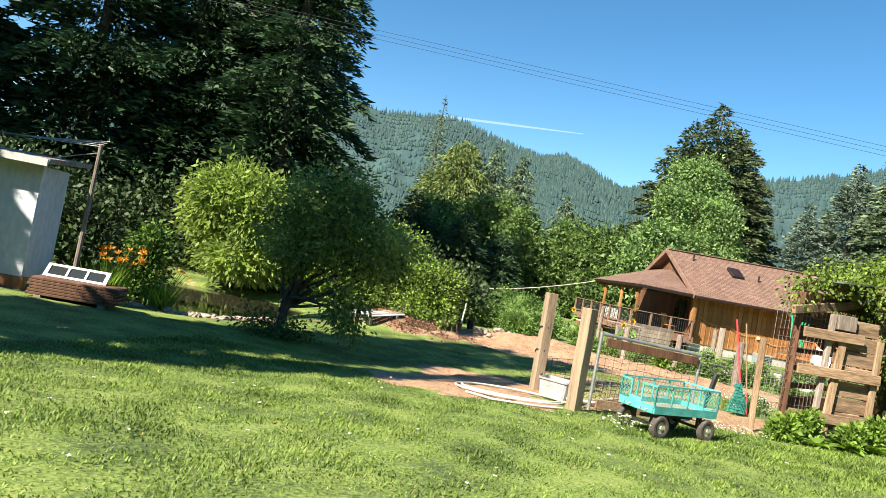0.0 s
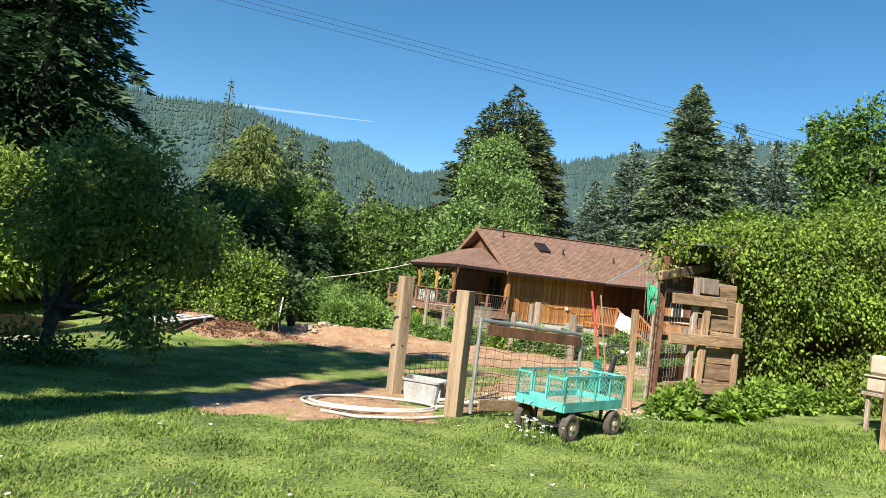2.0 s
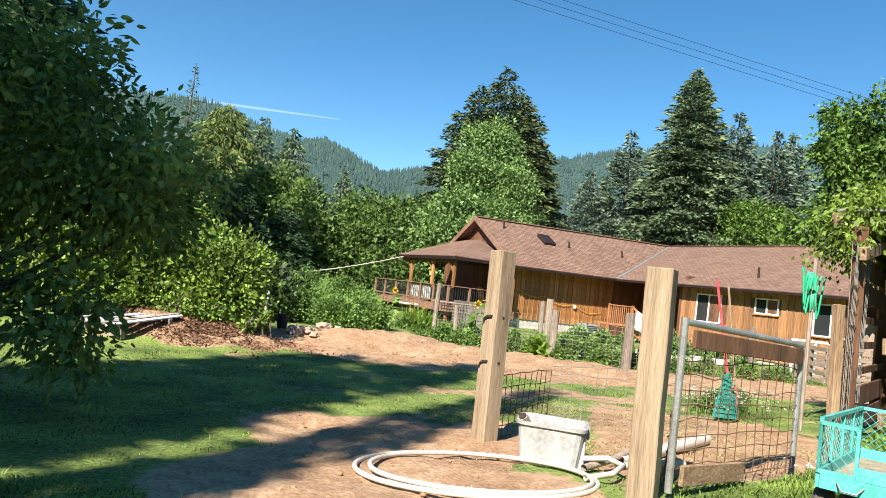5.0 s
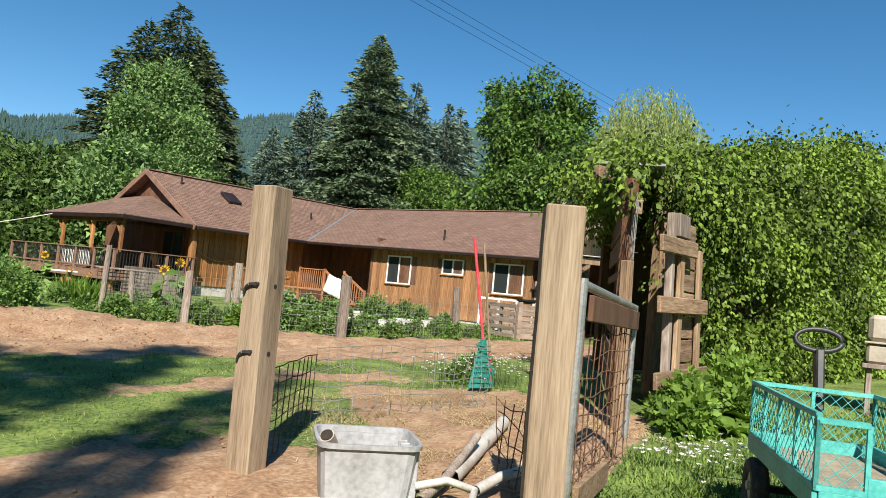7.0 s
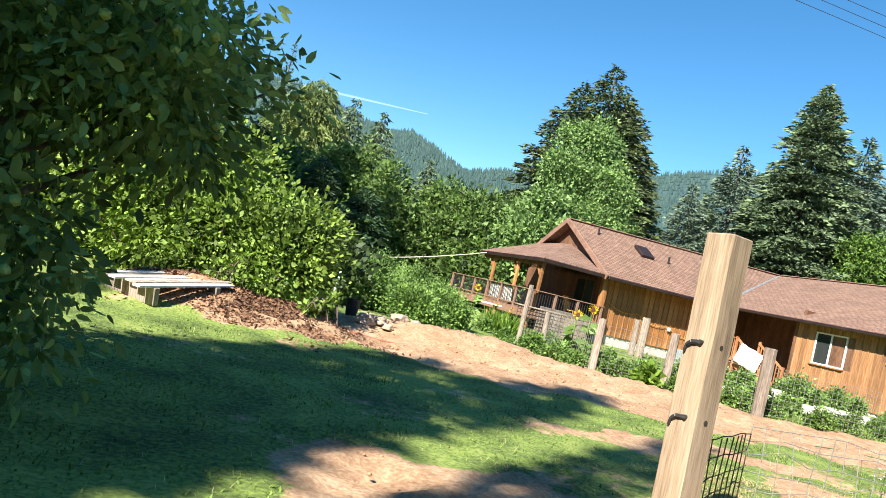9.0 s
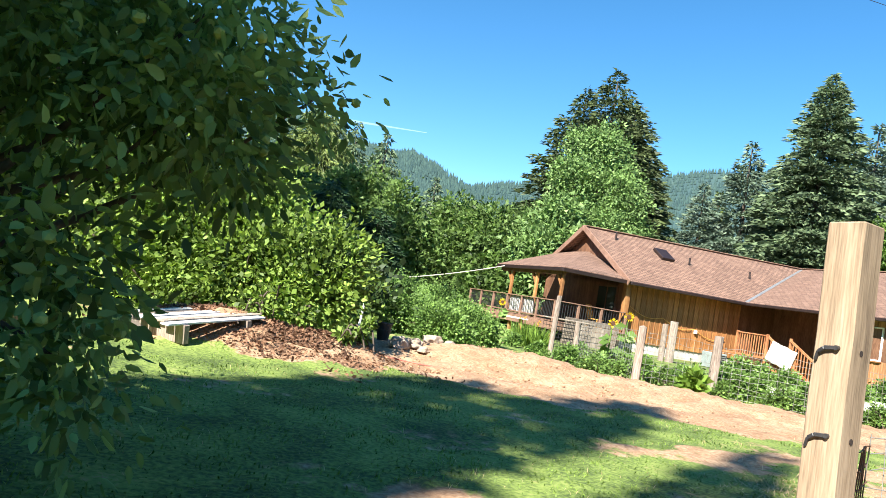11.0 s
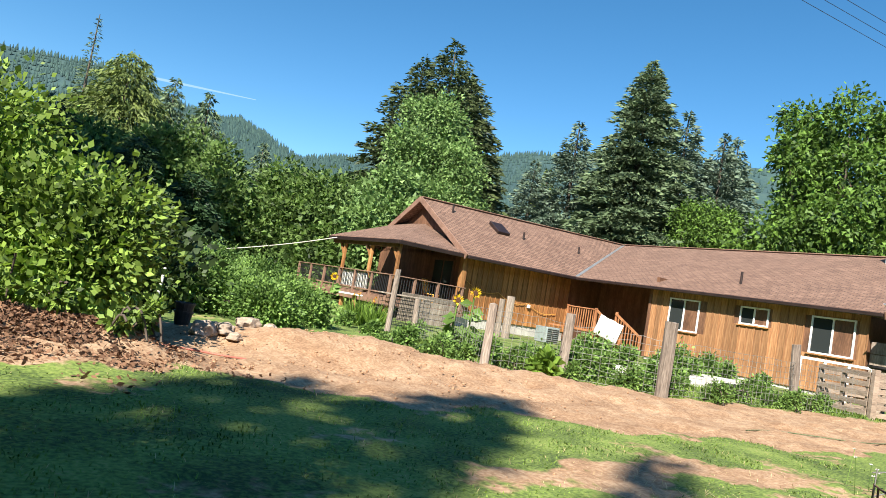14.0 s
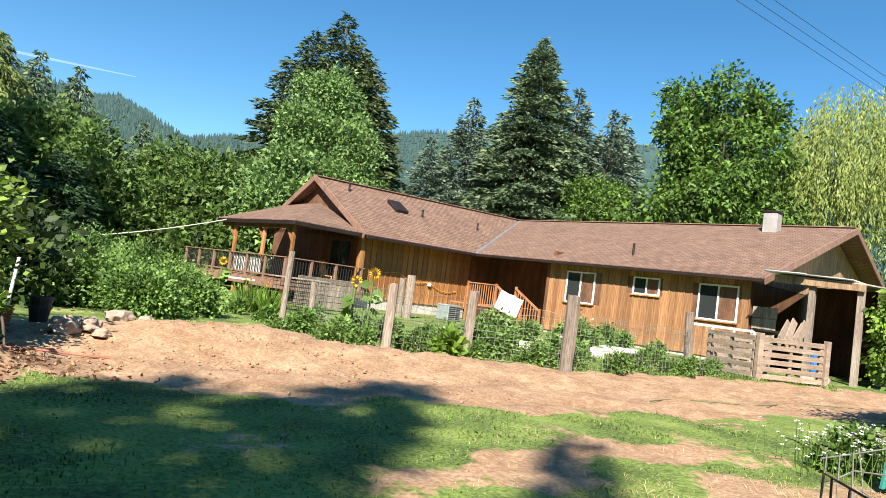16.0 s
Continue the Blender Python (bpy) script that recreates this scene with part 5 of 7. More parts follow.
# ---- entry stairs between the wings ----
st = thing("entry_stairs", Matrix.Translation((HE.x, HE.y, -0.12)), "orange-stained wooden entry stairs with picket rails", "stairs")


def sp(name, bm, mat=None):
    return rot_part(part(name, bm, mat or M_REDWOOD, st))


sp("landing", box(B(), (5.6, -2.5, 0.72), (7.6, 0.35, 0.8), 0.006))
for x, y in ((5.65, -0.7), (5.65, -2.4), (7.0, -2.4)):
    sp("newel", box(B(), (x - 0.05, y - 0.05, -0.05), (x + 0.05, y + 0.05, 1.8), 0.006))
sp("handrail", box(B(), (5.6, -2.45, 1.71), (5.7, -0.65, 1.76), 0.006))
for i in range(11):
    y = -0.85 - i * 0.14
    sp("picket", box(B(), (5.635, y - 0.02, 0.8), (5.665, y + 0.02, 1.71)))
for i in range(4):
    sp("tread", box(B(), (5.7, -2.5 - 0.32 * (i + 1), 0.72 - 0.18 * (i + 1)), (6.9, -2.5 - 0.32 * i - 0.02, 0.76 - 0.18 * (i + 1)), 0.005))
for x in (5.66, 6.94):
    sp("stringer", beam(B(), (x, -2.45, 0.62), (x, -3.85, -0.1), 0.05, 0.22))
    sp("sloped_rail", beam(B(), (x, -2.4, 1.72), (x, -3.9, 0.85), 0.06, 0.09))
    sp("newel", box(B(), (x - 0.05, -3.95, -0.05), (x + 0.05, -3.85, 0.95), 0.006))
    for i in range(8):
        y = -2.6 - i * 0.16
        z = 1.66 + (y + 2.4) * 0.58
        sp("picket", box(B(), (x - 0.015, y - 0.02, z - 0.85), (x + 0.015, y + 0.02, z)))
slope = Matrix.Identity(4)
slope[2][0] = -0.58
cloth("bed_sheet", 1.15, 0.85, M_SHEET, Matrix.Translation(hw(5.55, -2.8, 1.56)) @ Matrix.Rotation(UA + radians(-90), 4, "Z") @ slope, "white sheet draped over the sloping stair rail")
wr = thing("red_wreath", Matrix.Translation(hw(8.9, -2.9, 2.25)), "small red round ornament by the entry", "ornament")
ang = np.linspace(0, 6.283, 16)
part("ring", quick("ring", *tube_np([np.stack([0 * ang, 0.13 * np.cos(ang), 0.13 * np.sin(ang)], 1)], 0.04, 6)), M_RED, wr)

# ---- lean-to at the wing's end ----
lean = thing("lean_to", Matrix.Translation((HE.x, HE.y, -0.12)), "old wooden lean-to with pale roofing beside the house", "shelter")


def lp(name, bm, mat):
    return rot_part(part(name, bm, mat, lean))


lp("roof_sheet", slab(((5.9, -14.0, 3.12), (5.9, -16.6, 3.02), (12.5, -16.6, 3.3), (12.5, -13.0, 3.4)), 0.04), M_CONCRETE)
lp("fascia", beam(B(), (5.9, -14.0, 2.98), (5.9, -16.6, 2.88), 0.06, 0.22, 0.01), M_PLANKV)


def corrugated(x0, x1, y0, y1, z, tilt):
    """A wavy roofing sheet with thickness."""
    nx = 49
    k = np.linspace(0, 1, nx)
    V = []
    for y in (y0, y1):
        for dz in (0.0, -0.008):
            V += [(x0 + (x1 - x0) * t, y, z + tilt * (y - y0) + 0.022 * math.sin(t * (nx - 1) * math.pi / 2) + dz) for t in k]
    F = []
    for i in range(nx - 1):
        a, b, c, d = i, nx + i, 2 * nx + i, 3 * nx + i
        F += [(a, a + 1, c + 1, c), (b, d, d + 1, b + 1), (a, b, b + 1, a + 1), (c, c + 1, d + 1, d)]
    return quick("corrugated_sheet", V, F)


lp("corrugated_sheet", corrugated(5.55, 7.3, -13.75, -15.0, 3.2, 0.03), M_SHED)
lp("corrugated_sheet", corrugated(5.75, 7.4, -14.9, -16.3, 3.16, 0.05), M_CONCRETE)
for y in (-15.1, -16.45):
    lp("timber_post", box(B(), (6.0, y - 0.09, -0.1), (6.18, y + 0.09, 2.9), 0.01), M_OLDWOOD)
lp("back_wall", box(B(), (12.3, -16.6, -0.1), (12.4, -13.0, 3.25)), M_DARKWOOD)
lp("side_wall", box(B(), (7.5, -16.6, -0.1), (12.3, -16.52, 3.0)), M_DARKWOOD)
for i in range(5):
    lp("wall_plank", box(B(), (7.25, -13.6 - 0.02 * i, 0.1 + i * 0.4), (7.29, -12.85, 0.48 + i * 0.4), 0.006), M_OLDWOOD)


leaf_clump("grape_vine", (19.9, 25.0, gz(19.9, 25.0)), ((0, 0, 1.0, 0.5, 0.6, 0.8), (0.1, 0, 2.0, 0.7, 0.6, 0.6), (0.5, 0, 2.6, 0.7, 0.6, 0.4), (0.9, 0, 1.4, 0.7, 0.6, 1.0)), 420, 16, 0.16, L_SHRUB, "bright green grape vine beside the lean-to", "vine", stems=6, hang=1.0)


# ---- yard fence ----
def log_post(at, h, r, label, lean=(0, 0)):
    e = thing("fence_post", pose(at[0], at[1], gz(*at), *lean, 0), label, "fence post", "yard fence posts")
    bm = rod(B(), (0, 0, -0.15), (0, 0, h), r, 9, r * 0.92)
    bmesh.ops.subdivide_edges(bm, edges=[q for q in bm.edges if abs(q.verts[0].co.z - q.verts[1].co.z) > 0.4], cuts=4)
    for v in bm.verts:
        k = 1 + 0.12 * noise.noise(v.co * 9 + Vector(at + (0,)))
        v.co.x, v.co.y = v.co.x * k, v.co.y * k
        if v.co.z > h - 0.01:
            v.co.z += 0.03 * noise.noise(v.co * 20)
    part("timber", bm, M_OLDWOOD, e)
    return e


FP = [((2.75, 27.9), 1.62, 0.075), ((3.5, 28.3), 0.98, 0.08), ((3.52, 22.7), 1.13, 0.085), ((5.2, 23.1), 1.24, 0.1), ((6.98, 22.5), 1.4, 0.13), ((11.3, 24.0), 1.45, 0.105)]
for at, h, r in FP:
    log_post(at, h, r, "weathered grey round fence post in the weeds", (rng.normal() * 1.5, rng.normal() * 1.5))
log_post((8.9, 36.0), 1.6, 0.17, "thick weathered double post before the house")
log_post((8.6, 36.1), 1.45, 0.12, "thick weathered post before the house")
chain = [FP[1][0], FP[2][0], FP[3][0], FP[4][0], FP[5][0], (13.6, 24.6)]
for (x0, y0), (x1, y1) in zip(chain, chain[1:]):
    w = thing("wire_fence", (0, 0, 0), "sagging galvanised wire mesh between fence posts", "wire fence", "yard fence wire")
    nx = max(8, int(math.hypot(x1 - x0, y1 - y0) / 0.16))
    part("wire_mesh", wire_panel((x0, y0, gz(x0, y0)), (x1, y1, gz(x1, y1)), 0.05, 1.05, nx, 8, 0.0035, 0.012), M_WIRE, w)
# weathered panel and dark cage by the deck
e = thing("leaning_boards", pose(5.3, 34.5, gz(5.3, 34.5), 8, 0, 15), "weathered grey plank panel leaning by the deck", "panel")
for i in range(5):
    part("plank", box(B(), (-1.1, -0.02, 0.1 + 0.2 * i), (1.1, 0.02, 0.28 + 0.2 * i), 0.005), M_OLDWOOD, e)
e = thing("wire_cage", pose(4.1, 31.8, gz(4.1, 31.8), 0, 0, 15), "dark wire animal cage on the grass", "cage")
part("wire_mesh", wire_panel((-0.7, 0, 0), (0.7, 0, 0), 0, 0.95, 12, 8, 0.008), M_BLACK, e)
part("wire_mesh", wire_panel((-0.7, 0.8, 0), (0.7, 0.8, 0), 0, 0.95, 12, 8, 0.008), M_BLACK, e)
part("roof", box(B(), (-0.75, -0.05, 0.95), (0.75, 0.85, 0.99), 0.005), M_OLDWOOD, e)

# cooling unit
e = thing("air_conditioner", pose(11.3, 37.6, gz(11.3, 37.6), 0, 0, 20), "grey louvred air conditioner beside the house wall", "air conditioner")
part("casing", box(B(), (-0.36, -0.35, 0), (0.36, 0.35, 0.66), 0.03), rough_mat("dull_green_enamel", (0.16, 0.19, 0.18), (0.24, 0.28, 0.27), (0.32, 0.36, 0.34), 4, 30, (1, 1, 1), 0.5, 0.05), e)
for i in range(7):
    part("louvre", box(B(), (-0.31, -0.365, 0.07 + i * 0.08), (0.31, -0.352, 0.11 + i * 0.08)), M_BLACK, e)

# raised beds and pots
for x, y, l, a in ((7.9, 26.6, 1.9, -14), (10.0, 27.0, 1.7, -14), (12.2, 28.2, 1.6, -20)):
    e = thing("raised_bed", pose(x, y, gz(x, y), 0, 0, a), "low white-painted timber raised bed in the garden", "raised bed", "raised beds")
    for lo, hi in (((-l / 2, -0.5, 0), (l / 2, -0.46, 0.26)), ((-l / 2, 0.46, 0), (l / 2, 0.5, 0.26)), ((-l / 2, -0.455, 0), (-l / 2 + 0.04, 0.455, 0.26)), ((l / 2 - 0.04, -0.455, 0), (l / 2, 0.455, 0.26))):
        part("side_board", box(B(), lo, hi, 0.005), M_CONCRETE, e)
    part("soil", box(B(), (-l / 2 + 0.05, -0.45, 0), (l / 2 - 0.05, 0.45, 0.2)), M_DARK, e)


def pot(at, r, h, mat, label, name="plant_pot"):
    bm = B()
    prof = ((0.0, 0.02), (r * 0.72, 0.0), (r * 0.97, h * 0.88), (r * 1.06, h * 0.88), (r * 1.06, h), (r * 0.95, h), (r * 0.72, 0.04), (0, 0.04))
    rings = [[bm.verts.new((q * math.cos(i * 0.3927), q * math.sin(i * 0.3927), z)) for q, z in prof] for i in range(16)]
    for i in range(16):
        for j in range(len(prof) - 1):
            bm.faces.new((rings[i][j], rings[(i + 1) % 16][j], rings[(i + 1) % 16][j + 1], rings[i][j + 1]))
    bmesh.ops.remove_doubles(bm, verts=bm.verts, dist=0.0005)
    ob = put(name, bm, mat)
    ob.location = (at[0], at[1], at[2] if len(at) > 2 else gz(*at))
    return tagged(ob, label, "pot")


pot((10.6, 25.2), 0.22, 0.28, M_BLACK, "black plastic plant pot by the fence")
pot((19.3, 27.0), 0.24, 0.85, M_BLUE, "blue plastic barrel in the lean-to", "barrel")
pot((9.0, 25.6), 0.14, 0.5, M_PVC, "pale upright pipe end in the garden", "bucket")
pot((8.7, 28.6), 0.25, 0.35, M_BLUE, "blue plastic bucket in the garden", "bucket")
pot((-1.45, 21.6), 0.13, 0.24, M_BLACK, "black nursery pot stack beside the rocks")
pot((-1.45, 21.6, gz(-1.45, 21.6) + 0.14), 0.14, 0.22, M_BLACK, "black nursery pot set in another pot")
pot((-1.85, 21.8), 0.1, 0.2, M_ORANGE, "orange plastic bucket beside the road", "bucket")
wp = put("marker_stake", rod(B(), (0, 0, 0), (0.06, 0, 0.85), 0.025, 8), M_WHITE)
wp.location = (-2.1, 23.6, gz(-2.1, 23.6))
tagged(wp, "thin white plastic stake in the ground", "stake")
# bird bath shelf under the deck edge
e = thing("bird_table", pose(2.3, 31.3, gz(2.3, 31.3)), "white board on an orange wooden post", "bird table")
part("board", box(B(), (-0.5, -0.2, 0.75), (0.2, 0.2, 0.8), 0.01), M_WHITE, e)
part("post", box(B(), (-0.06, -0.06, -0.1), (0.06, 0.06, 0.75), 0.008), M_REDWOOD, e)

# ---- pallet bin ----
pb = thing("pallet_bin", pose(14.15, 24.6, gz(14.15, 24.6), 0, 0, -8), "compost bin of weathered grey wooden pallets", "compost bin")


def pallet(m, w, h, slats):
    f = part("pallet", B(), M_PALLET, pb)
    f.matrix_local = m
    for x in (0.05, w / 2, w - 0.05):
        part("stringer", box(B(), (x - 0.045, 0.02, 0), (x + 0.045, 0.11, h), 0.006), M_PALLET, f)
    for i in range(slats):
        z = 0.03 + (h - 0.16) * i / (slats - 1)
        part("slat", box(B(), (-0.01, -0.005 + 0.004 * (i % 2), z), (w + 0.01, 0.018, z + 0.125), 0.004), M_PALLET, f)


pallet(Matrix.Translation((0, 0, 0.02)), 2.0, 1.1, 6)
pallet(Matrix.Translation((-0.1, 1.95, 0.02)) @ Matrix.Rotation(radians(-90), 4, "Z"), 1.85, 1.1, 5)
pallet(Matrix.Translation((0, 1.98, 0.02)), 2.0, 1.0, 6)
part("corner_post", box(B(), (-0.1, -0.09, -0.1), (0.04, 0.05, 1.2), 0.008), M_PALLET, pb)
part("corner_post", box(B(), (2.0, -0.09, -0.1), (2.13, 0.05, 1.2), 0.008), M_PALLET, pb)
# offcuts lying on top of it
for i, (x, a) in enumerate(((0.95, 45), (1.2, 38), (1.4, 48), (1.55, 40))):
    q = put("offcut_board", box(B(), (-0.12, -0.02, 0), (0.12, 0.02, 0.9), 0.006), M_PALLET)
    q.matrix_world = pose(14.15, 24.6, gz(14.15, 24.6), 0, 0, -8) @ pose(x, 0.5, 0.95, -12, a, 10)
    tagged(q, "weathered board offcut leaning in the pallet bin", "board", "offcut boards")
q = put("wheelbarrow_tub", B(), M_BLACK)
bm = B()
bmesh.ops.create_uvsphere(bm, u_segments=16, v_segments=8, radius=0.33, matrix=Matrix.Diagonal((1.2, 0.8, 0.45, 1)))
bmesh.ops.delete(bm, geom=[v for v in bm.verts if v.co.z > 0.02], context="VERTS")
bm.to_mesh(q.data)
bm.free()
q.matrix_world = pose(14.75, 25.0, gz(14.15, 24.6) + 1.3, 0, 0, -8)
tagged(q, "black plastic tub resting on the pallet bin", "tub")
# pale handrail behind the bin
e = thing("deck_rail", pose(17.0, 28.7, gz(17.0, 28.7), 0, 0, -10), "white-painted timber rail below the wide window", "railing")
part("top_rail", box(B(), (-1.2, -0.04, 1.16), (1.3, 0.04, 1.24), 0.006), M_WHITE, e)
for x in (-1.15, -0.35, 0.45, 1.22):
    part("post", box(B(), (x - 0.04, -0.04, -0.1), (x + 0.04, 0.04, 1.155), 0.006), M_WHITE, e)

# ---- garden plants ----
def weed(at, s, label, mat=None, leaf=0.12, n=170, name="garden_plant"):
    leaf_clump(name, (at[0], at[1], gz(at[0], at[1]) + (at[2] if len(at) > 2 else 0)), ((0, 0, 0.45 * s, 0.5 * s, 0.45 * s, 0.42 * s), (0.2 * s, 0, 0.75 * s, 0.3 * s, 0.3 * s, 0.3 * s), (-0.25 * s, 0.05, 0.3 * s, 0.4 * s, 0.35 * s, 0.28 * s)), n, 16, leaf, mat or L_WEED, label, "plant", 0.2 * s, 6, "garden plants")


for x, y, s in ((7.7, 26.4, 1.0), (8.6, 26.9, 0.95), (10.1, 27.0, 1.25), (10.9, 27.4, 0.9), (12.0, 28.2, 1.1), (12.8, 28.4, 0.9), (6.3, 24.6, 1.1), (5.9, 23.8, 0.8), (6.6, 24.3, 0.8), (12.9, 27.0, 0.7), (9.3, 25.4, 0.5), (11.7, 25.6, 0.5), (7.4, 23.7, 0.75), (8.4, 24.3, 0.6)):
    weed((x, y), s * 0.68, "bushy green vegetable plant in the garden", leaf=0.085, n=240)
for x, y, s in ((4.2, 23.2, 0.6), (4.7, 23.1, 0.85), (3.1, 24.0, 0.7), (2.6, 25.2, 0.7), (3.6, 25.3, 0.8), (4.4, 25.0, 0.7), (3.0, 26.6, 0.6), (2.2, 27.0, 0.5), (1.8, 28.6, 0.55), (5.6, 26.0, 0.6), (4.6, 27.5, 0.6), (5.6, 28.8, 0.6), (3.9, 29.5, 0.6), (2.6, 30.0, 0.65)):
    weed((x, y), s * 0.6, "tall green weeds along the fence", leaf=0.07, n=110)
for i in range(16):
    x = 1.9 + 0.72 * i + 0.2 * math.sin(i * 2.3)
    y = np.interp(x, (1.9, 3.5, 5.2, 7.0, 11.3, 13.5), (23.6, 22.9, 23.2, 22.8, 24.1, 24.6)) + 0.25 * math.cos(i * 1.7)
    weed((x, y), 0.3 + 0.14 * abs(math.sin(i * 1.3)), "pale feathery weeds along the wire fence", leaf=0.06, n=80)
weed((4.7, 22.8), 0.34, "large rhubarb-like leaves at the fence", L_SHRUB, 0.2, 26)
# daylily clumps


def lily(at, s, label, n=160, flowers=22, name="daylily"):
    e = thing(name, (at[0], at[1], gz(*at)), label, "flowers")
    az = rng.random(n) * 6.28
    P = np.stack([rng.normal(size=n) * 0.12 * s, rng.normal(size=n) * 0.12 * s, np.zeros(n)], 1)
    D = unit(np.stack([np.cos(az) * 0.5, np.sin(az) * 0.5, np.full(n, 1.0)], 1) + rng.normal(size=(n, 3)) * 0.15)
    part("leaf_tuft", quick("leaf_tuft", *leaf_quads(P, D, s * rng.uniform(0.5, 0.95, n), 0.018)), L_SHRUB, e)
    if flowers:
        az = rng.random(flowers) * 6.28
        tips = np.stack([np.cos(az) * 0.35 * s, np.sin(az) * 0.35 * s, s * rng.uniform(0.8, 1.05, flowers)], 1)
        tips[:, 0] += 0.2 * s
        part("flower_stem", quick("flower_stem", *tube_np([[(0, 0, 0), t * 0.6 + np.array((0, 0, 0.1 * s)), t] for t in tips], 0.007, 4)), L_SHRUB, e)
        ti = np.repeat(np.arange(flowers), 7)
        tagged(part("petals", quick("petals", *leaf_quads(tips[ti], unit(rng.normal(size=(len(ti), 3)) + np.array((0, 0, 0.6))), 0.075 * s, 0.02 * s)), L_LILY, e), kind="stuff")


lily((2.2, 29.6), 0.95, "yellow-green daylily clump below the deck", 260, 3)
lily((2.6, 29.0), 0.85, "yellow-green daylily clump by the fence", 220, 2)


def sunflower(at, h, label):
    e = thing("sunflower", (at[0], at[1], gz(*at)), label, "flower", "sunflowers")
    part("stem", rod(B(), (0, 0, 0), (0, -0.03, h), 0.018, 6), L_WEED, e)
    k = 16
    az = np.arange(k) * 6.283 / k
    D = np.stack([np.cos(az), np.full(k, -0.25), np.sin(az)], 1)
    part("petals", quick("petals", *leaf_quads(np.tile((0, -0.05, h), (k, 1)) + D * 0.04, unit(D), 0.09, 0.03)), L_PETAL_Y, e)
    part("disc", rod(B(), (0, -0.05, h), (0, -0.09, h - 0.01), 0.05, 12), M_DARKWOOD, e)
    az = rng.random(14) * 6.28
    P = np.stack([0 * az, 0 * az, rng.uniform(0.15, 0.85, 14) * h], 1)
    part("leaves", quick("leaves", *leaf_quads(P, unit(np.stack([np.cos(az), np.sin(az), 0 * az - 0.2], 1)), 0.28, 0.1)), L_WEED, e)


sunflower((3.75, 24.6), 1.35, "tall sunflower with a yellow head at the fence")
sunflower((3.5, 24.9), 1.15, "leafy sunflower at the fence")
sunflower((1.6, 31.2), 1.2, "sunflower below the deck")


# ---- rocks and earth ----
def rock(at, r, label, sx=1.0):
    bm = B()
    bmesh.ops.create_icosphere(bm, subdivisions=3, radius=r)
    for v in bm.verts:
        k = 1 + 0.35 * noise.noise(v.co * (1.6 / r) + Vector(at + (r,)))
        v.co = Vector((v.co.x * k * 1.25 * sx, v.co.y * k, max(v.co.z * k * 0.85, -r * 0.35)))
    ob = put("boulder", bm, M_ROCK)
    ob.location = (at[0], at[1], gz(*at) + r * 0.28)
    ob.rotation_euler = (0, 0, at[0] * 5)
    return tagged(ob, label, "rock", "boulders")


for x, y, r in ((-1.1, 21.1, 0.17), (-0.85, 21.2, 0.14), (-0.55, 21.9, 0.15), (-1.0, 21.5, 0.1), (-0.2, 22.2, 0.1), (-0.7, 20.9, 0.09)):
    rock((x, y), r, "rounded tan boulder beside the dirt road")
for x, y, r in ((17.2, 25.6, 0.2), (17.6, 25.4, 0.16), (18.0, 25.8, 0.22)):
    rock((x, y), r, "tan stone in the pile by the lean-to")
n = 2600
cx, cy = rng.normal(size=n) * 2.6 + 0.5, rng.normal(size=n) * 1.3 + 20.8
k2 = 900
cx[:k2], cy[:k2] = rng.normal(size=k2) * 0.9 - 2.9, rng.normal(size=k2) * 0.45 + 18.9
k3 = 1500
cx[k2:k3], cy[k2:k3] = rng.uniform(-0.5, 5.5, k3 - k2), rng.uniform(9.5, 16, k3 - k2)
ok = dirt_amount(cx, cy) > 0.6
cx, cy = cx[ok], cy[ok]
cz = ground_z(cx, cy)
r = rng.uniform(0.008, 0.035, len(cx)) * rng.uniform(0.5, 1.0, len(cx))
oct_v = np.array(((1, 0, 0), (0, 1, 0), (-1, 0, 0), (0, -1, 0), (0, 0, 0.8), (0, 0, -0.6)))
oct_f = np.array(((0, 1, 4), (1, 2, 4), (2, 3, 4), (3, 0, 4), (1, 0, 5), (2, 1, 5), (3, 2, 5), (0, 3, 5)))
V = (oct_v[None] * r[:, None, None] * rng.uniform(0.6, 1.3, (len(cx), 6, 1)) + np.stack([cx, cy, cz], 1)[:, None, :]).reshape(-1, 3)
F = (oct_f[None] + 6 * np.arange(len(cx))[:, None, None]).reshape(-1, 3)
M_CLOD = rough_mat("reddish_clods", (0.21, 0.11, 0.055), (0.35, 0.2, 0.11), (0.46, 0.31, 0.19), 3, 30, (1, 1, 1), 0.95, 0.3)
tagged(put("soil_clods", quick("soil_clods", V, F), M_CLOD), "small reddish clods and stones on bare soil", "soil", kind="stuff")
# dark bark mulch on the heap
n = 9000
cx, cy = rng.normal(size=n) * 0.95 - 2.9, rng.normal(size=n) * 0.55 + 18.5
ok = dirt_amount(cx, cy) > 0.35
cx, cy = cx[ok], cy[ok]
P = np.stack([cx, cy, ground_z(cx, cy) + 0.012], 1)
D = unit(np.stack([rng.normal(size=len(cx)), rng.normal(size=len(cx)), rng.normal(size=len(cx)) * 0.35], 1))
S = rng.uniform(0.025, 0.075, len(cx))
M_MULCH = leaf_mat("red_brown_bark_mulch", (0.06, 0.03, 0.018), (0.27, 0.15, 0.088), 0.0, 0.9)
tagged(put("bark_mulch", quick("bark_mulch", *leaf_quads(P, D, S, S * 0.3)), M_MULCH), "red-brown bark mulch and chips on the earth heap", "mulch", kind="stuff")
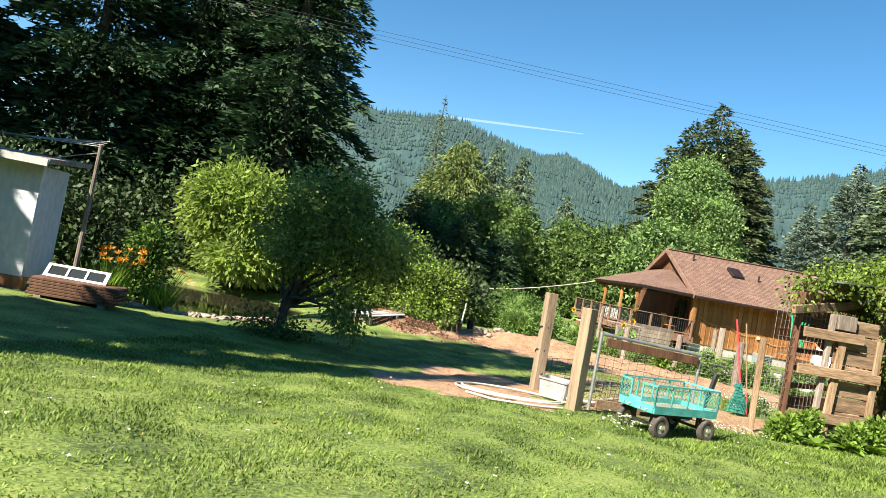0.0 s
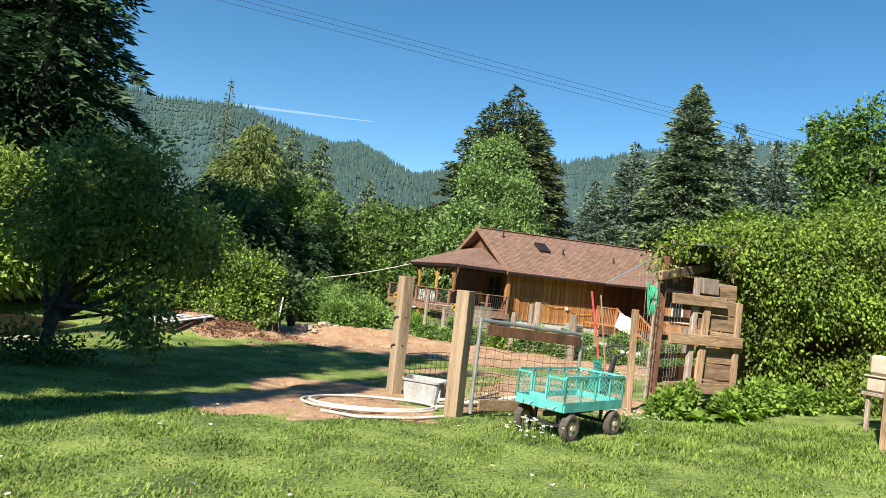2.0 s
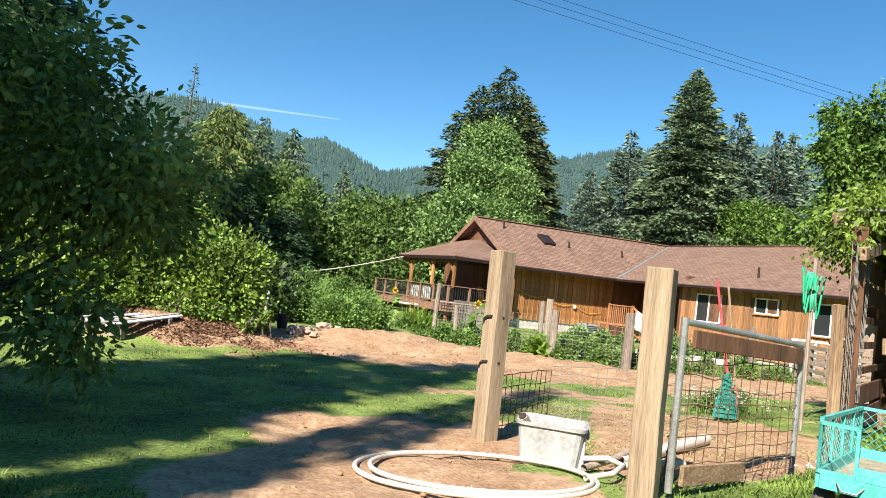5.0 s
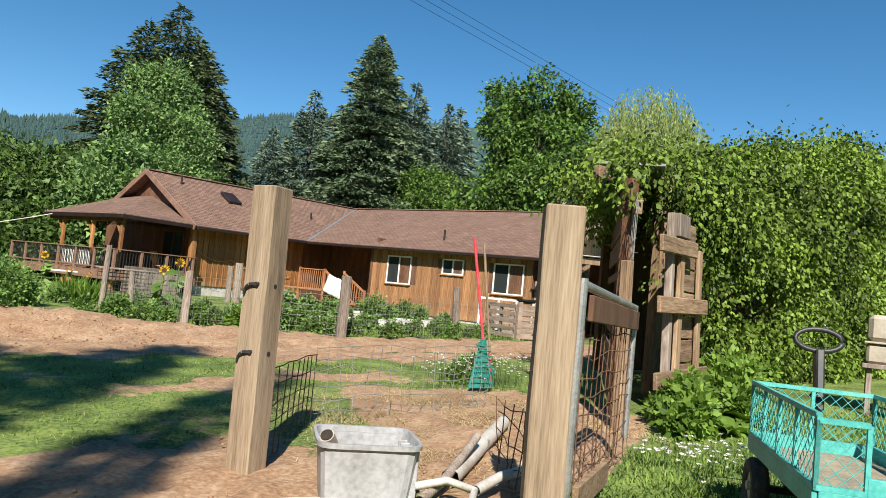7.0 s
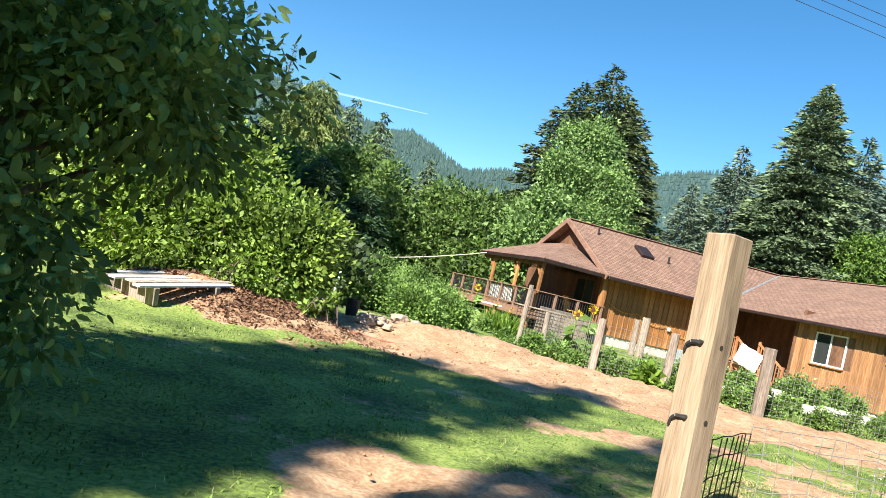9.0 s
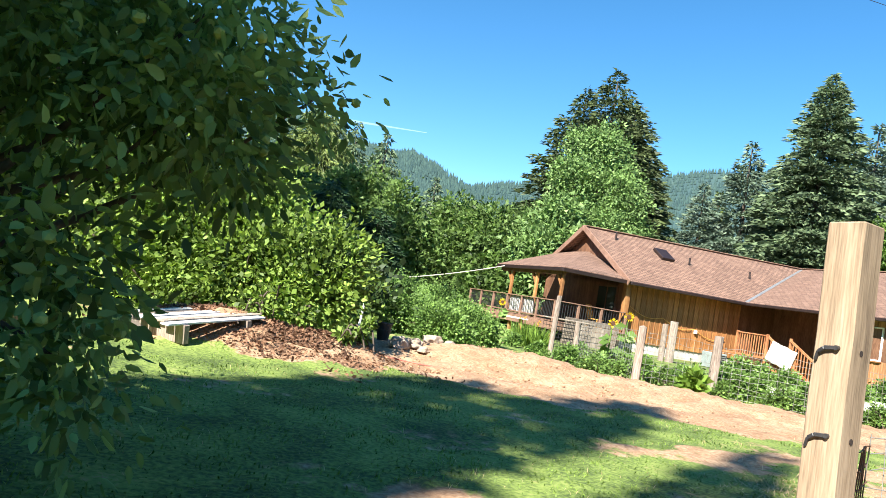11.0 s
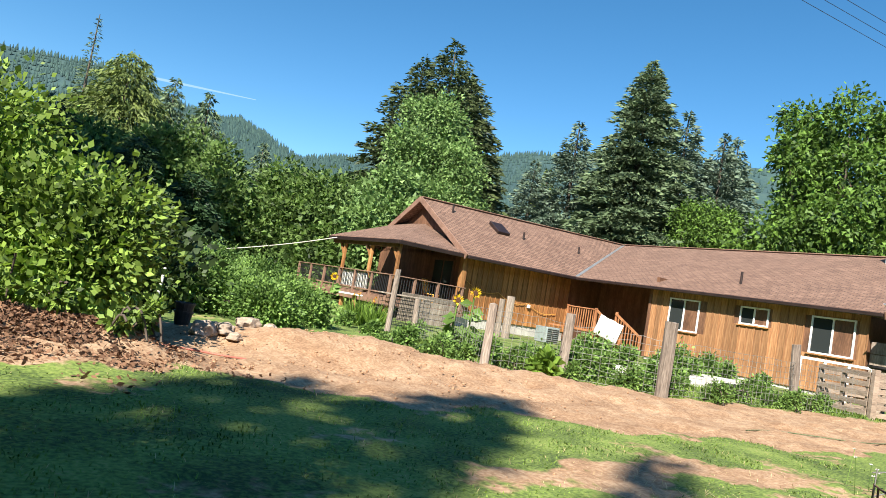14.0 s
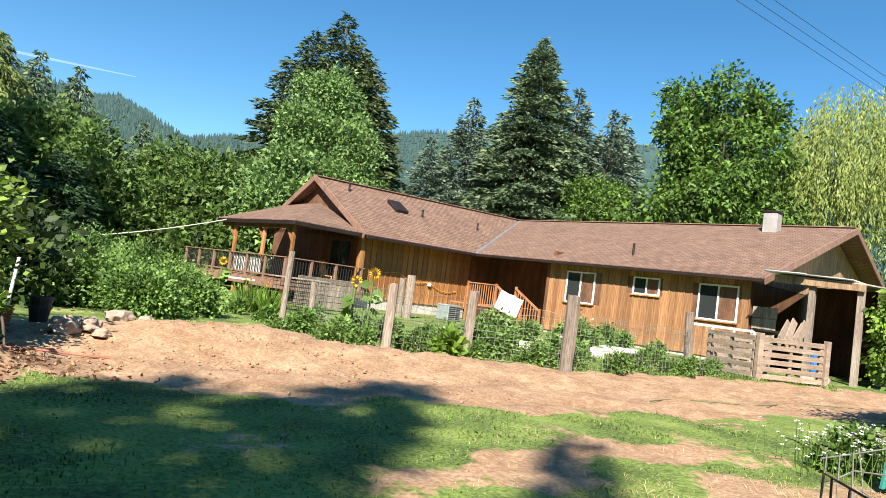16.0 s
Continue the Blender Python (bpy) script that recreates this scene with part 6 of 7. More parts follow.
# red hose on the road
pts = [(-1.9 + 0.2 * i, 19.95 + 0.1 * math.sin(i * 0.7), 0) for i in range(8)]
q = put("red_hose", quick("red_hose", *tube_np([[(a, b, gz(a, b) + 0.01) for a, b, c in pts]], 0.013, 6)), rough_mat("dusty_red_hose", (0.2, 0.06, 0.04), (0.34, 0.1, 0.07), (0.42, 0.18, 0.12), 5, 40, (1, 1, 1), 0.7, 0.0))
tagged(q, "thin red hose lying on the dirt road", "hose")
pts = [(6.5 + 0.25 * i, 19.6 + 0.18 * math.sin(i * 0.5) + 0.04 * i, 0) for i in range(22)]
q = put("garden_hose", quick("garden_hose", *tube_np([[(a, b, gz(a, b) + 0.01) for a, b, c in pts]], 0.009, 6)), rough_mat("dusty_green_hose", (0.05, 0.07, 0.03), (0.1, 0.13, 0.06), (0.17, 0.19, 0.1), 5, 40, (1, 1, 1), 0.7, 0.0))
tagged(q, "dark green garden hose lying across the road", "hose")


# ---- plank gate and vine-covered pergola ----
XD = Vector((0.953, 0.302, 0))
xg = thing("plank_gate", Matrix.Translation((6.35, 13.12, gz(6.35, 13.1))) @ Matrix.Rotation(math.atan2(XD.y, XD.x), 4, "Z") @ Matrix.Rotation(radians(-3), 4, "X"), "old heavy plank gate standing open against the vines", "gate")
part("stile", beam(B(), (0.05, 0.02, 0.0), (0.2, 0.02, 2.35), 0.10, 0.09, 0.01), M_OLDWOOD, xg)
part("stile", beam(B(), (0.24, -0.03, 0.1), (0.42, -0.03, 2.0), 0.15, 0.05, 0.008), M_PLANKV, xg)
part("stile", beam(B(), (1.1, 0.0, 0.2), (1.18, 0.0, 2.0), 0.13, 0.05, 0.008), M_PLANKV, xg)
for i in range(7):
    part("plank", box(B(), (0.3, 0.045, 0.3 + i * 0.29), (1.15, 0.085, 0.57 + i * 0.29), 0.006), M_PLANK, xg)
for z, x0, x1 in ((1.93, -0.42, 0.78), (1.25, -0.45, 1.2), (0.42, -0.5, 1.25)):
    part("rail", beam(B(), (x0, -0.085, z), (x1, -0.085, z + 0.03), 0.05, 0.19, 0.01), M_PLANK, xg)
part("cap_block", box(B(), (0.25, -0.06, 2.08), (0.62, 0.06, 2.36), 0.008), M_OLDWOOD, xg)

pgl = thing("pergola", (0, 0, 0), "dark timber pergola overgrown with vines", "pergola")
for x, y, h in ((7.7, 14.4, 3.1), (11.0, 14.6, 3.6), (14.5, 14.8, 3.8), (9.0, 16.2, 3.2), (12.5, 16.6, 3.5)):
    part("timber_post", box(B(), (x - 0.08, y - 0.08, gz(x, y) - 0.1), (x + 0.08, y + 0.08, h), 0.01), M_PLANKV, pgl)
part("timber_post", beam(B(), (5.3, 12.85, gz(5.3, 12.85) - 0.1), (5.26, 12.87, 1.66), 0.1, 0.1, 0.01), M_PLANKV, pgl)
part("timber_post", box(B(), (5.88, 13.42, gz(5.9, 13.5) - 0.1), (6.0, 13.54, 2.67), 0.01), M_DARKWOOD, pgl)
for a, b in (((6.1, 14.2, 2.85), (16.0, 15.4, 3.6)), ((8.4, 15.9, 3.0), (16.0, 16.8, 3.7)), ((5.75, 13.2, 2.3), (8.6, 16.0, 2.95))):
    part("beam", beam(B(), a, b, 0.09, 0.16, 0.01), M_PLANK, pgl)
for i in range(7):
    part("rafter", beam(B(), (6.3 + i * 1.4, 14.1 + i * 0.19, 2.98 + 0.1 * i), (8.3 + i * 1.2, 15.9 + i * 0.14, 3.13 + 0.1 * i), 0.06, 0.12), M_OLDWOOD, pgl)
for i in range(8):
    part("wall_board", beam(B(), (6.0, 13.6, 0.2 + i * 0.34), (8.6, 16.1, 0.25 + i * 0.34), 0.03, 0.28 if i > 4 or i < 2 else 0.1, 0.005), M_DARKWOOD, pgl)
part("back_wall", beam(B(), (8.6, 16.3, 1.8), (17.5, 17.0, 1.8), 0.05, 3.4), M_DARKWOOD, pgl)
part("roof_sheet", beam(B(), (6.4, 13.9, 2.98), (8.4, 15.6, 3.2), 0.8, 0.03), M_STEEL, pgl)
part("wire_mesh", wire_panel((5.45, 12.95, 0), (6.6, 14.1, 0), 0.2, 2.4, 12, 14, 0.004, 0.01), M_WIRE, pgl)

vb = []
for i in range(16):
    t = i / 15
    x, y = 8.0 + 8.4 * t, 14.15 + 0.35 * t
    top = 3.5 + 1.35 * smooth(-0.1, 0.75, np.array(t)) + 0.15 * math.sin(i * 2.1)
    for zc in (0.75, 1.65, 2.6, 3.4 if t > 0.3 else 2.2):
        if (i == 0 and zc < 2.5) or rng.random() < 0.3:
            continue
        vb.append((x + 0.2 * math.sin(i * 3 + zc), y + 0.12 * math.cos(i * 2 + zc * 3), zc, 0.7, 0.35 + 0.4 * rng.random(), 0.6))
    vb.append((x, y + 0.5, top - 0.6, 0.85, 0.9, 0.62))
    vb.append((x, y + 1.6, top - 0.65, 0.95, 1.0, 0.6))
vine = thing("vine_hedge", (0, 0, 0), "thick green creeper covering the pergola", "vine")
part("foliage", quick("foliage", *crown_mesh(vb, 8600, 18, 0.078, 0.24, 1.3, 0.34)), L_VINE, vine)
lb = ((6.2, 13.75, 2.87, 0.36, 0.36, 0.14), (6.0, 13.6, 2.5, 0.1, 0.1, 0.32), (6.75, 14.1, 3.02, 0.55, 0.5, 0.2), (7.3, 14.6, 3.25, 0.65, 0.55, 0.3), (8.2, 15.6, 3.3, 0.7, 0.6, 0.5), (5.75, 13.4, 2.45, 0.12, 0.12, 0.3), (7.4, 13.9, 2.85, 0.3, 0.3, 0.25))
part("loose_foliage", quick("loose_foliage", *crown_mesh(lb, 250, 13, 0.078, 0.22, 1.2, 0.34)), L_VINE, vine, "loose hanging creeper shoots")
paths = []
for i in range(12):
    x, y = 7.5 + 9 * rng.random(), 0
    y = 14.2 + 0.04 * (x - 7.5) + rng.normal() * 0.2
    k = np.linspace(0, 1, 8)
    paths.append(np.stack([x + 0.3 * np.sin(k * 4 + i), y + 0.35 + 0.1 * np.cos(k * 5), 0.02 + k * 3.2], 1))
for st_path in paths:
    part("stem", quick("stem", *tube_np([st_path], 0.012, 5)), M_BARK, vine)
# weeds along the vine's foot
for x, y, s in ((6.1, 12.7, 0.5), (7.3, 12.9, 0.6), (7.9, 13.4, 0.6), (8.8, 13.7, 0.5), (9.8, 14.1, 0.55), (11.0, 14.4, 0.5), (5.7, 12.3, 0.4), (12.3, 14.8, 0.5), (6.8, 12.5, 0.4)):
    weed((x, y), s, "light green weeds at the foot of the vines", L_SHRUB, 0.09, 90)


def big_leaf(at, s, label):
    e = thing("broadleaf_weed", (at[0], at[1], gz(*at)), label, "plant", "broadleaf weeds")
    n = 16
    az = np.arange(n) * 2.4
    D = unit(np.stack([np.cos(az), np.sin(az), rng.uniform(0.3, 1.2, n)], 1))
    for i in range(n):
        L = s * rng.uniform(0.6, 1.0)
        d = Vector(D[i])
        side = d.cross(Vector((0, 0, 1))).normalized()
        up = side.cross(d).normalized()
        V = []
        for j in range(6):
            k = j / 5
            w = 0.2 * L * math.sin(math.pi * min(1, k * 0.9 + 0.06)) * (1 + 0.12 * math.sin(j * 9))
            c = d * (L * k) - Vector((0, 0, 0.45 * L * k * k)) + up * 0.02
            V += [c - side * w + up * 0.03, c - up * 0.01, c + side * w + up * 0.03]
        F = []
        for j in range(5):
            F += [(3 * j, 3 * j + 1, 3 * j + 4, 3 * j + 3), (3 * j + 1, 3 * j + 2, 3 * j + 5, 3 * j + 4)]
        part("leaf", quick("leaf", [tuple(v) for v in V], F), L_SHRUB, e)


big_leaf((6.75, 12.35), 0.55, "large-leaved light green weed by the plank gate")
big_leaf((7.15, 12.55), 0.5, "large-leaved light green weed by the plank gate")
big_leaf((6.2, 12.2), 0.4, "large-leaved light green weed by the plank gate")

# green hose hung on a pole
hs = thing("hung_hose", (6.3, 14.9, gz(6.3, 14.9) + 0.15), "bright green hose looped over the corner post", "hose")
k = np.linspace(0, 1, 16)
for j in range(4):
    w = 0.08 + 0.035 * j
    part("loop", quick("loop", *tube_np([np.stack([-w + 2 * w * k + 0.03 * j, 0.0 + 0 * k, 2.15 - (0.75 + 0.08 * j) * np.sin(math.pi * (0.5 + 0.5 * np.cos(k * 2 * math.pi))) * (0.35 + 0.3 * (j % 2)) - 0.1 * k], 1)], 0.014, 6)), M_GREENHOSE, hs)
part("pole", rod(B(), (0.1, 0.03, -0.2), (0.12, 0.03, 2.3), 0.03, 8), M_OLDWOOD, hs, "weathered wooden pole")

# ---- rake and net inside the pen ----
RB0 = Vector((5.62, 15.5, gz(5.62, 15.5)))
rk = thing("landing_net", Matrix.Translation(RB0), "red-handled dark green net leaning upright", "net")
part("handle", rod(B(), (0.1, 0, 0.05), (-0.32, 0.05, 2.05), 0.02, 8), M_RED, rk)
net = []
for i in range(12):
    t = i / 11
    net.append([(-0.02 - 0.16 * t, -0.02, 0.72 - 0.1 * t), (-0.14 + 0.30 * t, -0.05, 0.3), (-0.2 + 0.36 * t, -0.03, 0.04)])
for j in range(9):
    z = 0.05 + 0.07 * j
    w = 0.19 - 0.012 * j
    net.append([(-0.03 - w, -0.04, z), (-0.03, -0.06, z), (-0.03 + w, -0.04, z)])
part("mesh_bag", quick("mesh_bag", *tube_np(net, 0.007, 4)), M_NET, rk)
bm = B()
bmesh.ops.create_cone(bm, cap_ends=False, segments=14, radius1=0.19, radius2=0.05, depth=0.65, matrix=Matrix.Translation((-0.04, 0.0, 0.36)) @ Matrix.Diagonal((1, 0.25, 1, 1)))
part("net_cloth", bm, M_NET, rk)
sk = thing("broom_handle", Matrix.Translation(RB0 + Vector((0.12, 0.06, 0))), "long pale wooden handle with a red lower end", "tool handle")
part("shaft", rod(B(), (0.02, 0, 0.5), (-0.22, 0.05, 2.0), 0.017, 8), M_POST, sk)
part("grip", rod(B(), (0.1, 0, 0.02), (0.02, 0, 0.5), 0.019, 8), M_RED, sk)

# ---- pen wires ----
e = thing("pen_fence", (0, 0, 0), "rusty welded wire panel tied to the gate post", "wire panel", "pen wire")
part("wire_mesh", wire_panel((1.5, 12.65, -0.17), (2.35, 13.75, -0.17), 0.05, 0.68, 9, 5, 0.005, 0.008), M_RUSTWIRE, e)
e = thing("pen_fence", (0, 0, 0), "bent pale wire fencing across the pen", "wire panel", "pen wire")
part("wire_mesh", wire_panel((2.35, 13.75, -0.17), (4.7, 14.2, -0.15), 0.02, 0.75, 16, 6, 0.0035, 0.03), M_WIRE, e)
e = thing("pen_fence", (0, 0, 0), "rusty wire panel beside the pipe gate", "wire panel", "pen wire")
part("wire_mesh", wire_panel((2.35, 10.7, -0.02), (3.0, 12.0, -0.05), 0.02, 0.5, 8, 4, 0.004, 0.02), M_RUSTWIRE, e)


# ---- tub, pipes and hose ----
def tub():
    e = thing("storage_tub", pose(1.79, 11.74, gz(1.79, 11.74) - 0.02, 0, 0, -21) @ Matrix.Scale(1.12, 4), "cloudy white plastic storage tub with ribbed sides", "tub")
    bm = B()
    lv = ((0.0, 0.2, 0.17), (0.03, 0.22, 0.19), (0.3, 0.25, 0.215), (0.315, 0.25, 0.215), (0.32, 0.27, 0.235), (0.345, 0.272, 0.237))
    rings = []
    for z, a, b in lv + ((0.345, 0.255, 0.22), (0.05, 0.21, 0.18)):
        ring = []
        for i in range(48):
            t = 2 * math.pi * i / 48
            c, s = math.cos(t), math.sin(t)
            rib = 1 + (0.012 if i % 3 == 0 and 0.02 < z < 0.31 else 0)
            ring.append(bm.verts.new((a * rib * math.copysign(abs(c) ** 0.3, c), b * rib * math.copysign(abs(s) ** 0.3, s), z)))
        rings.append(ring)
    for p, q in zip(rings, rings[1:]):
        for i in range(48):
            bm.faces.new((p[i], p[(i + 1) % 48], q[(i + 1) % 48], q[i]))
    bm.faces.new(rings[0][::-1])
    bm.faces.new(rings[-1])
    bmesh.ops.recalc_face_normals(bm, faces=bm.faces)
    part("body", bm, M_TUB, e)
    for i in range(5):
        part("rib", box(B(), (0.2, -0.14 + i * 0.065, 0.04), (0.262, -0.12 + i * 0.065, 0.3), 0.004), M_TUB, e)
    part("latch", box(B(), (0.262, -0.05, 0.25), (0.285, 0.05, 0.34), 0.006), M_TUB, e)


tub()
p = thing("drain_pipe", pose(1.52, 11.68, gz(1.52, 11.68)), "stub of tan plastic pipe sticking out of the tub", "pipe")
part("tube", rod(B(), (0.13, 0.1, 0.2), (-0.03, -0.02, 0.4), 0.043, 12), M_CRATE, p)
part("bore", rod(B(), (-0.027, -0.018, 0.396), (-0.034, -0.023, 0.405), 0.036, 12), M_DARK, p)


def pipe(name, pts, r, mat, label, category):
    P = [(x, y, gz(x, y) + z) for x, y, z in pts]
    q = put(name, quick(name, *tube_np([P], r, 9)), mat)
    return tagged(q, label, category)


pipe("pvc_pipe", ((2.4, 11.7, 0.06), (3.2, 12.4, 0.06), (3.95, 13.04, 0.07)), 0.06, M_PVC, "wide white plastic pipe lying in the straw", "pipe")
pipe("branch_pole", ((1.98, 11.4, 0.04), (2.3, 11.62, 0.08), (2.65, 11.9, 0.15), (2.95, 12.15, 0.2)), 0.03, M_OLDWOOD, "weathered branch lying across the pipe", "branch")
pipe("pvc_elbow", ((1.85, 11.0, 0.04), (2.1, 11.1, 0.06), (2.25, 11.25, 0.1), (2.2, 11.45, 0.12), (2.0, 11.5, 0.1)), 0.024, M_PVC, "white plastic pipe bend by the gate", "pipe")
pipe("pvc_elbow", ((2.25, 11.25, 0.1), (2.6, 11.45, 0.1), (2.95, 11.6, 0.08)), 0.032, M_PVC, "white plastic pipe by the gate", "pipe")
ang = np.linspace(-0.4, 5.9, 60)
coil = []
for lp_, (cx_, cy_, ra, rb_) in enumerate(((1.02, 11.08, 0.92, 0.76), (1.05, 11.05, 0.84, 0.68))):
    coil.append(("coil", [(cx_ + ra * math.cos(t + 0.5), cy_ + rb_ * math.sin(t + 0.5), 0.025 + 0.02 * lp_) for t in ang]))
for nm, pts in coil:
    pipe("poly_hose", pts, 0.019, M_PVC, "white flexible water pipe coiled on the soil", "hose")
pipe("poly_hose", ((0.45, 10.0, 0.03), (0.9, 9.72, 0.03), (1.5, 9.85, 0.03), (1.95, 10.2, 0.03)), 0.019, M_PVC, "white flexible water pipe on the soil", "hose")

# ---- left side: shed, boards, pond ----
sh = thing("shed", Matrix.Translation((-8.65, 10.75, gz(-8.65, 10.75))) @ Matrix.Rotation(radians(13), 4, "Z") @ Matrix.Scale(1.4, 4), "pale grey shed wall under a weathered low roof", "shed")
part("wall", box(B(), (-5, 0, 0.18), (0, 0.06, 1.78), 0.004), M_SHED, sh)
part("wall", box(B(), (-0.06, 0.065, 0.18), (0, 0.7, 1.75), 0.004), M_SHED, sh)
part("sill_board", box(B(), (-5, -0.02, -0.05), (0.03, 0.09, 0.175), 0.006), M_REDWOOD, sh)
part("roof", slab(((-5.2, -0.25, 1.9), (0.2, -0.25, 1.86), (0.2, 0.9, 1.95), (-5.2, 0.9, 1.98)), 0.07), M_OLDWOOD, sh)
part("fascia", beam(B(), (-5.2, -0.28, 1.84), (0.2, -0.28, 1.8), 0.03, 0.1, 0.004), M_CONCRETE, sh)
part("back_wall", box(B(), (-5, 0.65, 0.18), (-0.07, 0.7, 1.75)), M_SHED, sh)
pl = thing("wire_pole", Matrix.Translation((-8.05, 11.4, gz(-8.05, 11.4))) @ Matrix.Scale(1.3, 4), "thin dark pole carrying sagging wires", "pole")
part("shaft", rod(B(), (0, 0, -0.1), (0.02, 0, 2.42), 0.04, 8, 0.03), M_OLDWOOD, pl)
for i in range(4):
    P = [(0.02 - 4.5 * t, -0.9 * t + 0.06 * i, 2.4 - 0.35 * math.sin(t * 3.1) * (0.3 + 0.12 * i) + 0.04 * i + 0.1 * t) for t in np.linspace(0, 1, 12)]
    part("wire", quick("wire", *tube_np([P], 0.008, 4)), M_WIRE, pl)
part("stay", rod(B(), (0.02, 0, 2.3), (-1.1, -0.3, 1.95), 0.008, 5), M_WIRE, pl)
bs = thing("board_stack", pose(-7.4, 10.8, gz(-7.4, 10.8), 0, 0, 22) @ Matrix.Scale(1.25, 4), "stack of dark weathered boards beside the shed", "lumber stack")
for i in range(6):
    part("board", box(B(), (-0.62 + 0.02 * (i % 3), -0.3, 0.06 + i * 0.045), (0.62 + 0.03 * ((i * 2) % 3), 0.3, 0.1 + i * 0.045), 0.006), M_DARKWOOD, bs)
for x in (-0.45, 0.45):
    part("bearer", box(B(), (x - 0.05, -0.3, -0.03), (x + 0.05, 0.3, 0.058), 0.004), M_OLDWOOD, bs)
ws = thing("window_sash", pose(-7.5, 10.78, gz(-7.4, 10.8) + 0.4, -48, 0, 22) @ Matrix.Scale(1.15, 4), "old glazed window sash lying on the boards", "window sash")
bm = B()
for lo, hi in (((-0.5, -0.02, 0), (-0.44, 0.02, 0.3)), ((0.44, -0.02, 0), (0.5, 0.02, 0.3)), ((-0.44, -0.02, 0), (0.44, 0.02, 0.05)), ((-0.44, -0.02, 0.25), (0.44, 0.02, 0.3)), ((-0.17, -0.02, 0.05), (-0.13, 0.02, 0.25)), ((0.13, -0.02, 0.05), (0.17, 0.02, 0.25))):
    box(bm, lo, hi, 0.003)
part("frame", bm, M_WHITE, ws)
for x0, x1 in ((-0.44, -0.17), (-0.13, 0.13), (0.17, 0.44)):
    part("pane", box(B(), (x0, -0.004, 0.05), (x1, 0.004, 0.25)), M_GLASS, ws)
lily((-7.7, 12.0), 1.15, "tall daylily clump with orange flowers beside the shed", 260, 46)
lily((-7.1, 13.1), 0.95, "yellow-green daylily clump at the pond bank", 120, 12)
leaf_clump("shrub", (-9.0, 15.0, gz(-9.0, 15.0) + 0.2), ((0, 0, 0.9, 0.5, 0.5, 0.8), (0.1, 0, 1.6, 0.3, 0.3, 0.5)), 260, 18, 0.11, L_MAPLE, "upright leafy shrub behind the shed")

m, n_, l_, p_ = nodes_of("pond_water")
p_.inputs["Base Color"].default_value = (0.035, 0.032, 0.018, 1)
p_.inputs["Roughness"].default_value = 0.06
nz = n_.new("ShaderNodeTexNoise")
nz.inputs["Scale"].default_value = 9
bp = n_.new("ShaderNodeBump")
bp.inputs["Strength"].default_value, bp.inputs["Distance"].default_value = 0.12, 0.02
l_.new(nz.outputs[0], bp.inputs["Height"])
l_.new(bp.outputs[0], p_.inputs["Normal"])
tagged(put("pond_water", box(B(), (-14.5, 12.6, -0.6), (-5.4, 21.8, -0.42)), m), "still brown pond water below the bank", "pond", kind="structure")
for i in range(16):
    a = -0.6 + i * 0.16
    x, y = -9.8 + 3.6 * math.cos(a) + rng.normal() * 0.15, 17.0 + 3.7 * math.sin(a - 1.0) + rng.normal() * 0.15
    rock((x, y), 0.08 + 0.07 * rng.random(), "grey stone on the pond bank")
for i in range(14):
    x = -7.6 + 0.2 * i + rng.normal() * 0.08
    y = 13.05 + 0.11 * i + rng.normal() * 0.12
    st_ob = rock((x, y), 0.12 + 0.05 * rng.random(), "flat grey stone at the pond's edge", 1.3)
    st_ob.scale = (1, 1, 0.45)
# pale old dock boards on the heap
dk = thing("board_pile", pose(-3.62, 17.95, gz(-3.62, 17.95) - 0.02, 0, -6, 60) @ Matrix.Scale(0.62, 4), "pale weathered boards and panel lying on the bank", "lumber pile")
for i in range(6):
    part("board", box(B(), (-1.3 + 0.1 * (i % 3), -0.75 + i * 0.25, 0.16 + 0.02 * (i % 2)), (1.2 + 0.15 * (i % 2), -0.53 + i * 0.25, 0.2 + 0.02 * (i % 2)), 0.006), (M_SHED, M_OLDWOOD, M_CONCRETE)[i % 3], dk)
for x in (-0.9, 0.7):
    part("bearer", box(B(), (x - 0.06, -0.8, -0.2), (x + 0.06, 0.75, 0.155), 0.006), M_OLDWOOD, dk)
for x, y, s in ((-3.0, 18.6, 0.5), (-2.5, 19.0, 0.42), (-1.8, 18.8, 0.3), (-1.6, 19.1, 0.34), (-4.2, 19.3, 0.45)):
    weed((x, y), s, "young shrub on the earth heap", L_HAZEL, 0.09, 16)


# ---- overhead lines ----
def wire_line(a, b, sag, r, label, name="power_line", mat=None):
    k = np.linspace(0, 1, 40)
    P = np.array(a)[None] * (1 - k[:, None]) + np.array(b)[None] * k[:, None]
    P[:, 2] -= sag * 4 * k * (1 - k)
    q = put(name, quick(name, *tube_np([P], r, 5)), mat or M_BLACK)
    return tagged(q, label, "cable")


for i in range(3):
    wire_line((-60, 9.6 + 0.2 * i, 11.2 - 0.06 * i), (70, 32.4 + 0.2 * i, 5.0 - 0.1 * i), 0.0, 0.0055, "thin dark overhead power line across the yard")
wire_line((2.4, 40.1, 2.72), (-18, 43, 1.3), 1.45, 0.022, "pale cable sagging from the porch to the trees", "service_cable", M_PVC)
rp = post("yard_post", (7.72, 10.05, gz(7.72, 10.05)), 0.13, 2.3, "dark brown timber post at the lawn's edge", M_PLANKV, (0, 1), 20)
cr = thing("pet_crate", pose(9.3, 12.1, gz(9.3, 12.1), 0, 0, 25), "tan plastic pet crate on a low wooden stand", "crate")
part("lower_shell", box(B(), (-0.3, -0.22, 0.62), (0.3, 0.22, 0.86), 0.03), M_CRATE, cr)
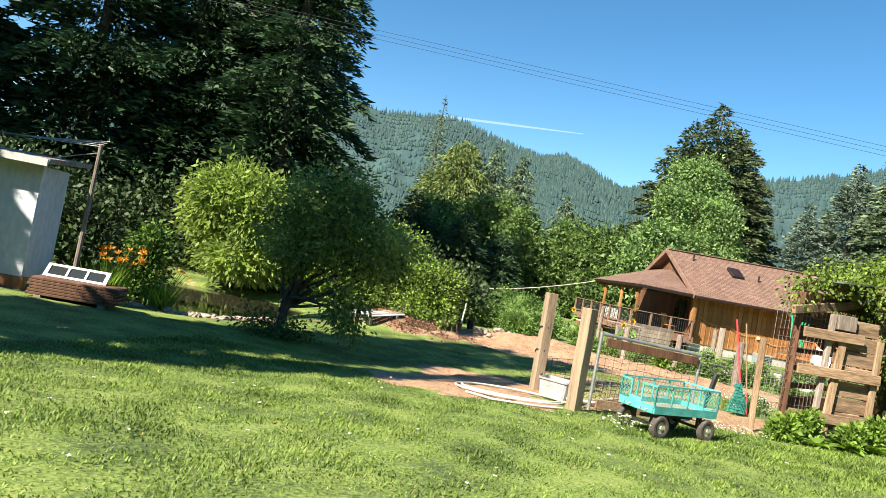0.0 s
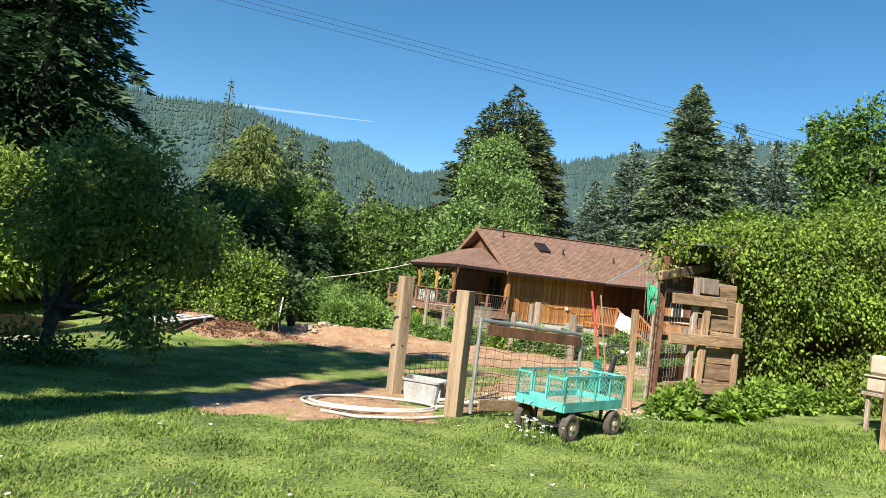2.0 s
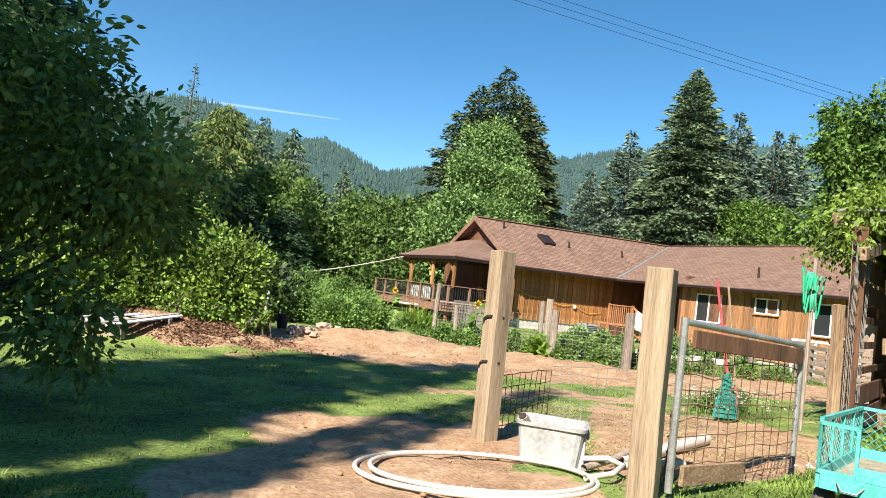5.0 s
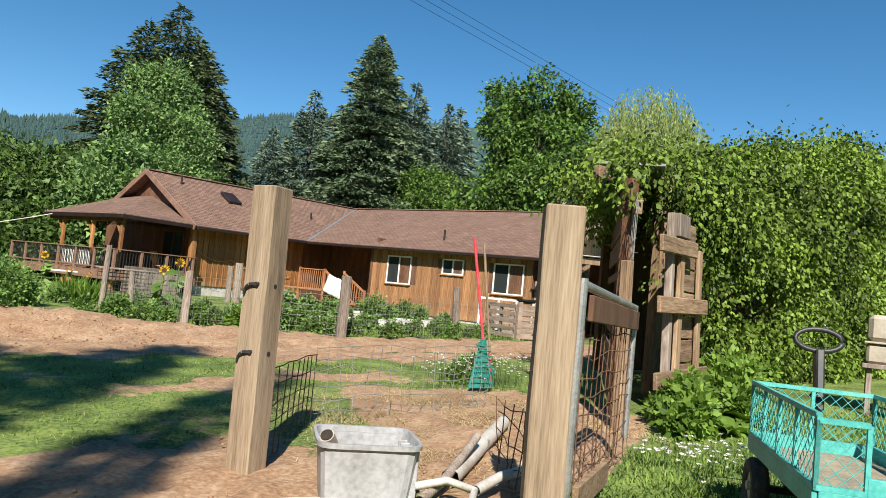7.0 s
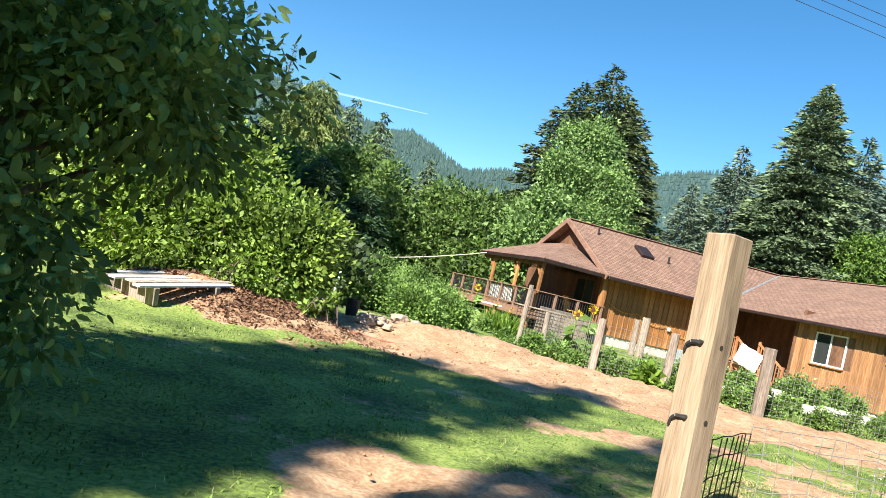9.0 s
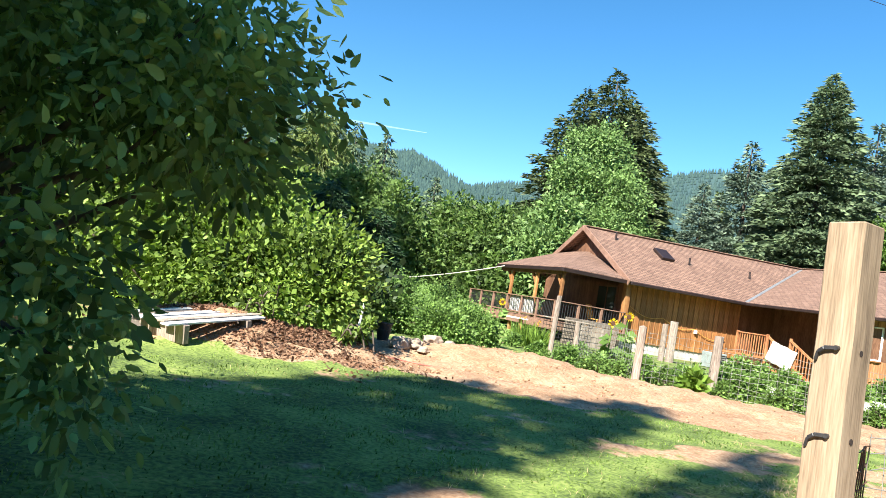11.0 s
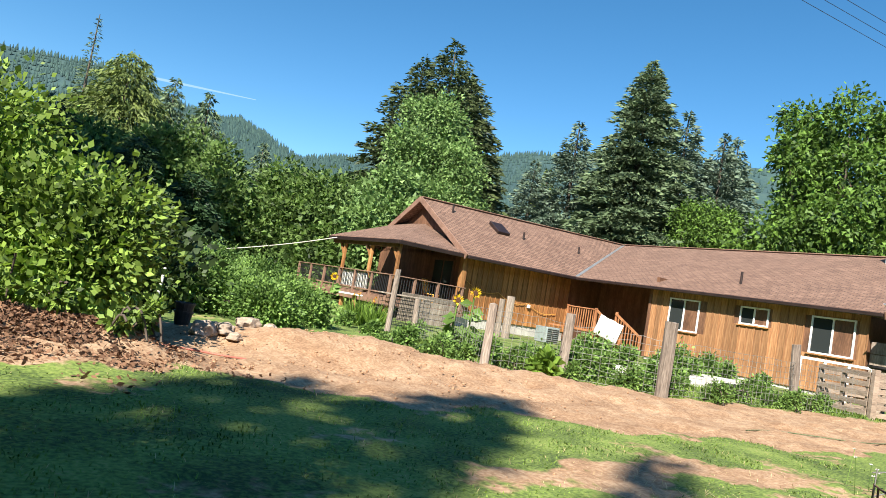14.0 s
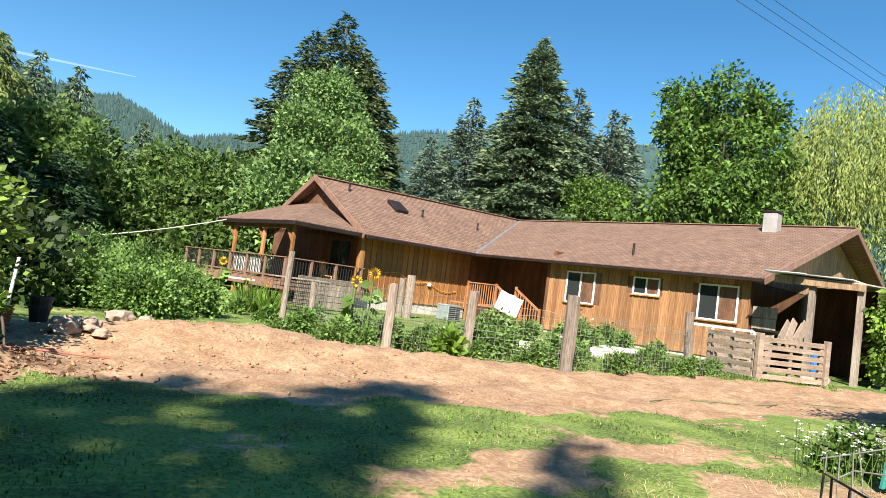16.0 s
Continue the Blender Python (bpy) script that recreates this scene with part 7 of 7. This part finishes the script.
part("rim", box(B(), (-0.33, -0.25, 0.862), (0.33, 0.25, 0.89), 0.008), M_CRATE, cr)
part("upper_shell", box(B(), (-0.29, -0.21, 0.892), (0.29, 0.21, 1.22), 0.05), M_CRATE, cr)
for i in range(4):
    for j in range(3):
        part("vent_slot", box(B(), (-0.2 + 0.11 * i, -0.216, 0.96 + 0.075 * j), (-0.17 + 0.11 * i, -0.206, 1.01 + 0.075 * j)), M_DARK, cr)
for x in (-0.25, 0.25):
    for y in (-0.18, 0.18):
        part("stand_leg", box(B(), (x - 0.03, y - 0.03, -0.05), (x + 0.03, y + 0.03, 0.56), 0.004), M_OLDWOOD, cr)
part("stand_top", box(B(), (-0.35, -0.26, 0.56), (0.35, 0.26, 0.618), 0.006), M_OLDWOOD, cr)

# condensation trail; a weak glow stands in for sunlight on the vapour
ct = put("contrail", quick("contrail", *tube_np([[(-760, 2960, 660), (-450, 2990, 672), (-130, 3010, 682)]], lambda c: np.array((5.0, 5.0, 1.5)), 6)), None)
m, n_, l_, p_ = nodes_of("thin_white_glowing_vapour")
em, tr, mx = n_.new("ShaderNodeEmission"), n_.new("ShaderNodeBsdfTransparent"), n_.new("ShaderNodeMixShader")
em.inputs[0].default_value = (0.75, 0.85, 1.0, 1)
em.inputs[1].default_value = 0.7
mx.inputs[0].default_value = 0.14
l_.new(tr.outputs[0], mx.inputs[1])
l_.new(em.outputs[0], mx.inputs[2])
l_.new(mx.outputs[0], n_["Material Output"].inputs[0])
ct.data.materials.append(m)
ct.visible_shadow = False
tagged(ct, "faint white vapour trail across the blue sky", "sky", kind="structure")


# ---- grass ----
def grass(name, n, x0, x1, y0, y1, h, w, label, mat=None, limit=0.35, bend=0.5):
    x, y = rng.uniform(x0, x1, n), rng.uniform(y0, y1, n)
    clump = 0.5 + 0.5 * np.sin(x * 3.7 + 1.3 * np.sin(y * 2.9)) * np.sin(y * 3.1 + 1.1 * np.sin(x * 4.3))
    keep = (dirt_amount(x, y) + rng.normal(size=n) * 0.12 < limit) & (rng.random(n) < 0.45 + 0.55 * clump)
    # thins out towards its edges
    rim = np.minimum.reduce([x - x0, x1 - x, y - y0, y1 - y])
    keep &= rng.random(n) < np.clip(rim / (0.9 if h > 0.06 else 0.25), 0, 1) ** 1.3
    keep &= ~((x < -5.2) & (y > 12.5)) & ~((x > 5.6) & (y > 13.4) & (y < 17.5))
    x, y, clump = x[keep], y[keep], clump[keep]
    n = len(x)
    P = np.stack([x, y, ground_z(x, y) - 0.008], 1)
    az = rng.random(n) * 6.283
    D = unit(np.stack([np.cos(az) * bend, np.sin(az) * bend, rng.uniform(0.5, 1.2, n)], 1))
    H = h * rng.uniform(0.5, 1.25, n) * (0.6 + 0.7 * clump)
    side = np.stack([-np.sin(az), np.cos(az), 0 * az], 1) * (w * rng.uniform(0.6, 1.3, n))[:, None]
    mid = P + D * (H * 0.55)[:, None]
    D2 = D.copy()
    D2[:, 2] *= 0.45
    tip = mid + unit(D2) * (H * 0.5)[:, None]
    V = np.stack([P - side * 0.5, P + side * 0.5, mid + side * 0.6, tip, mid - side * 0.6], 1).reshape(-1, 3)
    b = np.arange(n)[:, None] * 5
    quads = b + np.array((0, 1, 2, 4))
    tris = b + np.array((4, 2, 3))
    me = bpy.data.meshes.new(name)
    loops = np.concatenate([quads.ravel(), tris.ravel()]).astype(np.int32)
    me.vertices.add(len(V))
    me.vertices.foreach_set("co", V.astype(np.float32).ravel())
    me.loops.add(len(loops))
    me.loops.foreach_set("vertex_index", loops)
    me.polygons.add(2 * n)
    starts = np.concatenate([np.arange(n) * 4, 4 * n + np.arange(n) * 3]).astype(np.int32)
    me.polygons.foreach_set("loop_start", starts)
    me.update(calc_edges=True)
    tagged(put(name, me, mat or L_GRASS), label, "grass", kind="stuff")


grass("lawn_grass", 200000, -4.5, 7.5, 0.8, 10.5, 0.045, 0.009, "short bright green lawn grass and clover")
grass("lawn_grass", 60000, -6.0, 6.5, 10.5, 19.0, 0.035, 0.008, "lawn grass reaching to the dirt road")
grass("verge_grass", 60000, 2.0, 17.0, 19.5, 29.0, 0.12, 0.012, "rough grass along the fence and garden", limit=0.45)
grass("pen_grass", 48000, 2.2, 9.5, 8.3, 12.6, 0.075, 0.009, "longer grass round the gate and wagon")
grass("dry_grass", 9000, -3.0, 7.0, 2.0, 19.0, 0.045, 0.004, "scattered dry grass stalks", L_STRAW, 0.9)
grass("straw", 34000, 1.5, 6.0, 11.4, 16.0, 0.09, 0.005, "loose straw on the soil of the pen", L_STRAW, 2.0, 2.2)


def daisies(name, n, cx, cy, sx, sy, h, label):
    """Small white flowers on thin stalks."""
    x, y = cx + rng.normal(size=n) * sx, cy + rng.normal(size=n) * sy
    z = ground_z(x, y)
    H = h * rng.uniform(0.5, 1.2, n)
    top = np.stack([x + rng.normal(size=n) * 0.03, y + rng.normal(size=n) * 0.03, z + H], 1)
    e = thing(name, (0, 0, 0), label, "flowers", "white flowers", "stuff")
    part("stalks", quick("stalks", *tube_np([[(a, b, c), ((a + t[0]) / 2, (b + t[1]) / 2, c + t[2] * 0 + hh * 0.55), tuple(t)] for a, b, c, t, hh in zip(x, y, z, top, H)], 0.003, 3)), L_WEED, e)
    ti = np.repeat(np.arange(n), 6)
    az = np.tile(np.arange(6) * 1.047, n)
    D = unit(np.stack([np.cos(az), np.sin(az), rng.uniform(-0.1, 0.5, len(ti))], 1))
    part("petals", quick("petals", *leaf_quads(top[ti], D, 0.022, 0.008)), L_PETAL_W, e)


daisies("daisy_patch", 220, 5.9, 16.0, 0.35, 0.3, 0.36, "tall white daisies in the pen")
daisies("daisy_patch", 90, 4.5, 11.4, 0.4, 0.35, 0.16, "white daisies beside the wagon")
daisies("daisy_patch", 40, 2.75, 9.0, 0.15, 0.12, 0.22, "white daisies by the gate post")
daisies("clover_flowers", 45, 1.2, 6.5, 2.5, 2.4, 0.06, "tiny white clover flowers in the lawn")
weed((5.8, 16.1), 0.36, "weedy green clump among the daisies", L_WEED, 0.07, 120)
weed((6.2, 16.3), 0.34, "weedy green clump among the daisies", L_WEED, 0.07, 100)
